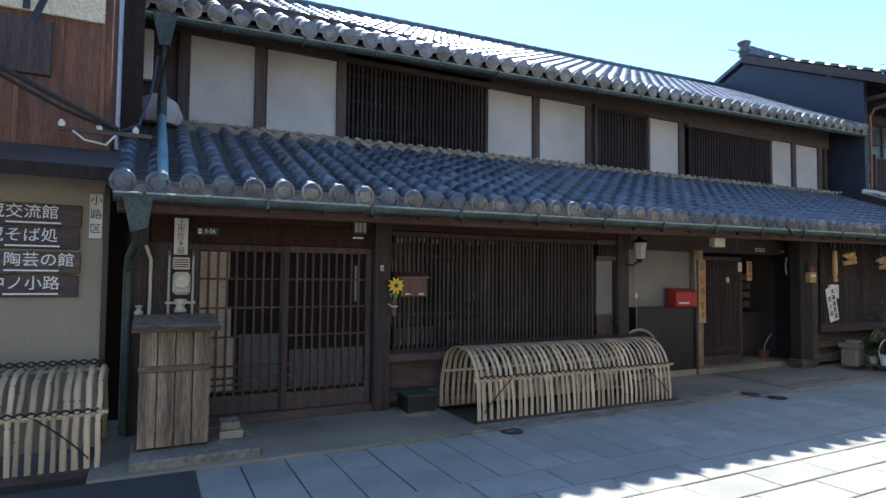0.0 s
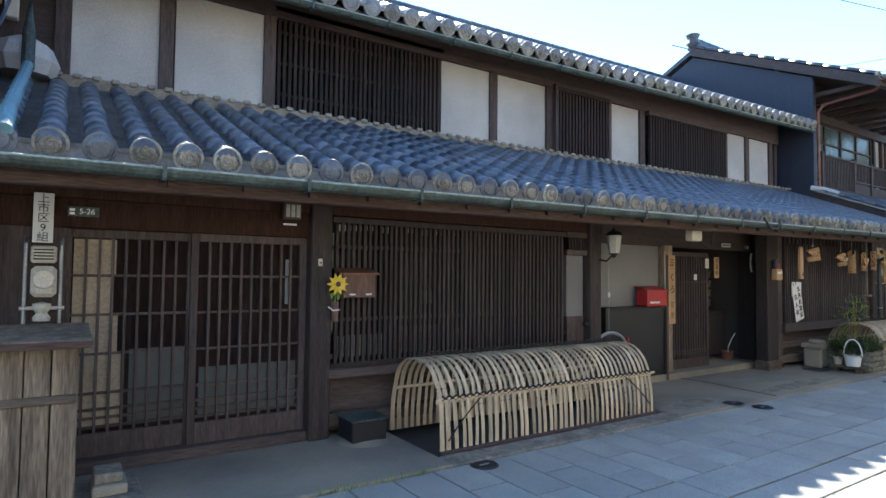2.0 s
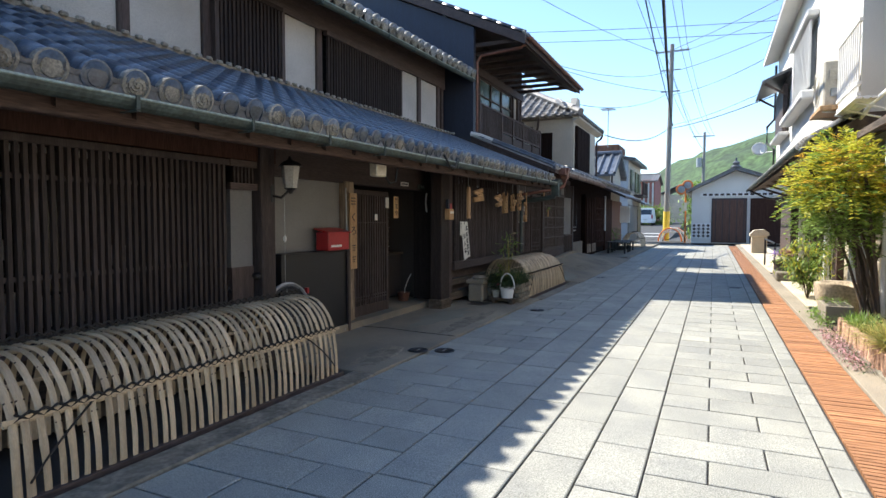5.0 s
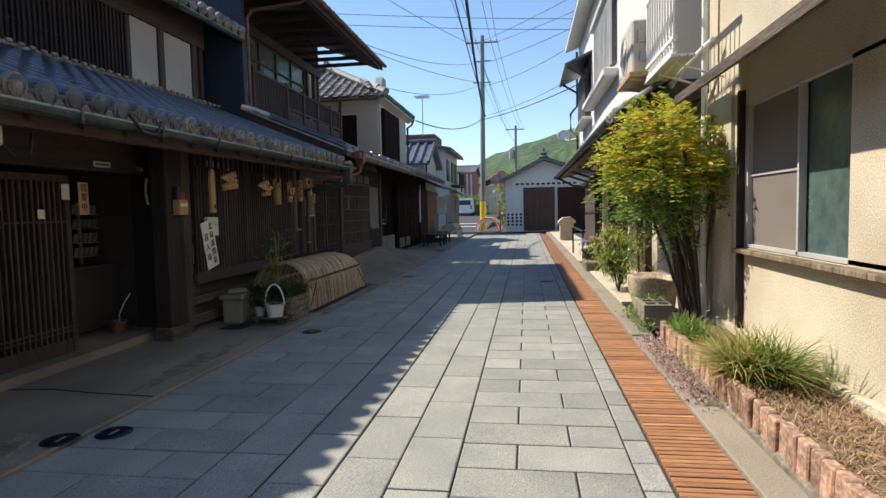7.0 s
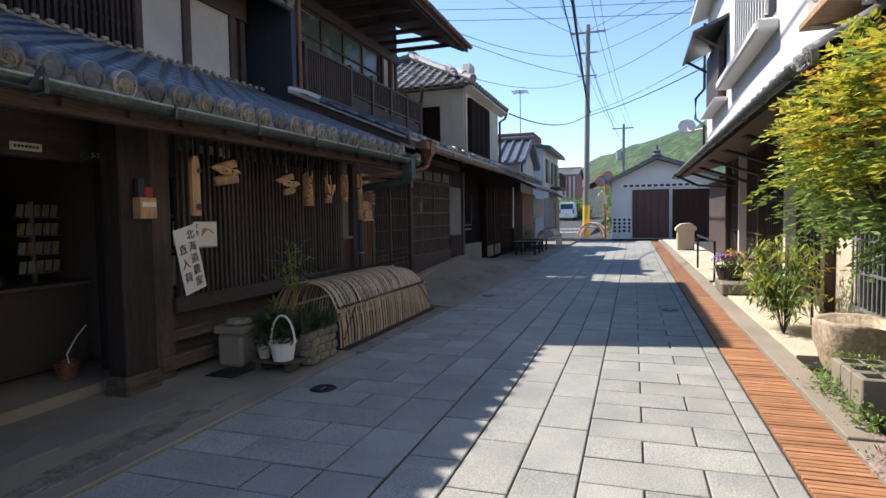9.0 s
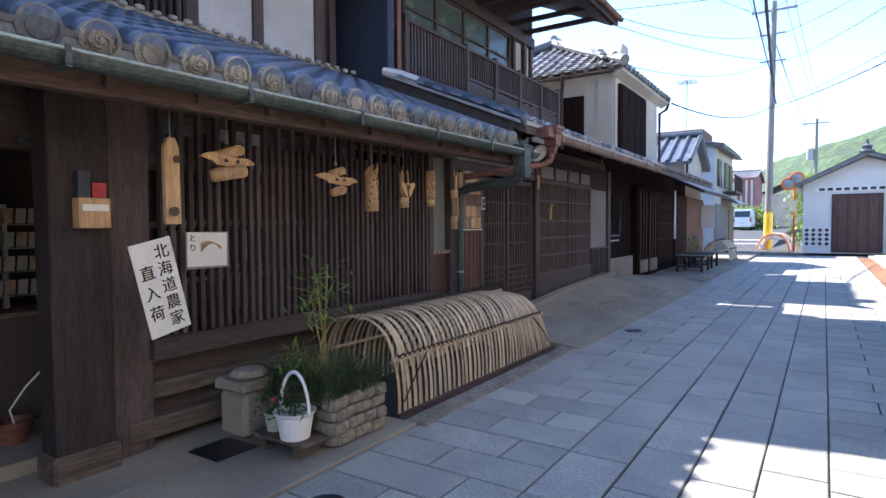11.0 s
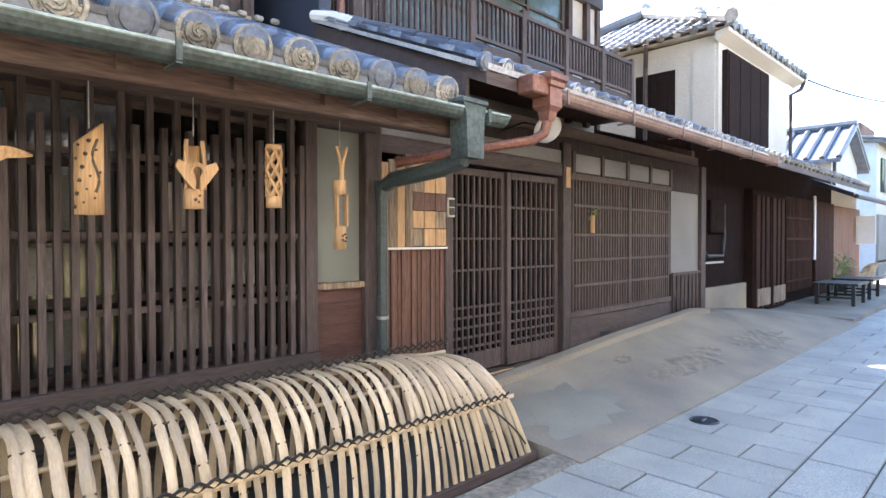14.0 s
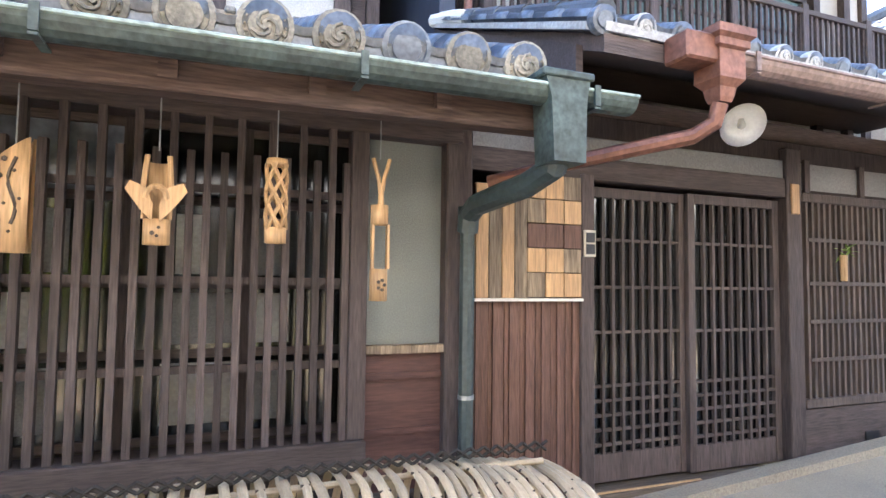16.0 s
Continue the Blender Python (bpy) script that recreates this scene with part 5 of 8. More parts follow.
    part("plank", box(B(), 0.085 + i * 0.122, 0.200 + i * 0.122, 4.99, 5.012, 0.10, 0.98, 0.003), "wood_grey", chest)
for i in range(3):
    part("side_plank", box(B(), 0.552, 0.574, 5.02 + i * 0.15, 5.165 + i * 0.15, 0.10, 0.98, 0.003), "wood_grey", chest)
part("side_panel", box(B(), 0.085, 0.107, 5.02, 5.46, 0.10, 0.98), "wood_grey", chest)
part("back_panel", box(B(), 0.107, 0.552, 5.44, 5.46, 0.10, 0.98), "wood_grey", chest)
part("front_rail", box(B(), 0.075, 0.565, 4.970, 4.988, 0.655, 0.70, 0.004), "wood_greyh", chest)
lid = part("lid", obox(B(), pose(0.33, 5.2, 1.01, 5), 0.60, 0.58, 0.03, 0.004), "wood_grey", chest)
part("lid_edge", box(B(), 0.03, 0.63, 4.905, 4.918, 0.955, 0.995, 0.002), "wood_eave", lid, "bare reddish front edge")
base = thing("stone_step", (0.4, 5.0, 0.0), "low mossy stone slab under the plank cabinet", "step")
part("slab", box(B(), 0.04, 0.92, 4.74, 5.5, -0.02, 0.08, 0.012), "stone", base)
blk = thing("concrete_block", (0.72, 5.1, 0.1), "small grey concrete blocks stacked on a stone slab", "block")
part("block", box(B(), 0.66, 0.84, 5.08, 5.3, 0.08, 0.14, 0.008), "concrete", blk)
part("block", box(B(), 0.67, 0.82, 5.12, 5.32, 0.14, 0.20, 0.008), "stone", blk)

mt = thing("electric_meter", (0.38, 5.72, 1.3), "ivory electricity meter with pipes on the dark post", "meter")
part("backboard", box(B(), 0.30, 0.46, 5.80, 5.84, 1.10, 1.56), "wood_dark", mt)
part("meter_case", box(B(), 0.315, 0.455, 5.70, 5.80, 1.20, 1.40, 0.025), "ivory", mt)
part("meter_window", lathe(B(), [(0.0, 0), (0.055, 0), (0.06, 0.02), (0.055, 0.03)], (0.385, 5.695, 1.315), 18, "Y"), "ivory", mt)
part("dial_plate", box(B(), 0.35, 0.42, 5.686, 5.692, 1.30, 1.335), "steel", mt)
part("upper_box", box(B(), 0.31, 0.45, 5.73, 5.80, 1.42, 1.53, 0.012), "ivory", mt)
bm = B()
for i in range(4):
    box(bm, 0.325, 0.435, 5.724, 5.729, 1.44 + i * 0.02, 1.45 + i * 0.02)
part("label_bars", bm, "black", mt)
part("valve", lathe(B(), [(0.0, 0), (0.045, 0.0), (0.05, 0.02), (0.03, 0.05), (0.05, 0.08), (0.05, 0.11), (0, 0.12)], (0.38, 5.72, 1.05), 14), "ivory", mt)
part("cross_pipe", tube(B(), [(0.26, 5.74, 1.13), (0.5, 5.74, 1.13)], 0.012), "ivory", mt)
for x in (0.285, 0.475):
    part("pipe", tube(B(), [(x, 5.74, 1.0), (x, 5.74, 1.54), (x, 5.79, 1.58)], 0.011), "steel", mt)
part("side_pipe", tube(B(), [(0.14, 5.68, 0.98), (0.14, 5.68, 1.5), (0.10, 5.72, 1.62)], 0.014), "ivory", mt)
part("tap", lathe(B(), [(0, 0), (0.03, 0), (0.035, 0.04), (0.012, 0.06), (0.03, 0.09), (0, 0.1)], (0.06, 5.66, 1.02), 12), "ivory", mt)
sg = thing("name_board", (0.36, 5.72, 1.7), "narrow white board with black upright characters", "sign")
part("board", box(B(), 0.315, 0.425, 5.715, 5.73, 1.55, 1.87, 0.003), "paper", sg)
for i, ch in enumerate("上市区9組"):
    words("character", ch, 0.066, upright(0.37, 5.713, 1.83 - i * 0.062), "black", sg)
sg = thing("address_plate", (0.58, 5.78, 1.77), "small green address plate with white figures", "sign")
part("plate", box(B(), 0.50, 0.68, 5.772, 5.778, 1.735, 1.80), "copper", sg)
words("figures", "5-26", 0.05, upright(0.61, 5.770, 1.768), "white", sg)
for i in range(2):
    part("bar", box(B(), 0.51, 0.54, 5.768, 5.771, 1.745 + i * 0.025, 1.762 + i * 0.025), "white", sg)
lamp = thing("entrance_lamp", (2.0, 5.74, 1.86), "small square lattice entrance lamp under the eave, unlit", "lamp")
part("lamp_box", box(B(), 1.93, 2.07, 5.70, 5.78, 1.80, 1.93, 0.004), "wood_dark", lamp)
for i in range(3):
    part("lamp_pane", box(B(), 1.945 + i * 0.042, 1.975 + i * 0.042, 5.694, 5.699, 1.815, 1.915), "shoji", lamp)
part("name_strip", box(B(), 1.95, 2.06, 5.776, 5.781, 1.755, 1.77), "white", lamp)
sw = thing("door_bell", (2.24, 5.71, 1.46), "small white door bell on the dark post", "bell")
part("case", box(B(), 2.225, 2.26, 5.705, 5.718, 1.43, 1.49, 0.004), "ivory", sw)
part("button", box(B(), 2.235, 2.25, 5.700, 5.705, 1.45, 1.465), "black", sw)

fl = thing("flower_vase", (2.36, 5.66, 1.0), "bamboo wall vase with one yellow sunflower", "vase")
part("vase", lathe(B(), [(0.0, 0), (0.028, 0), (0.03, 0.16), (0.024, 0.16), (0.022, 0.02)], (2.36, 5.67, 0.98), 14), "wood_red", fl)
part("stem", tube(B(), [(2.36, 5.67, 1.05), (2.355, 5.66, 1.18), (2.36, 5.64, 1.27)], 0.006), "leaf", fl)
bm = B()
for ring, n, rr, ln in ((0, 10, 0.015, 0.08), (1, 8, 0.012, 0.058)):
    for i in range(n):
        a = 2 * math.pi * (i + ring * 0.5) / n
        d, e = Vector((math.cos(a), -0.18 - ring * 0.25, math.sin(a))), Vector((-math.sin(a), 0, math.cos(a)))
        c = Vector((2.36, 5.635, 1.285))
        q = [c + d * rr - e * 0.006, c + d * (rr + ln * 0.5) - e * 0.016, c + d * (rr + ln), c + d * (rr + ln * 0.5) + e * 0.016, c + d * rr + e * 0.006]
        bm.faces.new([bm.verts.new(p) for p in q])
part("petals", bm, "yellow", fl)
part("flower_head", lathe(B(), [(0, 0), (0.018, 0.004), (0.022, 0.012), (0.012, 0.016)], (2.36, 5.622, 1.285), 16, "Y"), "bark", fl)
bm = B()
for dx, dz, t in ((-0.05, -0.08, 0.5), (0.05, -0.09, -0.4), (0.0, -0.1, 0.1)):
    q = [Vector((2.36, 5.65, 1.24)), Vector((2.36 + dx - 0.03 * t, 5.63, 1.24 + dz * 0.5)), Vector((2.36 + dx, 5.62, 1.24 + dz)), Vector((2.36 + dx + 0.03, 5.64, 1.24 + dz * 0.5))]
    bm.faces.new([bm.verts.new(p) for p in q])
part("leaves", bm, "leaf", fl)
part("ribbon", tube(B(), [(2.29, 5.64, 1.10), (2.33, 5.64, 1.07), (2.39, 5.638, 1.075)], 0.006), "paper", fl)
mbx = thing("letterbox", (2.6, 5.7, 1.2), "brown wooden letterbox with a sloping copper lid", "letterbox")
part("body", box(B(), 2.43, 2.72, 5.66, 5.78, 1.17, 1.37, 0.006), "wood_red", mbx)
part("lid", prism(B(), [(5.63, 1.375), (5.79, 1.42), (5.79, 1.405), (5.63, 1.36)], "x", 2.405, 2.745), "copper_red", mbx)
for x in (2.48, 2.63):
    part("latch", box(B(), x, x + 0.055, 5.652, 5.66, 1.19, 1.205, 0.002), "paper", mbx)
bb = thing("utility_box", (2.6, 5.55, 0.02), "low dark green metal box on a mortar bed", "box")
part("body", box(B(), 2.42, 2.72, 5.42, 5.70, 0.04, 0.20, 0.006), "black", bb)
part("lid", box(B(), 2.405, 2.735, 5.405, 5.715, 0.20, 0.215, 0.004), "copper", bb)
bm = lathe(B(), [(0, 0.03), (0.14, 0.028), (0.19, 0.01), (0.215, 0.0)], (2.57, 5.54, 0.018), 16)
part("mortar_bed", bm, "concrete", bb)

# ---- recessed shop front ----
ln = thing("wall_lantern", (5.62, 5.6, 1.7), "black iron wall lantern with frosted white glass, unlit", "lantern")
part("glass_body", lathe(B(), [(0.058, 0), (0.085, 0.19), (0.078, 0.20)], (5.66, 5.58, 1.63), 6), "shoji", ln)
part("cap", lathe(B(), [(0.11, 0), (0.075, 0.035), (0.025, 0.06), (0.014, 0.09), (0, 0.095)], (5.66, 5.58, 1.83), 6), "black", ln)
part("foot", lathe(B(), [(0, -0.05), (0.012, -0.05), (0.03, -0.02), (0.062, 0.0)], (5.66, 5.58, 1.628), 6), "black", ln)
part("bracket", tube(B(), [(5.60, 5.74, 1.56), (5.60, 5.64, 1.54), (5.64, 5.59, 1.60)], 0.011), "black", ln)
part("back_plate", box(B(), 5.575, 5.625, 5.73, 5.742, 1.50, 1.66, 0.004), "black", ln)
st = thing("letterbox_stand", (6.8, 6.0, 0.02), "black wooden cabinet below a red letterbox", "cabinet")
part("body", box(B(), 5.98, 7.14, 5.97, 6.115, 0.02, 0.97, 0.005), "black", st)
part("top", box(B(), 5.96, 7.16, 5.95, 6.118, 0.97, 0.99, 0.003), "black", st)
part("post", box(B(), 7.12, 7.16, 5.94, 5.965, 0.02, 0.97), "wood_dark", st)
rb = thing("red_letterbox", (6.9, 6.0, 1.0), "red metal letterbox on a black cabinet", "letterbox")
part("body", box(B(), 6.68, 7.08, 5.90, 6.08, 0.992, 1.20, 0.01), "red", rb)
part("lid", prism(B(), [(5.885, 1.20), (6.09, 1.245), (6.09, 1.23), (5.885, 1.185)], "x", 6.66, 7.10), "red", rb)
part("name_strip", box(B(), 6.72, 6.92, 5.894, 5.899, 1.03, 1.055), "paper", rb)
bk = thing("bicycle", (6.0, 5.75, 0.02), "dark bicycle with a chrome mudguard behind the bamboo", "bicycle")


def wheel(x, y, z):
    bm = B()
    tube(bm, [(x + 0.32 * math.cos(a), y, z + 0.32 * math.sin(a)) for a in [2 * math.pi * k / 28 for k in range(29)]], 0.016, 6)
    w = part("wheel", bm, "black", bk)
    bm = B()
    for k in range(12):
        a = 2 * math.pi * k / 12
        rod(bm, (x, y, z), (x + 0.31 * math.cos(a), y, z + 0.31 * math.sin(a)), 0.002, n=4)
    part("spokes", bm, "steel", w)


wheel(5.88, 5.82, 0.36)
wheel(4.9, 5.86, 0.36)
part("mudguard", tube(B(), [(5.88 + 0.35 * math.cos(a), 5.82, 0.36 + 0.35 * math.sin(a)) for a in [radians(k) for k in range(10, 130, 10)]], 0.018, 6), "steel", bk)
part("reflector", box(B(), 6.17, 6.20, 5.80, 5.84, 0.58, 0.64, 0.004), "red", bk)
part("frame_tube", tube(B(), [(5.88, 5.82, 0.36), (5.45, 5.84, 0.34), (5.15, 5.85, 0.75), (4.9, 5.86, 0.36)], 0.014), "black", bk)
part("seat", box(B(), 5.42, 5.66, 5.76, 5.9, 0.80, 0.86, 0.02), "black", bk)
part("seat_post", rod(B(), (5.45, 5.84, 0.34), (5.54, 5.83, 0.81), 0.013), "steel", bk)
cb = thing("wall_cable", (7.2, 6.0, 0.02), "thin pale cable hanging down the shop post", "cable")
part("cable", tube(B(), [(7.20, 6.03, 1.72), (7.205, 6.02, 1.2), (7.20, 6.02, 0.5), (7.17, 6.0, 0.15), (7.05, 5.95, 0.04)], 0.009, 6), "steel", cb)
cb = thing("wind_chime", (5.75, 5.7, 1.2), "small white drop on a thin cord", "ornament")
part("cord", rod(B(), (5.74, 5.72, 0.75), (5.74, 5.72, 1.55), 0.0025, n=4), "steel", cb)
part("drop", lathe(B(), [(0, 0), (0.016, 0.02), (0.018, 0.05), (0, 0.08)], (5.74, 5.72, 1.12), 10), "paper", cb)
jb = thing("junction_box", (6.75, 5.4, 1.95), "ivory electric box with black cables under the eave", "electric box")
part("case", box(B(), 6.66, 6.86, 5.26, 5.36, 1.80, 1.98, 0.012), "ivory", jb)
part("cable", tube(B(), [(6.86, 5.30, 1.84), (6.95, 5.28, 1.74), (7.05, 5.26, 1.76), (7.08, 5.24, 2.0)], 0.012, 6), "wire", jb)
part("cable", tube(B(), [(7.6, 4.92, 2.10), (7.72, 4.90, 1.98), (7.9, 4.91, 1.98), (8.0, 4.93, 2.1)], 0.014, 6), "wire", jb)
sg = thing("shop_sign", (7.34, 6.0, 1.2), "tall narrow bare wood sign with black characters", "sign")
part("board", box(B(), 7.24, 7.39, 5.995, 6.02, 0.74, 1.66, 0.004), "wood_pale", sg)
for i, ch in enumerate("くろ"):
    words("character", ch, 0.12, upright(7.315, 5.993, 1.36 - i * 0.16), "black", sg)
for i in range(2):
    for k in range(3):
        part("bar", box(B(), 7.28 + 0.01 * k, 7.35 - 0.008 * k, 5.990, 5.994, 1.02 - i * 0.14 - k * 0.028, 1.032 - i * 0.14 - k * 0.028), "black", sg)
for i in range(6):
    part("bar", box(B(), 7.265 + 0.05 * (i % 2), 7.30 + 0.05 * (i % 2), 5.990, 5.994, 1.52 + 0.035 * (i // 2), 1.535 + 0.035 * (i // 2)), "black", sg)
sg = thing("open_sign", (8.42, 6.05, 1.5), "small hanging wooden plate with dark characters", "sign")
part("plate", box(B(), 8.37, 8.49, 6.035, 6.05, 1.36, 1.66, 0.004), "wood_pale", sg)
for i, ch in enumerate("営業中"):
    words("character", ch, 0.075, upright(8.43, 6.033, 1.605 - i * 0.088), "black", sg)
sg = thing("white_notice", (8.28, 6.1, 1.5), "small white card on the lattice door", "notice")
part("card", box(B(), 8.24, 8.33, 6.095, 6.10, 1.50, 1.64), "paper", sg)
part("card", box(B(), 7.98, 8.05, 6.105, 6.11, 1.33, 1.41), "paper", sg)
sg = thing("name_plate", (8.7, 6.06, 1.85), "white name plate with black lettering over the shop door", "sign")
part("plate", box(B(), 8.62, 8.84, 6.062, 6.075, 1.82, 1.875, 0.002), "paper", sg)
for i in range(7):
    part("bar", box(B(), 8.64 + i * 0.026, 8.658 + i * 0.026, 6.058, 6.061, 1.838, 1.858), "black", sg)
sg = thing("address_plate", (9.2, 6.06, 1.85), "small green address plate with white figures", "sign")
part("plate", box(B(), 9.14, 9.36, 6.062, 6.075, 1.80, 1.87, 0.002), "copper", sg)
words("figures", "5-24", 0.055, upright(9.28, 6.059, 1.835), "white", sg)
# inside the shop
ct = thing("shop_counter", (8.7, 7.2, 0.1), "grey cloth-covered shop counter with small goods", "counter")
# counter front shares the darkened room colour
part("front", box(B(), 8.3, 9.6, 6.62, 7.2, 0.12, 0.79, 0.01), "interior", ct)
part("top", box(B(), 8.28, 9.61, 6.58, 7.22, 0.79, 0.82, 0.004), "wood_greyh", ct)
for i in range(6):
    part("goods", lathe(B(), [(0, 0), (0.05, 0), (0.055, 0.05), (0.03, 0.08), (0, 0.08)], (8.4 + i * 0.12, 6.72 + 0.04 * (i % 3), 0.82), 10), ("wood_red", "black", "wood_pale", "leaf")[i % 4], ct)
rk = thing("postcard_rack", (9.33, 6.8, 0.82), "wire rack filled with small pale cards", "rack")
part("stand", box(B(), 9.32, 9.35, 6.86, 6.89, 0.82, 1.5), "steel", rk)
for r_ in range(4):
    part("shelf", box(B(), 9.16, 9.52, 6.78, 6.86, 0.90 + r_ * 0.155, 0.905 + r_ * 0.155), "steel", rk)
    for c_ in range(5):
        part("card", obox(B(), pose(9.19 + c_ * 0.072, 6.80, 0.96 + r_ * 0.155, 12), 0.058, 0.004, 0.10), ("plaster_dim", "plaster_green", "wood_grey")[(r_ + c_) % 3], rk)
horn = thing("white_ornament", (9.34, 6.0, 1.45), "curved white horn-shaped ornament hanging in the doorway", "ornament")
part("horn", tube(B(), [(9.30 - 0.03 * math.sin(math.pi * k / 8), 6.0, 1.46 + 0.035 * k) for k in range(9)], 0.014, 8), "paper", horn)
hb = thing("hanging_pot", (9.1, 6.3, 0.1), "small clay pot with a dark plant and a white cord", "plant pot")
part("pot", lathe(B(), [(0, 0), (0.07, 0), (0.10, 0.13), (0.085, 0.13), (0.06, 0.03)], (9.15, 6.32, 0.10), 14), "copper_red", hb)
part("cord", tube(B(), [(9.15, 6.3, 0.2), (9.12, 6.28, 0.3), (9.2, 6.27, 0.42), (9.28, 6.26, 0.5)], 0.006, 6), "paper", hb)
bx = thing("leaflet_box", (9.28, 5.6, 1.35), "orange wooden pocket box holding blue leaflets", "box")
part("pocket", box(B(), 9.205, 9.365, 5.575, 5.655, 1.34, 1.50, 0.006), "wood_pale", bx)
part("leaflet", box(B(), 9.215, 9.275, 5.60, 5.635, 1.45, 1.64), "blue_wall", bx)
part("leaflet", box(B(), 9.285, 9.355, 5.605, 5.64, 1.45, 1.58), "red", bx)
part("label", box(B(), 9.22, 9.35, 5.571, 5.575, 1.43, 1.465), "paper", bx)

# ---- papers on the lattice ----
sg = thing("paper_notice", (9.56, 5.46, 1.0), "tilted white paper strip with handwritten black characters", "notice")
TILT = 13
part("sheet", obox(B(), pose(9.56, 5.46, 1.01, 0, -TILT), 0.24, 0.006, 0.53, 0.001), "paper", sg)


def on_sheet(u, w):
    return Matrix.Translation((9.56, 5.455, 1.01)) @ Matrix.Rotation(radians(-TILT), 4, "Y") @ Matrix.Translation((u, 0, w)) @ FRONT


for i, ch in enumerate("北海道農家"):
    words("character", ch, 0.088, on_sheet(0.05, 0.19 - i * 0.097), "black", sg)
for i, ch in enumerate("直入荷"):
    words("character", ch, 0.088, on_sheet(-0.055, 0.09 - i * 0.115), "black", sg)
part("string", tube(B(), [(9.50, 5.46, 1.26), (9.50, 5.455, 1.6), (9.49, 5.40, 2.14)], 0.003, 5), "rope", sg)
sg = thing("picture_card", (10.07, 5.68, 1.2), "white card with a drawn brown feather in a clear sleeve", "notice")
part("card", obox(B(), pose(10.015, 5.69, 1.20, 0, 1), 0.285, 0.005, 0.215, 0.001), "paper", sg)
for k in range(6):
    part("drawn_line", tube(B(), [(9.965 + 0.145 * f, 5.686, 1.165 + 0.012 * k * (1 - f) + (0.075 - 0.004 * k) * math.sin(2.2 * f + 0.25)) for f in [q / 9 for q in range(10)]], 0.0032, 4), "wood_pale", sg, "brown drawn stroke")
part("sleeve", obox(B(), pose(10.02, 5.696, 1.195, 0, 0), 0.31, 0.003, 0.235, 0.001), "plaster_green", sg, "clear plastic sleeve")
for i, ch in enumerate("とり"):
    words("character", ch, 0.05, upright(9.91, 5.686, 1.27 - i * 0.06), "black", sg)

# ---- carved bamboo on strings ----
def hung(name, x, z, label):
    t = thing(name, (x, 5.45, z), label, "carving", "hanging bamboo carvings")
    return t


def string(t, x, z):
    part("string", rod(B(), (x, 5.45, z), (x, 5.45, 2.19), 0.0028, n=5), "steel", t)


def bored(bm, holes):
    """Dark bored holes as shallow rings set in the face."""
    for x, z, r in holes:
        lathe(bm, [(0.0, 0.0), (r, 0.0), (r, 0.006), (0, 0.006)], (x, 5.408, z), 10, "Y")
    return bm


t = hung("bamboo_carving", 9.63, 1.35, "tall carved bamboo plank with two round holes")
part("tube", prism(B(), [(9.585, 1.36), (9.675, 1.36), (9.67, 1.79), (9.65, 1.84), (9.61, 1.84), (9.585, 1.79)], "y", 5.43, 5.46), "wood_pale", t)
for h in ((9.64, 1.72, 0.022), (9.62, 1.43, 0.028)):
    part("hole", bored(B(), (h,)), "bark", t)
string(t, 9.63, 1.84)
def culm(bm, p, q, r, wall=0.008, n=16):
    """An open length of bamboo from p to q with a slanting mouth."""
    p, q = Vector(p), Vector(q)
    m = (q - p).to_track_quat("Z", "Y").to_matrix()
    ln = (q - p).length
    rings = []
    for rr, zz, sl in ((0.004, 0.0, 0.0), (r * 0.8, 0.0, 0.0), (r, 0.02, 0.0), (r, ln, 0.5), (r - wall, ln, 0.5), (r - wall, 0.03, 0.0), (0.004, 0.03, 0.0)):
        rings.append([bm.verts.new(p + m @ Vector((rr * math.cos(2 * math.pi * k / n), rr * math.sin(2 * math.pi * k / n), zz + sl * rr * math.cos(2 * math.pi * k / n)))) for k in range(n)])
    for a, b in zip(rings, rings[1:]):
        for k in range(n):
            bm.faces.new((a[k], a[(k + 1) % n], b[(k + 1) % n], b[k]))
    bmesh.ops.recalc_face_normals(bm, faces=bm.faces[:])
    return bm


def bird(x, z, w, head, tail):
    """Spread wings cut from a culm, with an open tube above and one below; head and tail are (start, mouth, radius) from the middle."""
    t = hung("bamboo_bird", x, z - 0.1, "bird carved from pale bamboo with spread wings")
    bm = B()
    rows = []
    for k in range(17):
        u = -1 + k / 8
        a = abs(u)
        half = 0.034 if a < 0.55 else 0.034 * (1 - ((a - 0.55) / 0.47) ** 1.8) + 0.004
        mid = z - 0.010 * u + 0.012 * a
        top = mid + half * (1.0 if u < 0 else 0.8)
        low = mid - half * (0.45 if a > 0.5 else 1.0)
        bow = 0.022 * (1 - a * a)
        rows.append([bm.verts.new(p) for p in ((x + u * w, 5.420 - bow, top), (x + u * w, 5.412 - bow, (top + low) / 2), (x + u * w, 5.420 - bow, low), (x + u * w, 5.446 - bow, (top + low) / 2))])
    for p, q in zip(rows, rows[1:]):
        for k in range(4):
            bm.faces.new((p[k], p[(k + 1) % 4], q[(k + 1) % 4], q[k]))
    bm.faces.new(rows[0])
    bm.faces.new(rows[-1][::-1])
    bmesh.ops.recalc_face_normals(bm, faces=bm.faces[:])
    part("wing", bm, "wood_pale", t)
    for name, (p, q, r) in (("head", head), ("tail", tail)):
        at = Vector((x, 5.43, z))
        tubeb = part(name, culm(B(), at + Vector(p), at + Vector(q), r), "wood_pale", t, smooth=True)
        inner = (at + Vector(p)).lerp(at + Vector(q), 0.25)
        part("hollow", rod(B(), inner, inner.lerp(at + Vector(q), 0.03), r - 0.010, n=14), "bark", tubeb)
    for dx in (-0.04, 0.04):
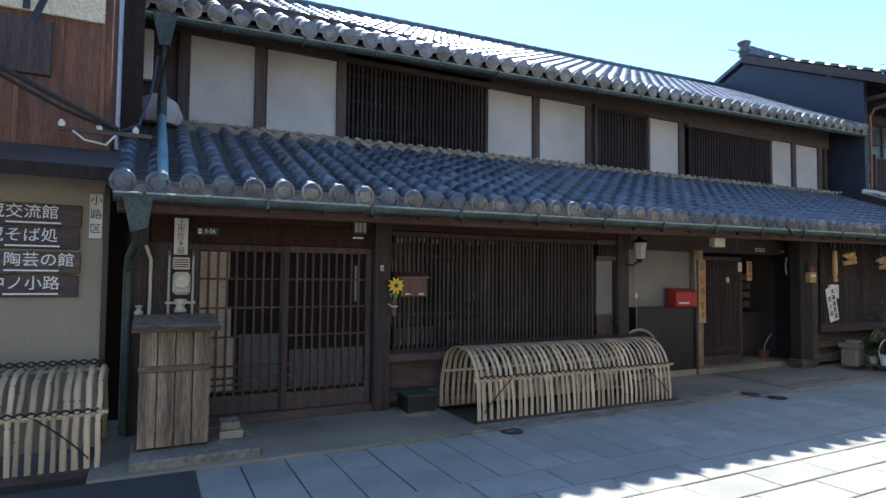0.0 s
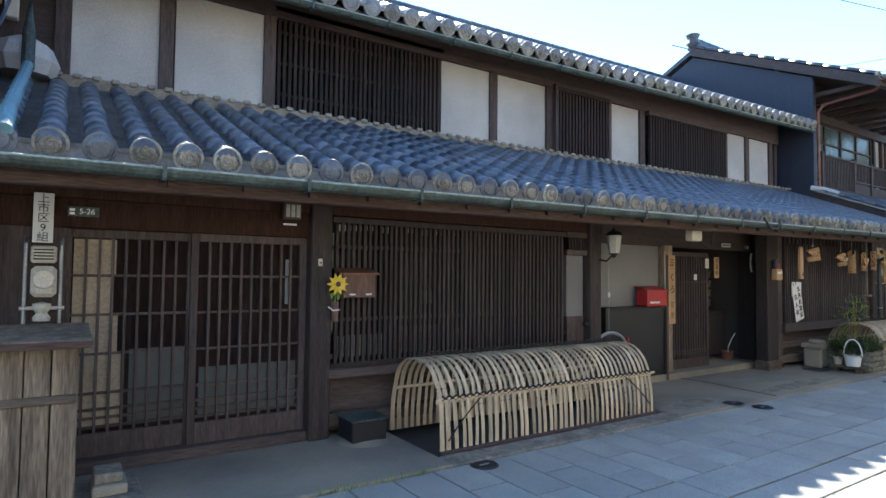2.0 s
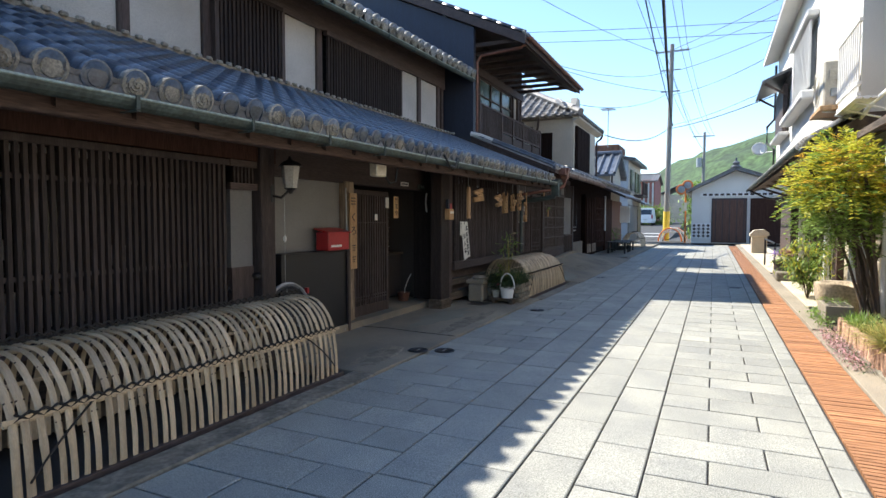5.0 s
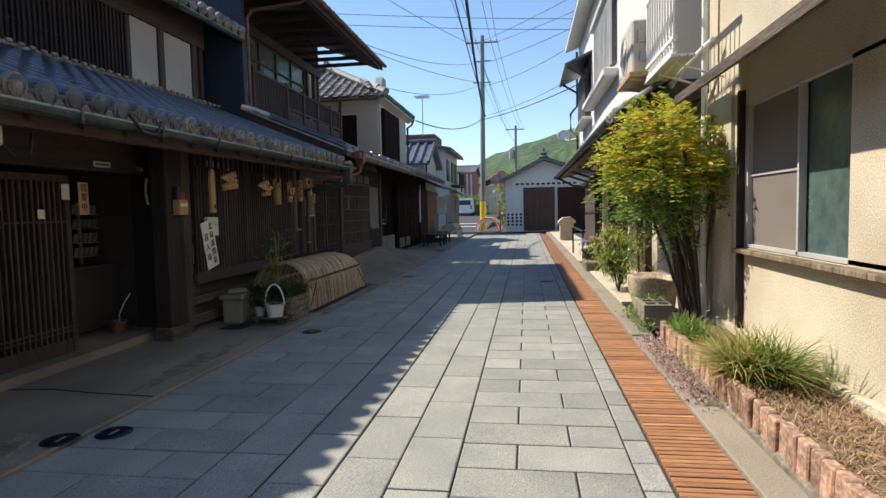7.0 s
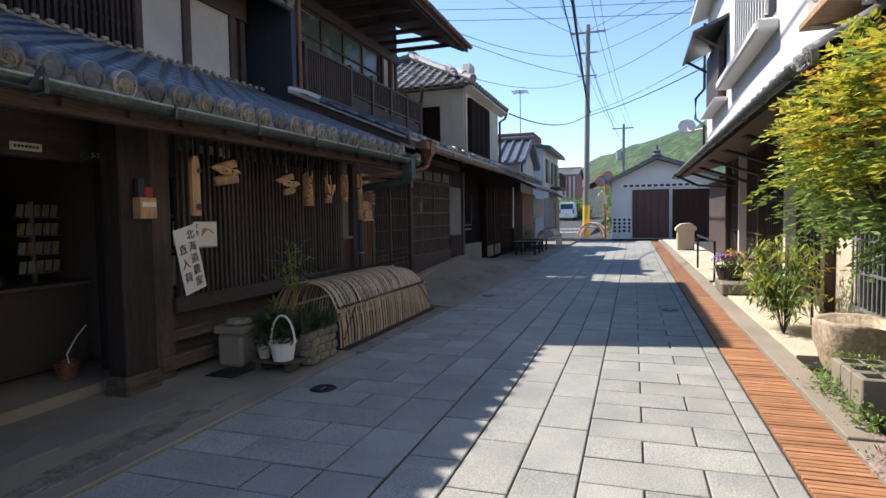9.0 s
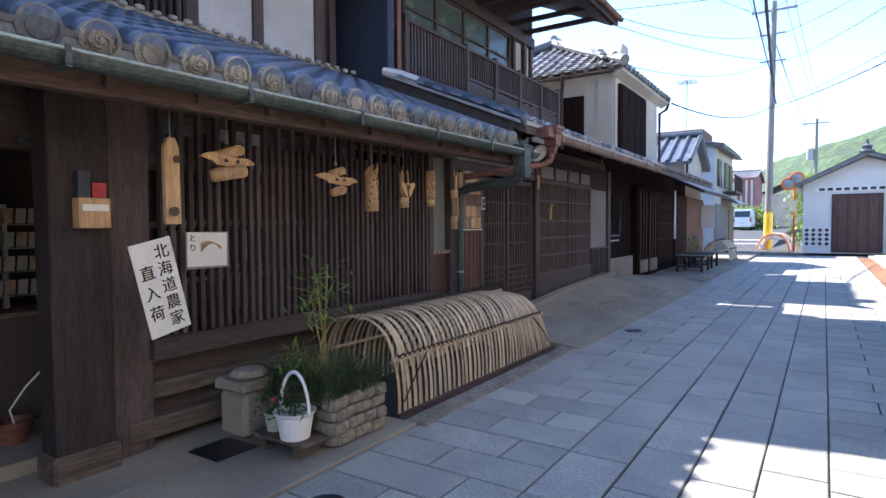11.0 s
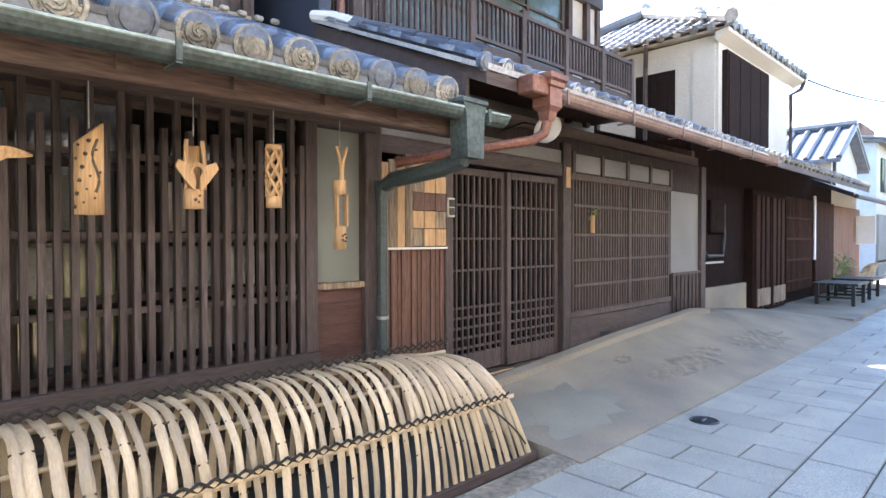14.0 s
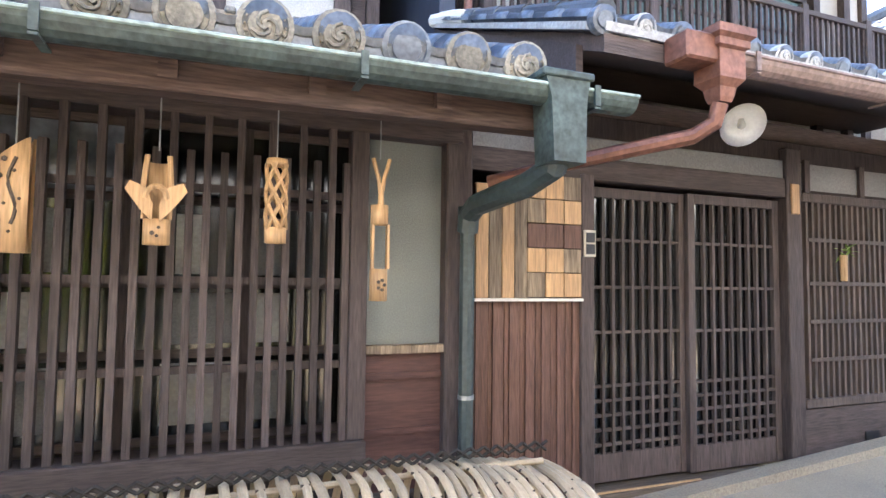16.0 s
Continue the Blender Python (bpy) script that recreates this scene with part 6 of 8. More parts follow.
        lathe(bm := B(), [(0.0, 0.0), (0.011, 0.0), (0.011, 0.006), (0, 0.006)], (x + dx, 5.392, z + 0.004), 10, "Y")
        part("hole", bm, "bark", t)
    part("knot", lathe(B(), [(0, 0), (0.012, 0.008), (0.008, 0.03), (0, 0.035)], (x, 5.44, z + 0.11), 8), "steel", t)
    part("string", rod(B(), (x, 5.44, z + 0.13), (x, 5.44, 2.10), 0.0028, n=5), "steel", t)


bird(9.99, 1.735, 0.19, ((-0.06, 0.06, 0.03), (0.05, -0.06, 0.075), 0.034), ((-0.08, 0.06, -0.085), (0.06, -0.07, -0.05), 0.042))
bird(10.93, 1.68, 0.22, ((-0.03, 0.05, 0.045), (0.03, -0.04, 0.075), 0.030), ((0.0, 0.05, -0.09), (0.005, -0.05, -0.07), 0.034))


def open_tube(bm, x, z0, z1, r, a0=0, a1=360, n=24, slope=0.0, wall=0.008):
    """A length of bamboo culm, open between the angles."""
    ring = []
    for k in range(n + 1):
        a = radians(a0 + (a1 - a0) * k / n)
        c, q = math.cos(a), math.sin(a)
        top = z1 + slope * c
        ring.append([bm.verts.new((x + rr * c, 5.45 + rr * q, zz)) for rr, zz in ((r, z0), (r, top), (r - wall, top), (r - wall, z0))])
    for p, q in zip(ring, ring[1:]):
        for k in range(4):
            bm.faces.new((p[k], q[k], q[(k + 1) % 4], p[(k + 1) % 4]))
    bmesh.ops.recalc_face_normals(bm, faces=bm.faces[:])
    return bm


t = hung("bamboo_carving", 11.35, 1.46, "slanted bamboo tube bored with many round holes")
part("tube", open_tube(B(), 11.35, 1.46, 1.80, 0.056, 20, 330, slope=0.05), "wood_pale", t, smooth=True)
for i in range(16):
    a = radians(195 + 110 * ((i * 0.37) % 1))
    c = Vector((11.35 + 0.057 * math.cos(a), 5.45 + 0.057 * math.sin(a), 1.49 + 0.29 * i / 16))
    bm = B()
    bmesh.ops.create_icosphere(bm, subdivisions=1, radius=0.006 + 0.004 * (i % 3 == 0), matrix=Matrix.Translation(c))
    part("hole", bm, "bark", t)
part("slit", tube(B(), [(11.36 + 0.012 * math.sin(k * 0.7), 5.393, 1.55 + 0.022 * k) for k in range(11)], 0.006, 5), "bark", t)
string(t, 11.35, 1.82)
t = hung("bamboo_carving", 11.78, 1.5, "bamboo tube carved like a tulip with two leaves")
part("cup", open_tube(B(), 11.78, 1.50, 1.59, 0.045), "wood_pale", t, smooth=True)
part("back", open_tube(B(), 11.78, 1.59, 1.80, 0.045, 30, 150), "wood_pale", t, smooth=True)
for sx in (-1, 1):
    part("petal", prism(B(), [(11.78 + sx * 0.012, 1.58), (11.78 + sx * 0.05, 1.62), (11.78 + sx * 0.10, 1.69), (11.78 + sx * 0.085, 1.72), (11.78 + sx * 0.035, 1.70), (11.78 + sx * 0.01, 1.64)], "y", 5.40, 5.412), "wood_pale", t)
    part("horn", tube(B(), [(11.78 + sx * 0.042, 5.43, 1.59), (11.78 + sx * 0.046, 5.43, 1.70), (11.78 + sx * 0.036, 5.44, 1.82)], 0.010, 6), "wood_pale", t)
part("arch", tube(B(), [(11.78 + 0.035 * math.cos(radians(a)), 5.405, 1.66 + 0.045 * math.sin(radians(a))) for a in range(0, 181, 20)], 0.010, 6), "wood_pale", t)
for h in ((11.77, 1.54, 0.008), (11.79, 1.56, 0.006), (11.785, 1.53, 0.006)):
    part("hole", bored(B(), (h,)), "bark", t)
string(t, 11.78, 1.84)
t = hung("bamboo_carving", 12.19, 1.52, "bamboo tube cut into an open woven pattern")
part("collar", open_tube(B(), 12.19, 1.52, 1.58, 0.040), "wood_pale", t, smooth=True)
part("collar", open_tube(B(), 12.19, 1.82, 1.845, 0.040), "wood_pale", t, smooth=True)
for hand in (-1, 1):
    for k in range(5):
        part("strand", tube(B(), [(12.19 + 0.038 * math.cos(a), 5.45 + 0.038 * math.sin(a), 1.575 + 0.25 * j / 12) for j, a in [(j, hand * (j / 12 * 3.4) + 2 * math.pi * k / 5) for j in range(13)]], 0.008, 5), "wood_pale", t)
string(t, 12.19, 1.845)
t = hung("bamboo_carving", 12.60, 1.30, "long bamboo carving with a forked top and a square opening")
part("foot", open_tube(B(), 12.60, 1.30, 1.43, 0.036), "wood_pale", t, smooth=True)
for sx in (-1, 1):
    part("side", box(B(), 12.60 + sx * 0.032 - 0.005, 12.60 + sx * 0.032 + 0.005, 5.42, 5.45, 1.43, 1.61), "wood_pale", t)
    part("fork", tube(B(), [(12.60, 5.43, 1.71), (12.60 + sx * 0.012, 5.43, 1.80), (12.60 + sx * 0.035, 5.43, 1.88)], 0.009, 6), "wood_pale", t)
part("neck", open_tube(B(), 12.60, 1.61, 1.69, 0.036), "wood_pale", t, smooth=True)
part("stem", rod(B(), (12.60, 5.43, 1.69), (12.60, 5.43, 1.78), 0.014, 0.010, 8), "wood_pale", t)
part("flower_cut", bored(B(), tuple((12.60 + 0.014 * math.cos(k * 1.256), 1.365 + 0.02 * math.sin(k * 1.256), 0.007) for k in range(5))), "bark", t)
string(t, 12.60, 1.88)


# ---- plants by the second guard ----
def blades(bm, at, n, h, spread, width, lean=1.0, seed=1):
    r = random.Random(seed)
    for i in range(n):
        a = r.uniform(0, 2 * math.pi)
        d, e = Vector((math.cos(a), math.sin(a), 0)), Vector((-math.sin(a), math.cos(a), 0))
        p = Vector(at) + Vector((r.uniform(-1, 1) * spread[0], r.uniform(-1, 1) * spread[1], 0))
        ln, out = h * r.uniform(0.6, 1.1), lean * r.uniform(0.2, 1.0)
        prev = None
        for k in range(4):
            f = k / 3
            c = p + d * out * ln * f * f + Vector((0, 0, ln * (f - 0.45 * out * f * f)))
            w = width * (1 - f * 0.92)
            row = (bm.verts.new(c - e * w), bm.verts.new(c + e * w))
            if prev:
                bm.faces.new((prev[0], prev[1], row[1], row[0]))
            prev = row
    return bm


def leaves(bm, centres, n, spread, size, seed=1, droop=0.2, wide=0.17):
    r = random.Random(seed)
    for c in centres:
        for i in range(n):
            p = Vector(c) + Vector((r.gauss(0, spread), r.gauss(0, spread), r.gauss(0, spread * 0.6)))
            d = Vector((r.uniform(-1, 1), r.uniform(-1, 1), r.uniform(-0.7, 0.5) - droop)).normalized()
            e = d.cross(Vector((r.uniform(-0.3, 0.3), r.uniform(-0.3, 0.3), 1))).normalized()
            ln = size * r.uniform(0.7, 1.3)
            q = [p, p + d * ln * 0.45 + e * ln * wide, p + d * ln, p + d * ln * 0.45 - e * ln * wide]
            bm.faces.new([bm.verts.new(v) for v in q])
    return bm


pl = thing("stone_planter", (10.44, 5.05, 0.02), "rough stone planter with dark grass and a young bamboo", "planter")
for course in range(4):
    zc = 0.06 + course * 0.076
    for side in range(4):
        n_side = 3 if side % 2 == 0 else 4
        for k in range(n_side):
            u = (k + (0.30 if course % 2 else 0.70)) / n_side
            long_ = 0.44 if side % 2 == 0 else 0.52
            if side == 0:
                px, py = 10.22 + long_ * u, 4.83
            elif side == 2:
                px, py = 10.22 + long_ * u, 5.29
            else:
                px, py = (10.25 if side == 3 else 10.63), 4.80 + long_ * u
            sm = mesh_of("stone", box(B(), -0.072 - rnd.uniform(0, 0.016), 0.074, -0.045, 0.045, -0.034 - rnd.uniform(0, 0.006), 0.035, 0.014), "stone")
            piece("stone", sm, pl, pose(px, py, zc, rnd.uniform(-5, 5), rnd.uniform(-4, 4), rnd.uniform(-7, 7) + (0 if side % 2 == 0 else 90)))
part("soil", box(B(), 10.26, 10.62, 4.85, 5.27, 0.03, 0.30), "earth", pl)
part("grass", blades(B(), (10.42, 5.06, 0.29), 1900, 0.33, (0.25, 0.27), 0.004, 1.5, 3), "leaf_dark", pl)
part("dry_grass", blades(B(), (10.40, 5.06, 0.29), 170, 0.30, (0.18, 0.22), 0.004, 1.3, 5), "leaf_dry", pl)
stems = []
for i in range(5):
    x, y = 10.43 + rnd.uniform(-0.03, 0.03), 5.07 + rnd.uniform(-0.03, 0.03)
    tx, ty, tz = x + rnd.uniform(-0.12, 0.09), y + rnd.uniform(-0.12, 0.10), 0.80 + 0.075 * i
    part("bamboo_stem", tube(B(), [(x, y, 0.28), ((2 * x + tx) / 3, (2 * y + ty) / 3, 0.55), (tx, ty, tz)], 0.004, 5), "leaf_dry", pl)
    stems += [(tx, ty, tz), (tx * 0.7 + x * 0.3, ty * 0.7 + y * 0.3, tz * 0.75 + 0.14)]
part("bamboo_leaves", leaves(B(), stems, 11, 0.065, 0.115, 11, -0.1, 0.085), "leaf", pl)
part("dry_stem_tuft", blades(B(), (10.42, 5.08, 0.28), 46, 0.34, (0.05, 0.05), 0.004, 0.35, 12), "straw", pl)
part("side_shoot", leaves(B(), [(10.20, 5.10, 0.56), (10.22, 5.14, 0.47), (10.25, 5.06, 0.42)], 18, 0.045, 0.09, 13, -0.3, 0.09), "leaf", pl)
rkp = thing("stone_block", (10.16, 5.48, 0.02), "square weathered stone block with a flat rock on top", "stone")
part("block", box(B(), 10.02, 10.30, 5.36, 5.62, 0.02, 0.31, 0.03), "mud_wall", rkp)
part("cap", box(B(), 10.0, 10.32, 5.34, 5.64, 0.31, 0.38, 0.015), "mud_wall", rkp)
part("rock", lathe(B(), [(0, 0), (0.10, 0.0), (0.125, 0.025), (0.10, 0.055), (0, 0.06)], (10.13, 5.46, 0.38), 9), "mud_wall", rkp)
bn = thing("plank_stand", (10.07, 5.02, 0.02), "low weathered plank stand for flower pots", "stand")
for x in (9.98, 10.075):
    part("board", box(B(), x, x + 0.09, 4.80, 5.25, 0.088, 0.112, 0.004), "wood_greyh", bn)
for y in (4.86, 5.14):
    part("leg", box(B(), 9.99, 10.16, y, y + 0.05, 0.02, 0.088, 0.004), "wood_greyh", bn)
bu = thing("white_basket_pot", (10.06, 4.96, 0.112), "white bucket-shaped flower pot with a hoop handle", "plant pot")
part("pot", lathe(B(), [(0, 0), (0.085, 0), (0.108, 0.135), (0.122, 0.15), (0.126, 0.16), (0.114, 0.158), (0.10, 0.13), (0.075, 0.02)], (10.06, 4.96, 0.112), 24), "white", bu)
part("handle", tube(B(), [(10.06, 4.96 + 0.118 * math.cos(radians(a)), 0.26 + 0.235 * math.sin(radians(a))) for a in range(0, 181, 12)], 0.010, 6), "white", bu)
part("plant", leaves(B(), [(10.06, 4.98, 0.33), (10.08, 5.02, 0.37), (10.04, 4.93, 0.30), (10.05, 5.04, 0.30)], 44, 0.05, 0.05, 4), "leaf_dark", bu)
bu = thing("small_pot", (10.08, 5.16, 0.112), "small grey flower pot with a green plant", "plant pot")
part("pot", lathe(B(), [(0, 0), (0.045, 0), (0.058, 0.09), (0.064, 0.095), (0.064, 0.11), (0.053, 0.11), (0.04, 0.02)], (10.08, 5.16, 0.112), 16), "ivory", bu)
part("foliage", leaves(B(), [(10.08, 5.16, 0.27), (10.10, 5.20, 0.30), (10.06, 5.13, 0.33)], 46, 0.055, 0.05, 9), "leaf_dark", bu)
part("blossom", lathe(B(), [(0, 0), (0.02, 0.004), (0.014, 0.02), (0, 0.022)], (10.02, 5.10, 0.31), 8), "red", bu)

# drain covers
for x, y in ((3.07, 4.58), (6.73, 4.51), (6.55, 4.72), (9.72, 4.38), (15.1, 4.38), (14.2, 1.62)):
    dc = thing("manhole_cover", (x, y, 0.0), "small round dark iron drain cover in the paving", "manhole cover", "drain covers")
    part("lid", lathe(B(), [(0, 0.004), (0.085, 0.004), (0.09, 0.0), (0.10, 0.006), (0.108, 0.0)], (x, y, 0.002 if y < 4.66 else 0.022), 18), "black", dc)
    part("slot", box(B(), x - 0.04, x + 0.04, y - 0.008, y + 0.008, 0.006 if y < 4.66 else 0.026, 0.009 if y < 4.66 else 0.029), "steel", dc)
hatch = thing("floor_hatch", (9.85, 5.35, 0.02), "dark square iron hatch in the concrete", "hatch")
part("plate", box(B(), 9.72, 10.0, 5.22, 5.5, 0.02, 0.027, 0.002), "black", hatch)

# ---- west neighbour ----
sb = thing("sign_boards", (-0.6, 5.55, 1.5), "four dark weathered wooden boards with white painted characters", "sign")
for i, (txt, z, m_) in enumerate((("酒蔵交流館", 1.83, "wood_dark_h"), ("酒蔵そば処", 1.65, "wood_dark_h"), ("本邸・陶芸の館", 1.46, "wood_greyh"), ("中ノ小路", 1.28, "wood_dark_h"))):
    bd = part("board", box(B(), -1.4, -0.36 - 0.01 * (i % 2), 5.565, 5.60, z - 0.085, z + 0.085, 0.006), m_, sb)
    words("lettering", txt, 0.115, upright(-0.80 if i < 3 else -0.72, 5.563, z + 0.015), "white", sb)
    part("caption_bar", box(B(), -0.85, -0.5, 5.561, 5.565, z - 0.068, z - 0.056), "white", sb)
sg = thing("district_sign", (-0.26, 5.58, 1.85), "narrow white board with three black characters", "sign")
part("board", box(B(), -0.31, -0.22, 5.575, 5.595, 1.66, 2.02, 0.003), "paper", sg)
for i, ch in enumerate("小路区"):
    words("character", ch, 0.085, upright(-0.265, 5.573, 1.965 - i * 0.115), "black", sg)
bb_ = thing("wall_board", (-0.7, 5.68, 3.6), "cream sign board with thick dark strokes", "sign")
part("board", box(B(), -1.6, -0.26, 5.66, 5.70, 3.45, 3.9, 0.004), "cream", bb_)
part("stroke", box(B(), -0.82, -0.77, 5.652, 5.66, 3.46, 3.89), "black", bb_)
part("stroke", obox(B(), pose(-0.66, 5.656, 3.62, 0, 20), 0.05, 0.008, 0.5), "black", bb_)
for i in range(9):
    part("batten", box(B(), -2.6 + i * 0.29, -2.57 + i * 0.29, 5.685, 5.70, 2.42, 5.3), "brown_board", house_l)
part("wall_window", box(B(), -1.5, -0.62, 5.66, 5.70, 2.95, 3.4, 0.006), "wood_dark", house_l)
part("roof_edge", box(B(), -8, -0.12, 5.18, 5.2, 2.08, 2.18), "wood_black", house_l)
part("corner_trim", box(B(), -0.21, -0.17, 5.58, 5.62, 0, 2.1), "black", house_l)
part("pipe", tube(B(), [(-0.14, 5.62, 2.4), (-0.14, 5.62, 5.2)], 0.018, 8), "steel", house_l)
wr = thing("cable_bundle", (-0.2, 5.3, 2.5), "twisted dark cables tied to a small bracket on the wall", "cable")
part("cable", tube(B(), [(-2.4, 5.0, 3.6), (-1.2, 5.15, 3.0), (-0.5, 5.3, 2.68), (-0.12, 5.4, 2.52)], 0.02, 6), "wire", wr)
part("cable", tube(B(), [(-2.4, 5.02, 3.54), (-1.2, 5.17, 2.95), (-0.5, 5.32, 2.62), (-0.10, 5.42, 2.49)], 0.014, 6), "wire", wr)
part("cable", tube(B(), [(-0.12, 5.4, 2.5), (0.02, 5.5, 2.6), (0.10, 5.9, 3.0), (0.14, 6.4, 3.5)], 0.012, 6), "blue_wall", wr)
part("cable", tube(B(), [(-0.12, 5.4, 2.5), (-0.2, 5.35, 2.38), (-0.34, 5.33, 2.40), (-0.42, 5.32, 2.46)], 0.008, 6), "paper", wr)
part("cable", tube(B(), [(-0.12, 5.4, 2.5), (-0.1, 5.38, 2.3), (-0.08, 5.3, 2.1), (0.0, 5.2, 1.98), (0.12, 5.25, 1.94)], 0.011, 6), "wire", wr)
part("bracket", box(B(), -0.52, 0.12, 5.38, 5.41, 2.47, 2.50), "wood_greyh", wr)
for x in (-0.5, -0.25, 0.0):
    part("insulator", lathe(B(), [(0, 0), (0.02, 0), (0.025, 0.03), (0.012, 0.05), (0, 0.06)], (x, 5.395, 2.50), 10), "paper", wr)
rb_ = thing("roof_ridge_end", (0.25, 7.2, 3.1), "pale mortar lump at the end of the tiled eave", "mortar")
part("lump", lathe(B(), [(0, 0), (0.22, 0.0), (0.26, 0.12), (0.20, 0.26), (0.08, 0.33), (0, 0.34)], (0.16, 7.25, 3.02), 9), "plaster", rb_)
dp = thing("downpipe", (0.2, 6.8, 3.2), "green copper downpipe from the upper gutter", "downpipe")
part("hopper", prism(B(), [(0.08, 4.13), (0.32, 4.13), (0.25, 3.78), (0.15, 3.78)], "y", 6.84, 6.98), "copper", dp)
part("pipe", tube(B(), [(0.20, 6.91, 3.82), (0.20, 6.95, 3.3), (0.20, 6.9, 3.0)], 0.046, 10), "copper", dp)
part("roof_pipe", tube(B(), [(0.20, 6.93, 3.05), (0.20, 6.85, 2.99), (0.20, 5.2, 2.26), (0.20, 5.0, 2.11)], 0.04, 10), "pipe_blue", dp, "pale blue lower pipe")
dp = thing("downpipe", (0.05, 5.05, 1.0), "green copper hopper and downpipe at the house corner", "downpipe")
part("hopper", prism(B(), [(-0.06, 1.95), (0.14, 1.95), (0.11, 1.72), (0.0, 1.68)], "y", 4.93, 5.05), "copper", dp)
part("pipe", tube(B(), [(0.05, 4.99, 1.72), (0.04, 5.1, 1.62), (-0.02, 5.6, 1.52), (-0.03, 5.70, 1.4), (-0.03, 5.70, 0.05)], 0.034, 10), "copper", dp)
cb = thing("wall_box", (0.06, 7.3, 3.9), "slim white box with a cable on the gable", "electric box")
part("case", box(B(), 0.0, 0.10, 7.36, 7.46, 3.55, 4.12, 0.01), "paper", cb)
part("meter", box(B(), -0.12, -0.02, 7.34, 7.44, 3.66, 3.86, 0.015), "ivory", cb)
# near-black sheet added in the gap stands in for the alley's darkness
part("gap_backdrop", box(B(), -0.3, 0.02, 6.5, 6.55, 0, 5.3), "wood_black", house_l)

# ---- house B details ----
for i in range(7):
    part("batten", box(B(), 13.24 + i * 0.098, 13.255 + i * 0.098, 5.888, 5.90, 0.05, 1.28), "wood_red", house_b)
patch = thing("patchwork_panel", (13.55, 5.88, 1.3), "panel of pale and brown wood offcuts", "panel")
for i, (w_, m_) in enumerate((("a", "wood_pale"), ("b", "wood_grey"), ("c", "wood_pale"), ("d", "wood_grey"))):
    part("board", box(B(), 13.23 + i * 0.075, 13.302 + i * 0.075, 5.872 - 0.002 * i, 5.90, 1.30, 1.90 + 0.025 * i, 0.002), m_, patch)
for r_ in range(5):
    for c_ in range(3):
        m_ = "wood_red" if r_ in (1, 2) and c_ < 3 and r_ == 2 else ("wood_pale" if (r_ + c_) % 3 else "wood_grey")
        part("offcut", box(B(), 13.535 + c_ * 0.115, 13.646 + c_ * 0.115, 5.876 - 0.002 * ((r_ + c_) % 3), 5.90, 1.305 + r_ * 0.134, 1.435 + r_ * 0.134, 0.002), m_, patch)
part("cap_strip", box(B(), 13.22, 13.88, 5.86, 5.90, 1.283, 1.298), "paper", patch)
ic = thing("intercom", (13.93, 5.87, 1.6), "small dark door intercom with a pale frame", "intercom")
part("frame", box(B(), 13.89, 13.965, 5.862, 5.879, 1.53, 1.68, 0.003), "ivory", ic)
part("face", box(B(), 13.90, 13.955, 5.856, 5.862, 1.545, 1.60), "black", ic)
part("speaker", box(B(), 13.90, 13.955, 5.856, 5.862, 1.61, 1.665), "black", ic)
dp = thing("downpipe", (13.12, 5.7, 1.0), "green copper downpipe with a square hopper and long bend", "downpipe")
part("hopper", prism(B(), [(13.06, 2.13), (13.25, 2.13), (13.235, 2.05), (13.23, 1.82), (13.095, 1.82), (13.085, 2.05)], "y", 4.915, 5.05), "copper", dp)
part("hopper_rim", box(B(), 13.045, 13.265, 4.905, 5.06, 2.125, 2.155, 0.006), "copper", dp)
part("bend", tube(B(), [(13.16, 4.985, 1.90), (13.16, 5.02, 1.82), (13.15, 5.2, 1.78), (13.10, 5.58, 1.74), (13.10, 5.67, 1.70), (13.10, 5.69, 1.62)], 0.052, 10), "pipe_dark", dp)
part("pipe", tube(B(), [(13.10, 5.69, 1.72), (13.10, 5.69, 0.05)], 0.036, 10), "pipe_dark", dp)
part("collar", tube(B(), [(13.10, 5.69, 1.74), (13.10, 5.69, 1.62)], 0.048, 10), "pipe_dark", dp)
part("strap", tube(B(), [(13.10, 5.69, 0.85), (13.10, 5.69, 0.83)], 0.041, 10), "steel", dp)
dp = thing("copper_hopper", (13.95, 4.98, 2.2), "red-brown copper rain hopper with a slanting pipe", "downpipe")
bm = lathe(B(), [(0.045, -0.18), (0.055, -0.16), (0.065, -0.12), (0.10, -0.09), (0.10, 0.03), (0.12, 0.04), (0.12, 0.07), (0.145, 0.085), (0.145, 0.12), (0.11, 0.12)], (0, 0, 0), 4)
bmesh.ops.transform(bm, verts=bm.verts[:], matrix=Matrix.Translation((13.95, 4.98, 2.33)) @ Matrix.Rotation(radians(45), 4, "Z") @ Matrix.Diagonal((1.0, 1.0, 1, 1)))
part("hopper", bm, "copper_red", dp)
part("gutter_end", box(B(), 13.72, 13.9, 4.92, 5.06, 2.30, 2.42, 0.01), "copper_red", dp)
part("pipe", tube(B(), [(13.95, 4.98, 2.15), (13.94, 5.0, 2.07), (13.88, 5.06, 2.02), (13.5, 5.4, 1.94), (13.22, 5.70, 1.87)], 0.035, 10), "copper_red", dp)
lp = thing("lamp_shade", (14.6, 5.4, 2.2), "white enamel saucer lamp shade under the eave, unlit", "lamp")
bm = lathe(B(), [(0.0, 0.06), (0.028, 0.055), (0.05, 0.03), (0.118, 0.0), (0.122, -0.004), (0.05, 0.022), (0.0, 0.03)], (0, 0, 0), 24)
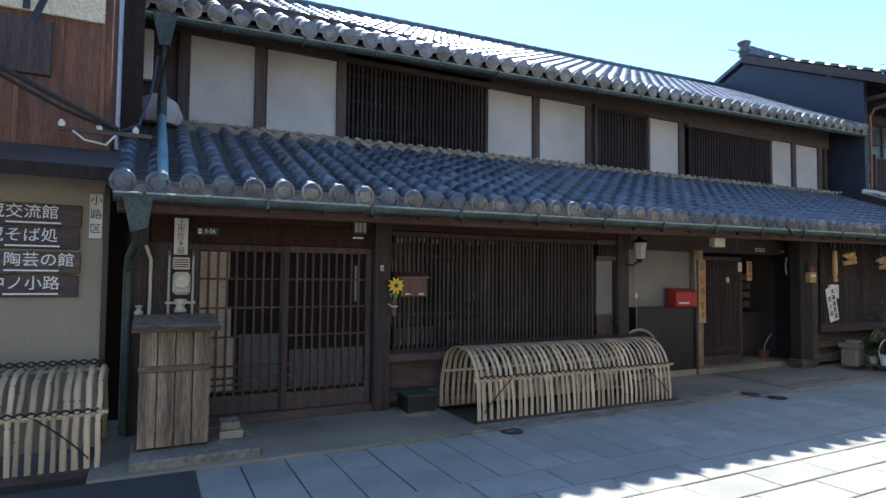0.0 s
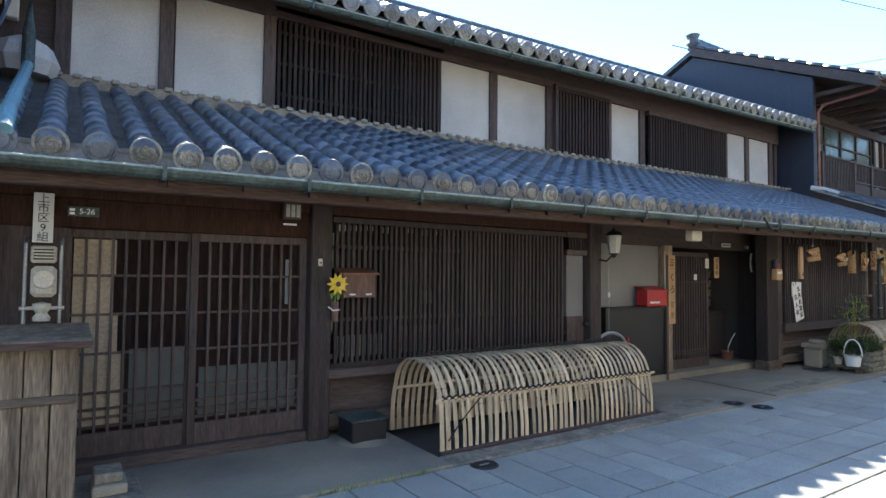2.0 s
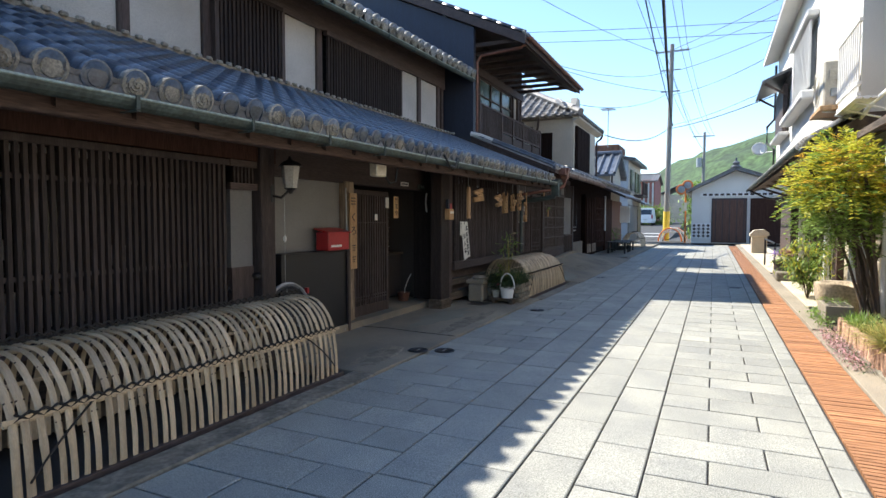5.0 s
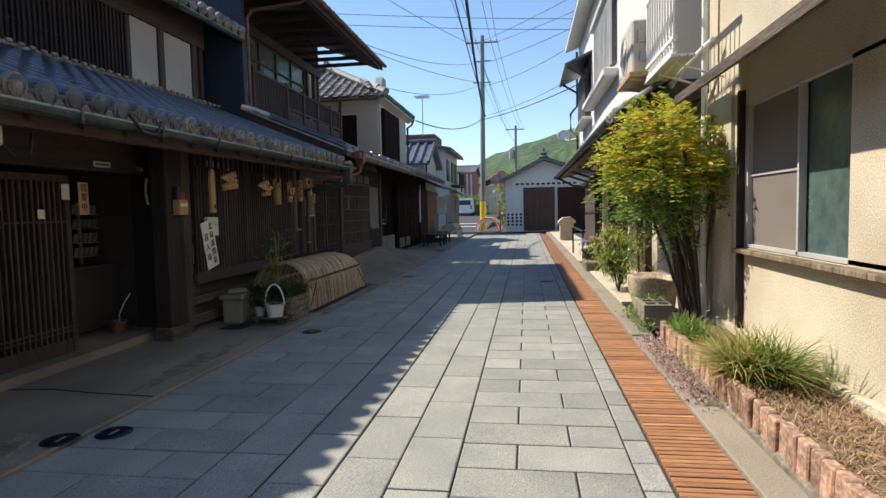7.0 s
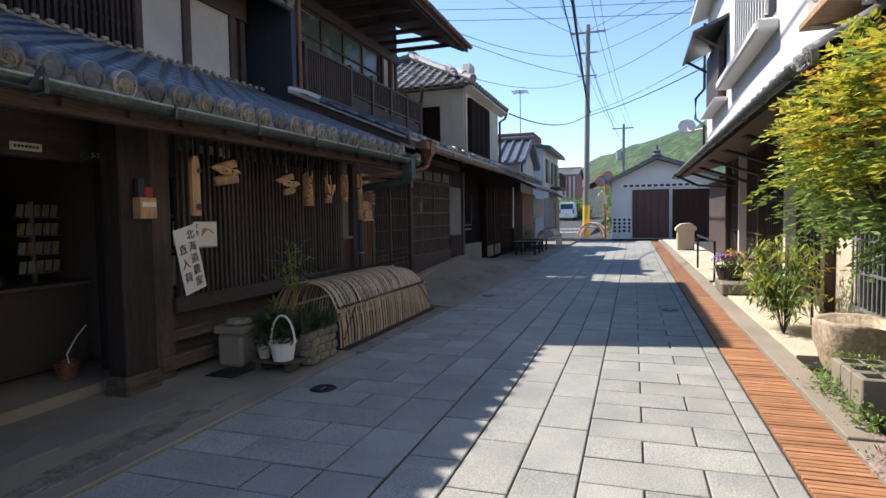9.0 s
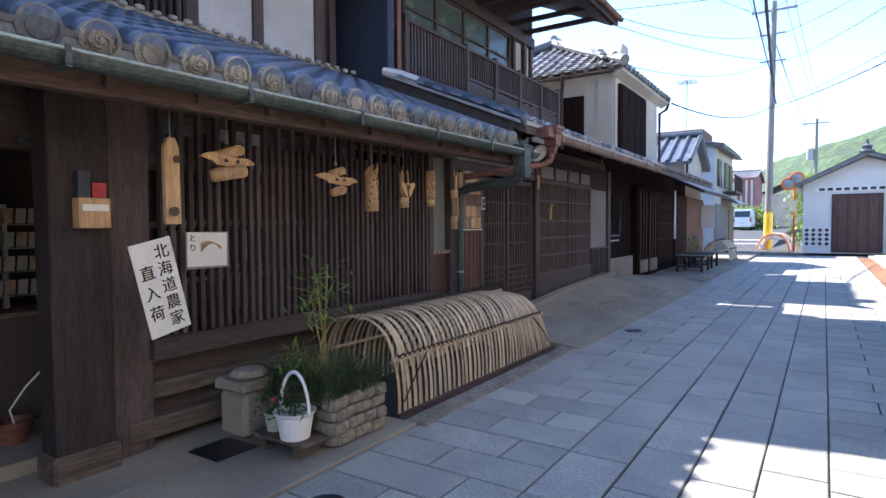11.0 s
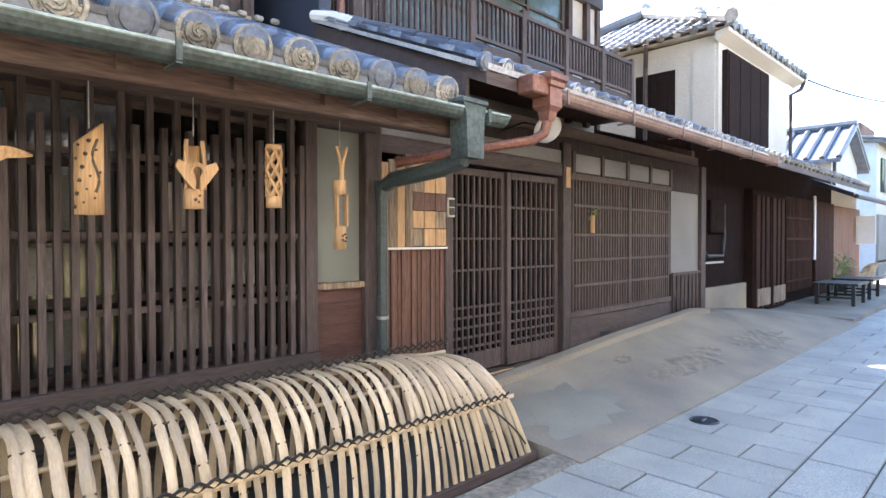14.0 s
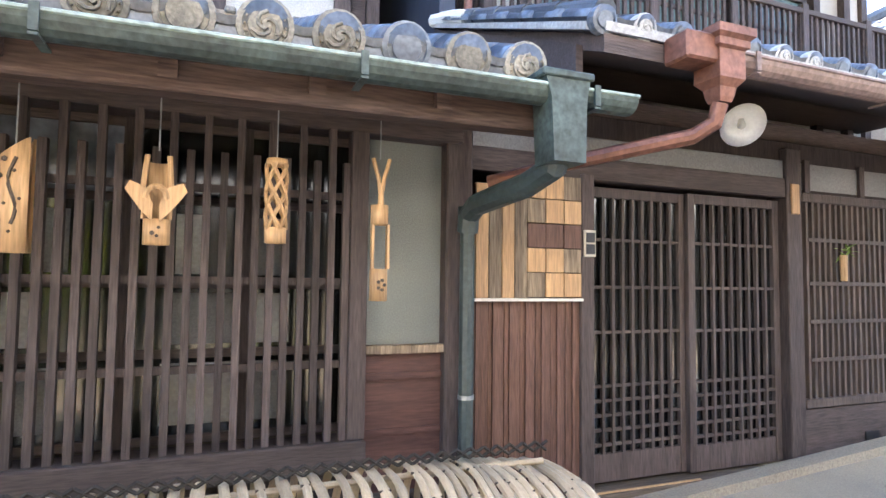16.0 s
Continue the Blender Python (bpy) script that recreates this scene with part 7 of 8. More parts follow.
bmesh.ops.transform(bm, verts=bm.verts[:], matrix=Matrix.Translation((14.62, 5.45, 2.25)) @ Vector((0.35, 0.75, 0.55)).to_track_quat("Z", "Y").to_matrix().to_4x4())
part("shade", bm, "white", lp, smooth=True)
part("bulb", lathe(B(), [(0, -0.03), (0.02, -0.02), (0.022, 0.0), (0.012, 0.03)], (14.615, 5.455, 2.255), 12), "paper", lp)
part("arm", tube(B(), [(14.64, 5.49, 2.28), (14.63, 5.7, 2.34), (14.62, 5.93, 2.30)], 0.009, 6), "black", lp)
ob = thing("wood_tag", (15.57, 5.86, 2.0), "small bare wood plate on the door post", "sign")
part("plate", box(B(), 15.53, 15.60, 5.865, 5.879, 1.86, 2.06, 0.003), "wood_pale", ob)
vs = thing("wall_vase", (16.05, 5.9, 1.5), "bamboo wall vase with green leaves", "vase")
part("tube", lathe(B(), [(0, 0), (0.022, 0), (0.024, 0.18), (0.018, 0.18)], (16.05, 5.89, 1.42), 12), "wood_pale", vs)
part("leaves", leaves(B(), [(16.05, 5.88, 1.64)], 16, 0.03, 0.07, 21), "leaf", vs)
for x in (16.3, 17.2, 18.1):
    part("vent", box(B(), x, x + 0.14, 5.930, 5.938, 0.26, 0.36), "black", house_b)
for i in range(5):
    part("transom_bar", box(B(), 15.7 + i * 0.56, 15.75 + i * 0.56, 5.90, 5.921, 2.02, 2.24), "wood_dark", house_b)
dp = thing("copper_downpipe", (13.62, 6.95, 4.5), "red copper downpipe on the upper corner", "downpipe")
part("pipe", tube(B(), [(13.62, 5.66, 5.18), (13.62, 5.9, 5.05), (13.62, 6.8, 4.98), (13.62, 6.9, 4.85), (13.62, 6.9, 3.22)], 0.032, 8), "copper_red", dp)
part("verge_cap", tube(B(), [(13.38, 6.95, 3.24), (13.42, 6.7, 3.17), (13.42, 6.45, 3.06)], 0.05, 8), "white_wall", house_b)
for i in range(9):
    part("eave_bracket", box(B(), 13.6 + i * 0.62, 13.68 + i * 0.62, 5.9, 7.6, 5.18, 5.26), "wood_dark_h", house_b)
part("soffit", prism(B(), [(5.8, 5.12), (7.6, 5.95), (7.6, 5.9), (5.8, 5.08)], "x", 13.4, 18.8), "wood_dark_h", house_b)

# ---- house C and beyond ----
for a, b in ((21.35, 22.2), (22.25, 23.1)):
    part("door_panel", box(B(), a, b, 5.955, 5.98, 0.15, 2.1, 0.006), "wood_redblack", house_c)
    for x in (a, a + 0.28, b - 0.33, b - 0.06):
        part("door_stile", box(B(), x, x + 0.06, 5.935, 5.955, 0.15, 2.1, 0.004), "wood_shaded", house_c)
    part("door_foot", box(B(), a + 0.08, b - 0.08, 5.93, 5.94, 0.2, 0.5), "wood_grey", house_c)
part("bay_lattice", box(B(), 23.3, 25.4, 6.07, 6.12, 0.3, 2.2), "wood_black", house_c)
bar = mesh_of("bay_bar", box(B(), -0.018, 0.018, -0.012, 0.012, 0.3, 2.2), "wood_redblack")
for i in range(26):
    piece("bay_bar", bar, house_c, Matrix.Translation((23.34 + i * 0.081, 6.058, 0)))
for i in range(4):
    part("bay_rail", box(B(), 23.3, 25.4, 6.03, 6.045, 0.5 + i * 0.42, 0.53 + i * 0.42), "wood_redblack", house_c)
part("white_pipe", tube(B(), [(25.5, 6.02, 0.9), (25.5, 6.02, 2.3)], 0.03, 8), "white", house_c)
for i in range(8):
    part("plank", box(B(), 25.7 + i * 0.212, 25.905 + i * 0.212, 6.04, 6.12, 0.1, 2.2, 0.004), "wood_redblack", house_c)
part("wall_pipe", tube(B(), [(19.4, 6.08, 1.75), (19.4, 6.08, 1.2), (19.6, 6.07, 1.1), (20.2, 6.07, 1.1), (20.3, 6.08, 1.4), (20.3, 6.08, 1.9)], 0.025, 8), "black", house_c)
part("white_rail", box(B(), 19.5, 20.3, 6.09, 6.115, 0.98, 1.01), "plaster", house_c)
part("small_window", box(B(), 19.7, 20.25, 6.06, 6.12, 1.45, 1.95, 0.01), "wood_shaded", house_c)
part("side_shade", box(B(), 20.32, 20.40, 6.25, 6.6, 3.0, 4.5), "cream_white", house_c)
part("eave_soffit", prism(B(), [(6.0, 4.60), (6.2, 4.5), (6.2, 4.62), (6.0, 4.66)], "x", 20.2, 24.5), "cream_white", house_c)
part("downpipe", tube(B(), [(24.5, 6.0, 4.62), (24.45, 6.05, 4.45), (24.12, 6.15, 4.3), (24.12, 6.15, 3.0)], 0.04, 8), "wood_dark", house_c)
part("drain_head", tube(B(), [(20.1, 7.3, 4.66), (20.2, 7.35, 4.45), (20.29, 7.4, 4.3), (20.29, 7.4, 3.0)], 0.04, 8), "wood_dark", house_c)
for x, y in ((24.45, 5.33), (26.2, 5.36)):
    bn = thing("bench", (x, y, 0.07), "low black wooden bench before the brown doors", "bench", "black benches")
    for i in range(6):
        part("slat", box(B(), x - 0.55, x + 0.55, y - 0.38 + i * 0.127, y - 0.262 + i * 0.127, 0.46, 0.50, 0.004), "black", bn)
    for sx in (-0.47, 0.47):
        for sy in (-0.3, 0.3):
            part("leg", box(B(), x + sx - 0.03, x + sx + 0.03, y + sy - 0.03, y + sy + 0.03, 0.07, 0.46), "black", bn)
        part("stretcher", box(B(), x + sx - 0.02, x + sx + 0.02, y - 0.27, y + 0.27, 0.2, 0.24), "black", bn)
pp = thing("potted_shrub", (27.6, 6.0, 0.07), "leafy shrub in a dark pot by the wall", "plant pot")
part("pot", lathe(B(), [(0, 0), (0.12, 0), (0.16, 0.25), (0.14, 0.25), (0.1, 0.04)], (27.8, 5.95, 0.07), 14), "black", pp)
part("foliage", leaves(B(), [(27.8, 5.95, 0.5), (27.7, 5.9, 0.7), (27.9, 6.0, 0.65), (27.8, 5.95, 0.9)], 45, 0.12, 0.12, 31), "leaf", pp)
an = thing("tv_antenna", (33, 8, 4.5), "thin roof television antenna", "antenna")
part("mast", rod(B(), (35.0, 7.5, 5.4), (35.0, 7.5, 7.6), 0.025, n=6), "steel", an)
for i in range(6):
    part("element", rod(B(), (34.6 + i * 0.15, 7.1, 7.5), (34.6 + i * 0.15, 7.9, 7.5), 0.012, n=5), "steel", an)
part("boom", rod(B(), (34.5, 7.5, 7.5), (35.4, 7.5, 7.5), 0.015, n=5), "steel", an)
van = thing("white_van", (65, 8.45, 0.8), "small white van parked on the climbing side street", "van")
VX, VY, VZ = 64.6, 8.42, 0.74
bm = prism(B(), [(VX, VZ + 0.28), (VX + 3.3, VZ + 0.28), (VX + 3.3, VZ + 0.95), (VX + 2.75, VZ + 1.08), (VX + 2.25, VZ + 1.78), (VX + 0.25, VZ + 1.84), (VX + 0.04, VZ + 1.0)], "y", VY - 0.74, VY + 0.74)
bmesh.ops.bevel(bm, geom=bm.edges[:], offset=0.06, segments=2, affect="EDGES")
part("body", bm, "white", van)
part("rear_window", obox(B(), pose(VX + 0.13, VY, VZ + 1.40, 0, 14), 0.03, 1.22, 0.52, 0.01), "dark_glass", van)
part("bumper", box(B(), VX - 0.06, VX + 0.1, VY - 0.72, VY + 0.72, VZ + 0.28, VZ + 0.5, 0.03), "white", van)
for y in (VY - 0.66, VY + 0.66):
    part("tail_light", box(B(), VX - 0.01, VX + 0.08, y - 0.07, y + 0.07, VZ + 0.72, VZ + 1.12), "red", van)
    for x in (VX + 0.6, VX + 2.6):
        part("wheel", lathe(B(), [(0, -0.09), (0.26, -0.09), (0.29, -0.05), (0.29, 0.05), (0.26, 0.09), (0, 0.09)], (x, y, VZ + 0.28), 16, "Y"), "black", van)
part("plate", box(B(), VX - 0.07, VX - 0.05, VY - 0.18, VY + 0.18, VZ + 0.55, VZ + 0.7), "paper", van)
mir = thing("traffic_mirror", (40, 3.55, 0), "orange road mirror post with two round mirrors", "traffic mirror")
part("post", rod(B(), (40, 3.6, -0.05), (40, 3.6, 3.5), 0.05, n=10), "orange_paint", mir)
for y, z in ((3.85, 3.2), (3.5, 3.45)):
    mr = part("mirror_rim", lathe(B(), [(0.0, 0.05), (0.30, 0.05), (0.32, 0.0), (0.28, -0.02)], (39.9, y, z), 20, "X"), "orange_paint", mir)
    part("mirror_face", lathe(B(), [(0.0, -0.045), (0.16, -0.035), (0.285, 0.0)], (39.9, y, z), 20, "X"), "steel", mr)
part("label", box(B(), 39.93, 39.95, 3.52, 3.68, 1.9, 2.4), "paper", mir)
fen = thing("street_barrier", (41, 4.3, 0), "white and orange hooped street barrier", "barrier")
for k in range(2):
    for i in range(2):
        part("hoop", tube(B(), [(41.5 + k * 1.2, 3.7 + i * 0.25 + 0.7 * math.cos(radians(a)) + 0.6, 0.85 * math.sin(radians(a)) - 0.05) for a in range(0, 181, 15)], 0.045, 8), ("white", "orange_paint")[(k + i) % 2], fen)
    part("bar", rod(B(), (41.5 + k * 1.2, 3.6, 0.55), (41.5 + k * 1.2, 5.0, 0.55), 0.04, n=8), "white", fen)
part("sleeve", rod(B(), (43, 4.9, -0.05), (43, 4.88, 1.9), 0.215, 0.205, 14), "yellow", pole, "yellow guard sleeve")
for z in (11.2, 9.8):
    part("crossarm", box(B(), 42.95, 43.05, 4.2, 5.4, z, z + 0.07), "steel", pole)
for y in (3.8, 4.2, 5.2, 5.7):
    part("insulator", lathe(B(), [(0, 0), (0.05, 0), (0.06, 0.08), (0.03, 0.14), (0, 0.16)], (43, y, 12.5), 10), "paper", pole)
part("step_bolt", box(B(), 42.8, 43.2, 4.83, 4.86, 6.0, 6.03), "steel", pole)
p2 = thing("utility_pole", (70, 4.0, 0), "far concrete utility pole with a transformer", "utility pole")
part("pole", rod(B(), (72, 3.2, -0.05), (72, 3.1, 11.0), 0.19, 0.13, 12), "pole", p2)
part("crossarm", box(B(), 71.95, 72.05, 2.1, 4.3, 10.5, 10.62), "steel", p2)
part("transformer", rod(B(), (72, 3.6, 7.2), (72, 3.6, 8.2), 0.3, n=12), "steel", p2)
hg = thing("hedge", (70, 8.5, 0.8), "dense round green hedge behind the van", "hedge")
part("foliage", leaves(B(), [(69 + 0.9 * i, 7.0 + 0.9 * j, 1.0 + 0.75 * k) for i in range(3) for j in range(5) for k in range(3)], 90, 0.4, 0.35, 41), "leaf", hg)
hg = thing("hedge", (46, 3, 0), "green shrub beside the white storehouse", "hedge")
part("foliage", leaves(B(), [(46 + 0.7 * i, 3.2 + 0.3 * j, 0.5 + 0.8 * k) for i in range(2) for j in range(2) for k in range(5)], 70, 0.35, 0.3, 43), "leaf", hg)
# storehouse details
for y in range(4):
    for z in range(4):
        part("diamond", obox(B(), pose(37.97, 2.30 + y * 0.245, 0.42 + z * 0.2, 45), 0.03, 0.13, 0.13), "wood_dark", garage)
part("dado", box(B(), 37.985, 38.0, 2.16, 3.19, 0.28, 1.15), "white", garage)
for i in range(12):
    part("vent", box(B(), 37.92, 37.93, -0.9 + i * 0.3, -0.7 + i * 0.3, 2.72, 2.84), "wood_dark", garage)
for i in range(5):
    part("door_bar", box(B(), 37.90, 37.92, 0.46 + i * 0.36, 0.52 + i * 0.36, 0.1, 2.48), "wood_dark", garage)
part("finial", lathe(B(), [(0, 0), (0.25, 0.0), (0.3, 0.1), (0.15, 0.2), (0.2, 0.32), (0.06, 0.42), (0.05, 0.6), (0, 0.62)], (37.7, 0.95, 4.2), 10), "kawara_dark", garage)
for i in range(3):
    part("roof_course", prism(B(), [(3.5, 2.99), (0.95, 4.28), (-3.4, 2.77), (-3.4, 2.81), (0.95, 4.34), (3.5, 3.04)], "x", 37.5 + i * 2.6, 37.7 + i * 2.6), "kawara_pale", garage)

# ---- wires ----
def wire(p, q, sag, r=0.012):
    bm = B()
    p, q = Vector(p), Vector(q)
    tube(bm, [p.lerp(q, k / 24) - Vector((0, 0, 4 * sag * (k / 24) * (1 - k / 24))) for k in range(25)], r, 5)
    w = thing("overhead_wire", p, "thin dark overhead wire across the street", "wire", "overhead wires")
    part("wire", bm, "wire", w)


wire((43, 4.6, 7.6), (-20, 1.2, 9.5), 3.0, 0.034)
wire((43, 4.7, 8.6), (-20, 2.6, 11.0), 2.2, 0.022)
for y, z in ((3.8, 12.6), (4.2, 12.6), (5.2, 12.6), (5.7, 12.6)):
    wire((43, y, z), (-20, y - 1.0, z - 1.5), 1.2, 0.014)
    wire((43, y, z), (72, y - 1.6, 10.7), 0.7, 0.014)
wire((43, 4.8, 9.8), (22, 8.2, 6.0), 0.8, 0.012)
wire((43, 4.8, 7.4), (19.5, -3.0, 6.3), 0.4, 0.022)
wire((43, 4.8, 7.6), (19.5, -3.0, 6.9), 0.5, 0.012)
wire((43, 4.8, 9.6), (19.0, -2.5, 7.6), 0.6, 0.012)
wire((43, 4.8, 7.5), (24.4, 5.9, 4.6), 0.5, 0.022)
wire((43, 4.8, 11.2), (18.8, 9.0, 7.2), 0.8, 0.012)
wire((40, 20, 14), (46, -26, 13), 0.7, 0.018)
wire((41, 20, 15), (47, -26, 14), 0.7, 0.018)
wire((43, 4.8, 11.2), (72, 3.1, 9.0), 0.8, 0.02)
for p, q, sag in (((43, 5.7, 12.5), (8, 16, 13.5), 1.0), ((43, 5.2, 12.4), (14, -12, 12.5), 0.8), ((43, 4.2, 11.2), (12, -9, 9.5), 0.8), ((43, 3.9, 12.4), (20, -14, 13.5), 0.7), ((43, 4.6, 9.8), (16, 12, 8.5), 0.8)):
    wire(p, q, sag, 0.014)

# ---- cream house front garden ----
part("white_pier", box(B(), 9.2, 9.95, 0.1, 0.13, 0.15, 2.4), "cream", house_r)
part("vent_block", box(B(), 7.25, 7.5, 0.1, 0.118, 0.05, 0.17), "wood_dark", house_r)
part("pipe", tube(B(), [(9.7, 0.22, 0.2), (9.7, 0.22, 4.2)], 0.03, 8), "white", house_r)
part("pipe", tube(B(), [(9.5, 0.2, 2.9), (9.9, 0.35, 2.75), (10.4, 0.4, 2.6)], 0.025, 8), "white", house_r)
planter = thing("brick_planter", (7.3, 0.5, 0.0), "low orange brick planter edging along the cream wall", "planter")
part("soil", box(B(), 5.0, 9.4, 0.1, 0.66, 0.0, 0.17), "earth", planter)
part("mortar_foot", box(B(), 5.0, 9.36, 0.655, 0.74, -0.01, 0.06, 0.02), "stone", planter)
bk_me = mesh_of("brick", box(B(), -0.052, 0.052, -0.03, 0.03, -0.10, 0.10, 0.008), "brick")
for i in range(39):
    piece("brick", bk_me, planter, pose(5.06 + i * 0.1105, 0.70 + rnd.uniform(-0.012, 0.012), 0.125 + rnd.uniform(-0.007, 0.006), rnd.uniform(-4, 4), rnd.uniform(-2, 2), rnd.uniform(-4, 4)))
gr = thing("grass_clump", (7.55, 0.5, 0.17), "arching clump of half-dry ornamental grass", "grass")
part("dry_foliage", blades(B(), (7.6, 0.55, 0.15), 620, 0.44, (0.15, 0.10), 0.0095, 1.6, 51), "leaf_dry", gr)
part("green_foliage", blades(B(), (7.5, 0.45, 0.15), 380, 0.47, (0.14, 0.09), 0.010, 1.5, 52), "leaf", gr)
gr = thing("strap_leaf_plant", (9.0, 0.55, 0.17), "low clump of green strap leaves", "plant")
part("foliage", blades(B(), (8.95, 0.55, 0.15), 300, 0.24, (0.28, 0.12), 0.011, 1.3, 53), "leaf", gr)
part("straw", blades(B(), (6.6, 0.4, 0.17), 900, 0.09, (0.9, 0.24), 0.004, 2.4, 54), "straw", gr)
gr = thing("pink_flowers", (8.4, 0.82, 0.0), "carpet of small pink flowers beside the grating", "flowers")
PINK = mat("pink_petal", (0.56, 0.30, 0.33), 0.6, 0.4, 20, bump=0, rand=0.4, island=True)
bm = leaves(B(), [(7.55 + 0.085 * i, 0.83 + 0.05 * math.sin(i * 2.1), 0.05) for i in range(22)], 80, 0.055, 0.026, 55, -0.6)
part("petals", bm, PINK, gr)
part("leaves", leaves(B(), [(7.5 + 0.09 * i, 0.80 + 0.04 * math.sin(i * 1.7), 0.03) for i in range(22)], 46, 0.055, 0.03, 56, -0.3), "leaf_dark", gr)
gr = thing("weeds", (10.2, 0.78, 0.0), "green weeds along the kerb", "weeds")
part("leaves", leaves(B(), [(9.7 + 0.1 * i, 0.76 + 0.03 * math.sin(i), 0.06 + 0.02 * (i % 4)) for i in range(12)], 40, 0.05, 0.05, 57, -0.3), "leaf", gr)
gr = thing("kerb_grass", (2.2, 4.67, 0.0), "thin weeds in the joint of the concrete", "weeds")
part("blades", blades(B(), (2.3, 4.655, 0.0), 90, 0.06, (0.5, 0.012), 0.004, 0.8, 58), "leaf", gr)
cbk = thing("concrete_blocks", (10.3, 0.6, 0.1), "row of hollow concrete blocks with moss", "blocks")
for i in range(3):
    blkp = part("block", box(B(), 9.98 + i * 0.2, 10.17 + i * 0.2, 0.44, 0.74, 0.04, 0.27, 0.008), "concrete", cbk)
    for k in range(2):
        part("hollow", box(B(), 10.02 + i * 0.2, 10.13 + i * 0.2, 0.47 + k * 0.13, 0.57 + k * 0.13, 0.268, 0.273), "black", blkp)
part("moss", leaves(B(), [(10.1 + 0.11 * i, 0.50 + 0.09 * (i % 3), 0.275) for i in range(6)], 60, 0.04, 0.03, 66, -0.5), "leaf", cbk)
tr = thing("stone_trough", (11.0, 0.45, 0.03), "old hewn stone trough with an uneven rim", "trough")
bm = B()
rings = []
for r_, z in ((0.02, 0.0), (0.22, 0.0), (0.27, 0.1), (0.31, 0.28), (0.335, 0.43), (0.33, 0.455), (0.28, 0.45), (0.25, 0.34), (0.02, 0.30)):
    row = []
    for k in range(40):
        a = 2 * math.pi * k / 40
        c, q = math.cos(a), math.sin(a)
        f = (abs(c) ** 3.4 + abs(q) ** 3.4) ** (-1 / 3.4) * (1 + 0.10 * noise.noise(Vector((c * 2, q * 2, z * 4))))
        row.append(bm.verts.new((11.0 + r_ * 1.05 * f * c, 0.44 + r_ * 0.85 * f * q, 0.02 + z * (1 + 0.12 * noise.noise(Vector((c, q, 7.0)))))))
    rings.append(row)
for p, q in zip(rings, rings[1:]):
    for k in range(40):
        bm.faces.new((p[k], p[(k + 1) % 40], q[(k + 1) % 40], q[k]))
bm.faces.new(rings[0][::-1])
bm.faces.new(rings[-1])
bmesh.ops.recalc_face_normals(bm, faces=bm.faces[:])
part("basin", bm, "trough_stone", tr, smooth=True)
part("soil", box(B(), 10.78, 11.22, 0.28, 0.60, 0.34, 0.37, 0.01), "earth", tr)
gw = thing("barred_window", (11.8, 0.2, 0.4), "low window behind a grey metal grille", "window")
part("wall", box(B(), 9.95, 13.4, -0.25, 0.06, 0, 2.5), "cream", gw)
part("pane", box(B(), 10.9, 12.2, 0.065, 0.075, 0.42, 1.35), "dark_glass", gw)
for i in range(14):
    part("bar", rod(B(), (10.9 + i * 0.1, 0.12, 0.4), (10.9 + i * 0.1, 0.12, 1.38), 0.011, n=6), "steel", gw)
for z in (0.42, 0.75, 1.05, 1.36):
    part("rail", box(B(), 10.86, 12.24, 0.11, 0.13, z - 0.012, z + 0.012), "steel", gw)
part("post", box(B(), 12.9, 13.05, 0.06, 0.16, 0, 2.3), "wood_eave", gw)
part("meter", box(B(), 13.1, 13.3, 0.06, 0.22, 1.25, 1.55, 0.02), "ivory", gw)
part("pipe", tube(B(), [(13.2, 0.2, 1.25), (13.15, 0.22, 0.9), (13.15, 0.2, 0.05)], 0.018, 6), "black", gw)
bs = thing("willow_bush", (12.7, 0.72, 0.03), "light green bush with long narrow leaves", "bush")
bm = B()
tips = []
for i in range(26):
    a, r_ = rnd.uniform(0, 6.28), rnd.uniform(0.1, 0.42)
    tx, ty, tz = 12.6 + r_ * 1.3 * math.cos(a), 0.66 + r_ * math.sin(a) * 0.8, rnd.uniform(0.35, 0.95)
    tube(bm, [(12.6, 0.6, 0.03), ((12.6 + tx) / 2, (0.6 + ty) / 2, tz * 0.7), (tx, ty, tz)], 0.004, 4)
    tips += [(tx, ty, tz), ((tx + 12.6) / 2, (ty + 0.6) / 2, tz * 0.72)]
part("stems", bm, "bark", bs)
part("foliage", leaves(B(), tips, 26, 0.085, 0.125, 61, 0.35, 0.085), "leaf", bs)
part("pale_foliage", leaves(B(), tips[::2], 18, 0.085, 0.125, 62, 0.3, 0.085), "leaf_yellow", bs)

# ---- nandina tree ----
tree = thing("nandina_tree", (9.85, 0.33, 0.15), "multi-stemmed shrub tree with yellow-green feathery leaves", "tree")
bm = B()
crown = []
for i in range(17):
    a = rnd.uniform(0, 2 * math.pi)
    bx, by = 9.80 + 0.16 * math.cos(a), 0.30 + 0.10 * math.sin(a)
    a2, r2 = rnd.uniform(0, 2 * math.pi), rnd.uniform(0.15, 1.0)
    tx, ty = 9.95 + 0.85 * r2 * math.cos(a2), 0.50 + 0.55 * r2 * math.sin(a2)
    tz = 1.55 + 0.75 * rnd.random() * (1.1 - 0.5 * r2)
    mid = ((bx * 2 + tx) / 3, (by * 2 + ty) / 3, 0.85)
    tube(bm, [(bx, by, 0.1), mid, ((mid[0] + tx) / 2, (mid[1] + ty) / 2, tz * 0.72), (tx, ty, tz)], 0.017, 6)
    crown.append((tx, ty, tz))
part("trunk", bm, "bark", tree)


def sprays(bm, n, zlo, zhi, seed):
    """Feathery leaves: a stalk with paired small leaflets, scattered through the crown."""
    r = random.Random(seed)
    made = 0
    while made < n:
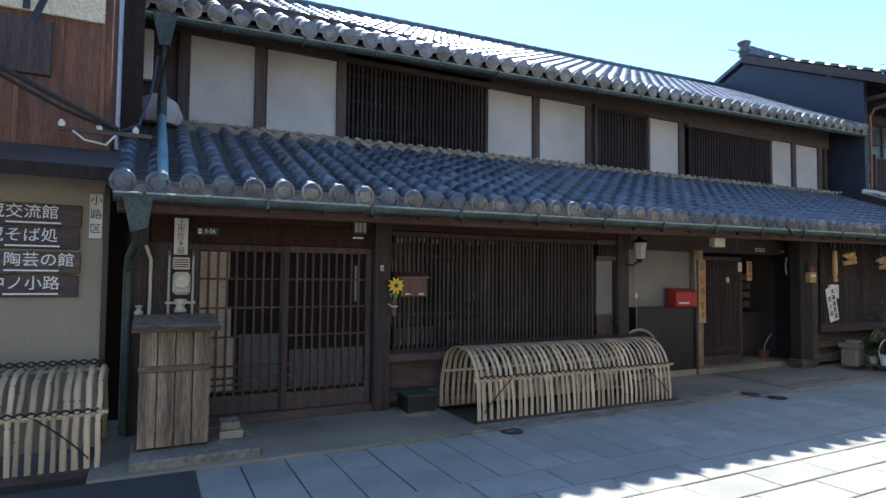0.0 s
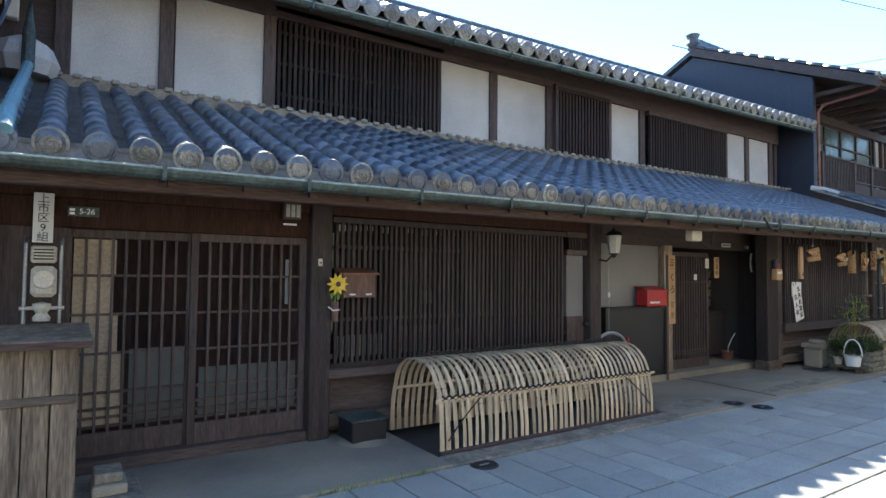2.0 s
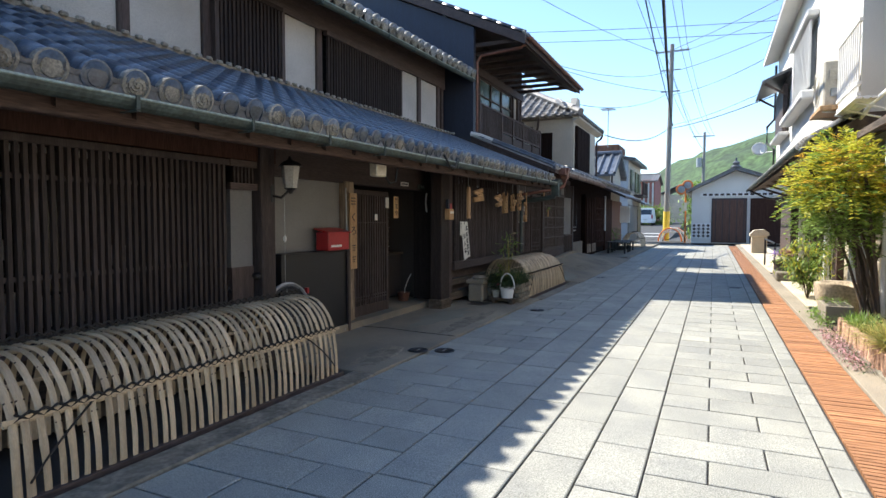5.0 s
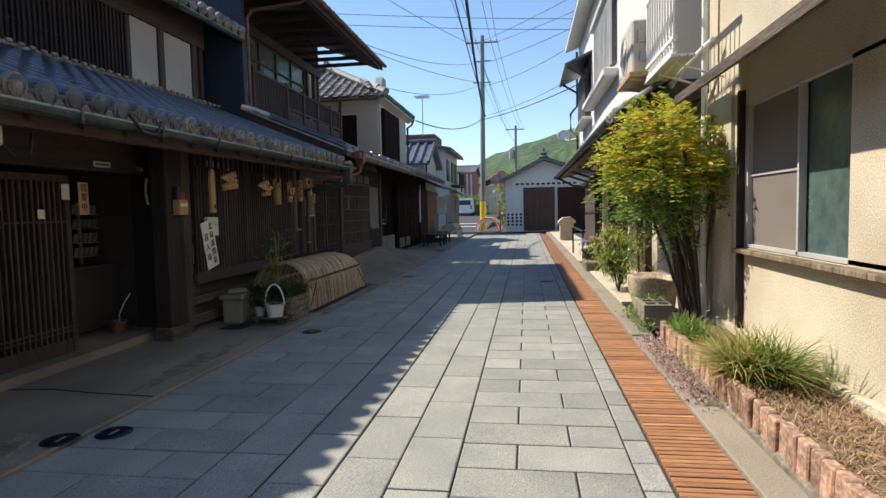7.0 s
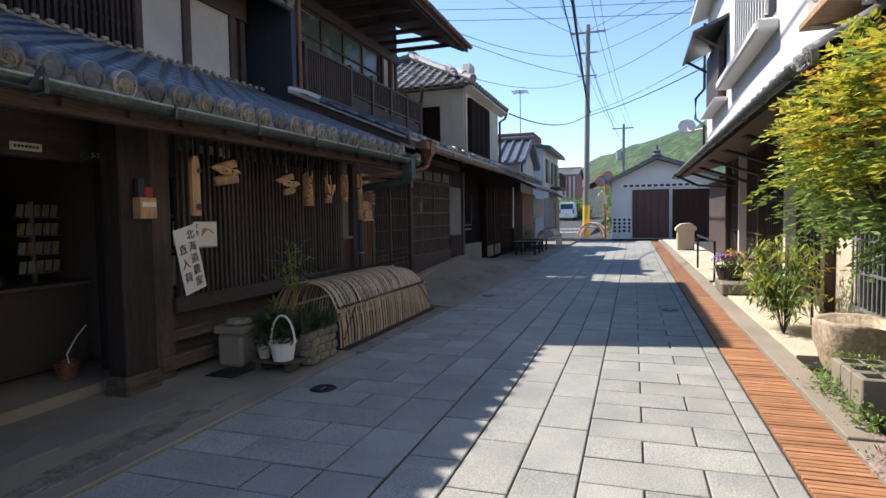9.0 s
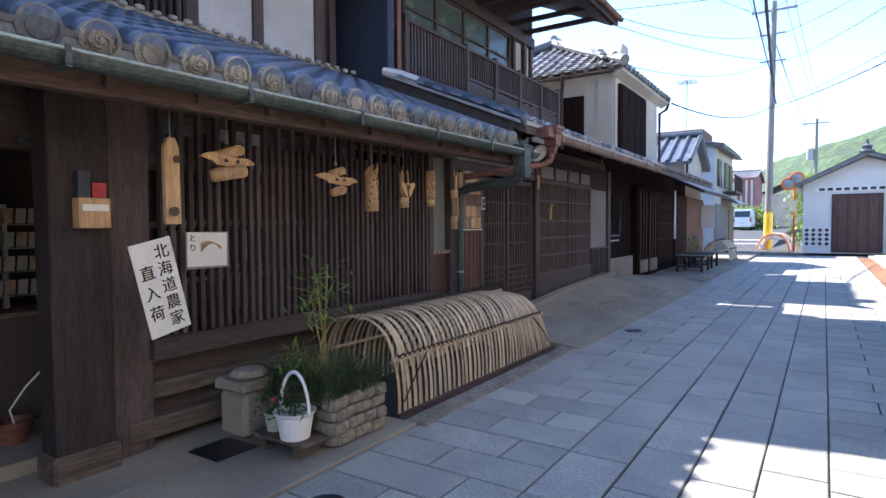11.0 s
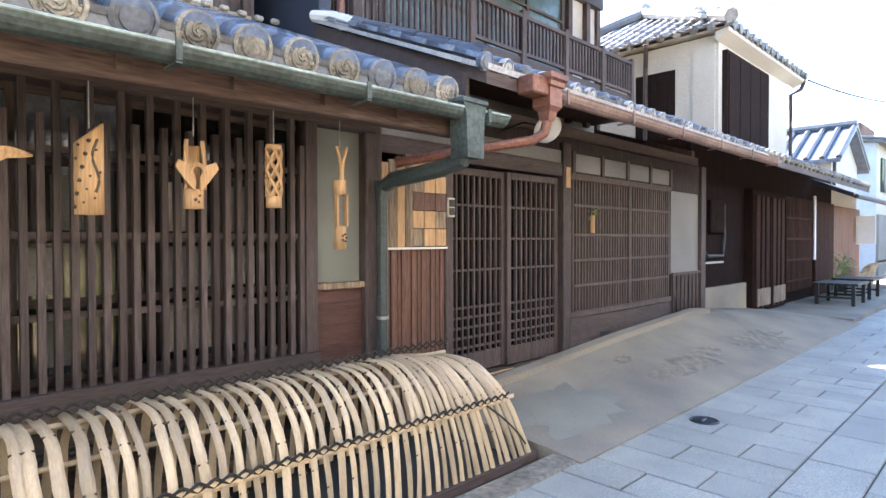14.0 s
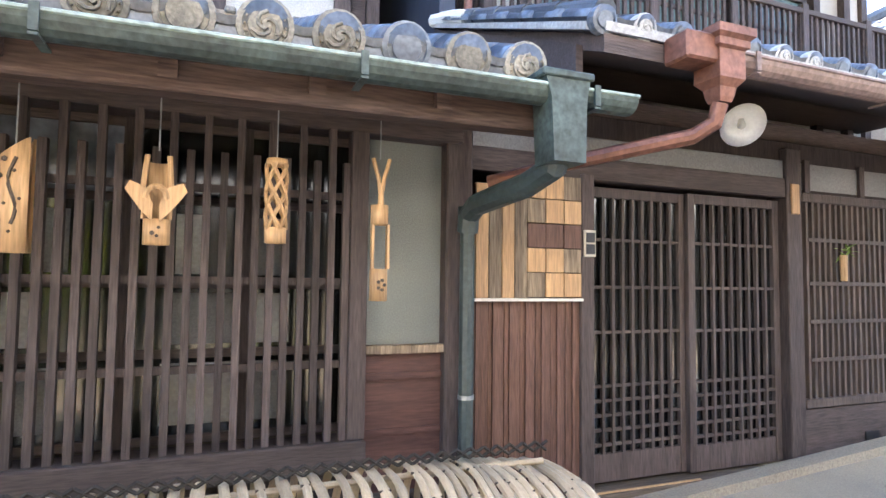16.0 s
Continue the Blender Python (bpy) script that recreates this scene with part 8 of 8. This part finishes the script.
        u, v, w = r.uniform(-1, 1), r.uniform(-1, 1), r.uniform(-1, 1)
        d2 = u * u + v * v + w * w
        bump_ = 0.75 + 0.5 * noise.noise(Vector((u * 2.2 + 5, v * 2.2, w * 2.2)))
        if d2 > bump_ or d2 < 0.12:
            continue
        z = 1.66 + 0.80 * w
        if not zlo <= z < zhi:
            continue
        made += 1
        p = Vector((9.95 + 1.0 * u, 0.55 + 0.72 * v, z))
        out = Vector((u, v, 0.55 * w + r.uniform(-0.35, 0.55))).normalized()
        side = out.cross(Vector((0, 0, 1))).normalized()
        for k in range(5):
            c = p + out * 0.036 * k - Vector((0, 0, 0.004 * k * k))
            for sgn in (-1, 1):
                d = (out * 0.6 + side * sgn + Vector((0, 0, r.uniform(-0.4, 0.1)))).normalized()
                e = d.cross(Vector((r.uniform(-0.9, 0.9), r.uniform(-0.9, 0.9), 1))).normalized()
                ln = r.uniform(0.05, 0.088)
                bm.faces.new([bm.verts.new(x) for x in (c, c + d * ln * 0.45 + e * ln * 0.17, c + d * ln, c + d * ln * 0.45 - e * ln * 0.17)])
    return bm


part("crown", sprays(B(), 760, 1.5, 2.6, 71), "leaf_yellow", tree)
part("tinted_sprays", sprays(B(), 120, 1.6, 2.6, 73), "leaf_orange", tree)
part("green_sprays", sprays(B(), 420, 1.2, 2.6, 74), "leaf", tree)
part("lower_crown", sprays(B(), 420, 0.85, 1.7, 72), "leaf", tree)

# ---- white house details ----
ac = thing("air_conditioner", (10.85, 0.6, 2.8), "cream outdoor air conditioner unit on a wooden shelf", "air conditioner")
part("case", box(B(), 10.45, 11.2, 0.49, 0.78, 2.83, 3.42, 0.02), "ivory", ac)
grille = part("fan_grille", lathe(B(), [(0, 0.008), (0.2, 0.008), (0.22, 0.0), (0.24, 0.012)], (10.92, 0.785, 3.12), 24, "Y"), "steel", ac)
for k in range(6):
    part("grille_ring", tube(B(), [(10.92 + (0.04 + 0.032 * k) * math.cos(a), 0.80, 3.12 + (0.04 + 0.032 * k) * math.sin(a)) for a in [2 * math.pi * q / 20 for q in range(21)]], 0.004, 4), "ivory", grille)
part("service_cover", box(B(), 10.438, 10.45, 0.56, 0.72, 3.16, 3.30, 0.004), "ivory", ac)
part("valve_cover", box(B(), 10.43, 10.45, 0.58, 0.70, 2.95, 3.06, 0.004), "steel", ac)
part("shelf", box(B(), 10.38, 11.28, 0.38, 0.82, 2.775, 2.828, 0.004), "wood_pale", ac)
for x in (10.5, 11.12):
    part("brace", rod(B(), (x, 0.36, 2.72), (x, 0.78, 2.775), 0.018, n=6), "ivory", ac)
rl = thing("balcony_rail", (9.8, 0.6, 2.8), "white metal balcony railing with upright bars", "railing")
for i in range(11):
    part("bar", rod(B(), (9.26 + i * 0.115, 0.62, 2.74), (9.26 + i * 0.115, 0.62, 3.55), 0.012, n=6), "white", rl)
for z in (2.74, 2.86, 3.55):
    part("rail", box(B(), 9.2, 10.42, 0.60, 0.64, z - 0.018, z + 0.018), "white", rl)
for i in range(3):
    part("deck_board", box(B(), 9.2, 10.42, 0.44 + i * 0.075, 0.505 + i * 0.075, 2.68, 2.71, 0.004), "white", rl)
for x in (9.4, 9.9, 10.35):
    part("deck_brace", rod(B(), (x, 0.13, 2.52), (x, 0.62, 2.68), 0.012, n=6), "white", rl)
hood = thing("window_9", (20, 0.6, 4.0), "dark wooden window with a projecting hood", "window", kind="structure")
part("shutters", box(B(), 18.6, 20.6, 0.40, 0.5, 3.6, 4.8), "wood_dark", hood)
part("hood", prism(B(), [(0.36, 5.15), (1.0, 4.86), (1.0, 4.80), (0.36, 5.08)], "x", 18.3, 20.9), "kawara_dark", hood)
for x in (18.5, 20.6):
    part("strut", rod(B(), (x, 0.42, 4.5), (x, 0.92, 4.82), 0.03, n=6), "wood_dark", hood)
part("sill", box(B(), 18.4, 20.8, 0.36, 0.6, 3.5, 3.58, 0.01), "white_wall", hood)
wd = thing("window_10", (16, 0.5, 4.2), "upper window with white bars and a moulded sill", "window", kind="structure")
part("pane", box(B(), 14.4, 16.8, 0.352, 0.37, 3.9, 5.1), "dark_glass", wd)
for i in range(13):
    part("bar", box(B(), 14.4 + i * 0.2, 14.45 + i * 0.2, 0.44, 0.48, 3.88, 5.12), "white_wall", wd)
part("sill", box(B(), 14.2, 18.0, 0.35, 0.62, 3.62, 3.78, 0.03), "white_wall", wd)
part("head", box(B(), 14.2, 17.0, 0.35, 0.55, 5.14, 5.26, 0.02), "white_wall", wd)
for x in (13.45, 15.6, 17.6, 19.6, 21.5):
    part("front_post", box(B(), x, x + 0.14, -0.2, -0.06, 0.05, 2.6), "white_wall" if x in (15.6, 19.6) else "wood_dark", house_w)
for x in (13.9, 15.9, 17.9, 19.9):
    part("front_lattice", box(B(), x, x + 1.5, -0.24, -0.2, 0.3, 2.1), "dark_glass", house_w)
    for i in range(10):
        part("front_bar", box(B(), x + 0.02 + i * 0.16, x + 0.06 + i * 0.16, -0.2, -0.17, 0.3, 2.1), "wood_dark", house_w)
    for z in (0.3, 0.9, 1.5, 2.1):
        part("front_rail", box(B(), x, x + 1.5, -0.21, -0.175, z - 0.02, z + 0.02), "wood_dark", house_w)
for x in (14.0, 15.8, 17.6, 19.4, 21.2):
    part("eave_brace", rod(B(), (x, -0.2, 1.95), (x, 0.8, 2.30), 0.03, n=6), "wood_dark", house_w)
part("drain_pipe", tube(B(), [(21.75, 0.42, 6.0), (21.75, 0.42, 4.4), (21.95, 0.6, 4.2), (21.95, 0.6, 3.7), (21.75, 0.42, 3.5), (21.75, 0.42, 2.7)], 0.035, 8), "black", house_w)
part("drain_pipe", tube(B(), [(21.5, 1.12, 2.28), (21.4, 0.6, 2.0), (21.3, -0.1, 1.9), (21.3, -0.1, 0.05)], 0.03, 8), "black", house_w)
dish = thing("satellite_dish", (24, 0.3, 4.0), "white satellite dish on a wall arm", "satellite dish")
bm = lathe(B(), [(0, 0.0), (0.18, 0.02), (0.30, 0.08), (0.31, 0.09), (0.18, 0.035), (0, 0.015)], (0, 0, 0), 18)
bmesh.ops.transform(bm, verts=bm.verts[:], matrix=pose(22.7, 0.75, 3.6, 0, -70, 0) @ Matrix.Scale(0.72, 4))
part("reflector", bm, "white", dish, smooth=True)
part("arm", tube(B(), [(21.8, 0.3, 3.45), (22.4, 0.7, 3.45), (22.6, 0.74, 3.58)], 0.02, 6), "steel", dish)
pb = thing("stone_box", (27.4, 0.4, 0.05), "pale stone box with a rounded hood", "box")
part("body", box(B(), 27.1, 27.6, 0.12, 0.66, 0.05, 0.72, 0.02), "cream", pb)
part("hood", prism(B(), [(0.06, 0.72), (0.72, 0.72), (0.72, 0.80), (0.56, 0.95), (0.24, 0.98), (0.06, 0.84)], "x", 27.0, 27.65), "cream", pb)
pn = thing("pansy_tub", (16.2, 0.6, 0.05), "round wooden tub of mixed pansies on a stone block", "plant pot")
part("stone", box(B(), 15.55, 16.40, 0.26, 0.80, 0.05, 0.23, 0.02), "stone", pn)
part("tub", lathe(B(), [(0, 0), (0.17, 0), (0.225, 0.20), (0.235, 0.20), (0.235, 0.225), (0.205, 0.225), (0.15, 0.03)], (16.15, 0.60, 0.23), 20), "wood_dark", pn)
VIOLET = mat("violet_petal", (0.20, 0.10, 0.42), 0.6, 0.3, 20, bump=0, rand=0.3, island=True)
for i, m_ in enumerate(("yellow", PINK, "yellow", VIOLET, PINK, "yellow", VIOLET, PINK, "yellow")):
    a0, r0 = i * 2.4, 0.06 + 0.018 * i
    part("blossom_cluster", leaves(B(), [(16.15 + r0 * math.cos(a0), 0.60 + r0 * math.sin(a0), 0.66 - 0.5 * r0)], 46, 0.055, 0.055, 81 + i, -0.5, 0.4), m_, pn)
part("foliage", leaves(B(), [(16.15, 0.60, 0.50), (16.05, 0.66, 0.48), (16.22, 0.54, 0.48)], 130, 0.11, 0.06, 90), "leaf", pn)
hr = thing("hand_rail", (18.5, 0.65, 0.05), "low black iron hand rail by the entrance", "railing")
part("bar", tube(B(), [(17.4, 0.68, 0.05), (17.4, 0.68, 0.78), (20.4, 0.68, 0.80)], 0.022, 8), "black", hr)
part("post", rod(B(), (20.3, 0.68, 0.05), (20.3, 0.68, 0.8), 0.022, n=8), "black", hr)
part("foot", box(B(), 17.32, 17.48, 0.60, 0.76, 0.05, 0.07), "black", hr)
# unseen house added behind the start, across the street; its pale wall bounces light
back = thing("unseen_house_behind", (0, -6, 0), "unseen plain cream house added across the street to bounce light", "house")
part("wall", box(B(), -14, 4.0, -7.2, -7, 0, 5.2), "cream", back)
part("roof", prism(B(), [(-6.4, 5.1), (-10, 6.8), (-10, 6.7), (-6.4, 5.0)], "x", -14.3, 4.3), "kawara_dark", back)
part("window", box(B(), -3, -1, -7.0, -6.96, 1.0, 2.2), "dark_glass", back)


# ---- paving stones and grating, last ----
def paving():
    near, far = [], []

    def lay(x0, x1, y0, y1):
        (near if 3.2 < x0 < 13.0 else far).append((x0, x1, y0, y1))

    # four columns along the street, joints staggered by half a stone
    for k, (a, b) in enumerate(((2.35, 2.66), (2.66, 2.975), (2.975, 3.29), (3.29, 3.64))):
        for i in range(-32, 43):
            x = (8.11, 7.80)[k % 2] + 0.636 * i
            lay(x, x + 0.636, a, b)
    # courses across, split in turn at two places
    for i in range(-64, 87):
        x = 8.04 + 0.3145 * i
        cut = (1.745, 2.04)[i % 2]
        lay(x, x + 0.3145, 1.45, cut)
        lay(x, x + 0.3145, cut, 2.35)
    for i in range(-66, 82):
        x = 9.08 + 0.32 * i
        cut = (4.235, 3.955)[i % 2]
        lay(x, x + 0.32, 3.64, cut)
        lay(x, x + 0.32, cut, 4.66)
    # edge stones
    x = -12
    while x < 35.5:
        (near if 3.2 < x < 13.0 else far).append((x, x + 0.3, 1.31, 1.45))
        x += 0.3

    def stone(bm, x0, x1, y0, y1, dz):
        g = 0.0055
        c = 0.006
        lo = [bm.verts.new(p) for p in ((x0 + g, y0 + g, -0.02), (x1 - g, y0 + g, -0.02), (x1 - g, y1 - g, -0.02), (x0 + g, y1 - g, -0.02))]
        md = [bm.verts.new(v.co + Vector((0, 0, 0.016 + dz))) for v in lo]
        tp = [bm.verts.new(p) for p in ((x0 + g + c, y0 + g + c, dz), (x1 - g - c, y0 + g + c, dz), (x1 - g - c, y1 - g - c, dz), (x0 + g + c, y1 - g - c, dz))]
        for p, q in ((lo, md), (md, tp)):
            for k in range(4):
                bm.faces.new((p[k], p[(k + 1) % 4], q[(k + 1) % 4], q[k]))
        bm.faces.new(tp)

    shared = {}
    for x0, x1, y0, y1 in near[:340]:
        key = (round(x1 - x0, 2), round(y1 - y0, 2))
        if key not in shared:
            bm = B()
            stone(bm, 0, x1 - x0, 0, y1 - y0, 0.0)
            shared[key] = mesh_of("paving_stone", bm, "granite")
        piece("paving_stone", shared[key], road, Matrix.Translation((x0, y0, rnd.uniform(-0.002, 0.002))))
    bm = B()
    for x0, x1, y0, y1 in far + near[340:]:
        stone(bm, x0, x1, y0, y1, rnd.uniform(-0.002, 0.002))
    tagged(part("paving_stones", bm, "granite_far", road), kind="stuff")


paving()
grate = thing("drain_grating", (9, 1.1, 0), "orange-brown wooden slat cover over the street drain", "drain cover")
part("grating_bed", box(B(), -4, 34, 0.94, 1.30, -0.07, -0.035), "joint", grate)
slat = mesh_of("slat", box(B(), -0.021, 0.021, 0.945, 1.295, -0.03, 0.004, 0.003), "orange")
bm = B()
for i in range(700):
    x = -2 + i * 0.052
    if 5.5 < x < 15.8:
        piece("slat", slat, grate, Matrix.Translation((x, 0, rnd.uniform(-0.002, 0.002))))
    else:
        box(bm, x - 0.021, x + 0.021, 0.945, 1.295, -0.03, 0.004)
tagged(part("slats", bm, "orange", grate), kind="stuff")
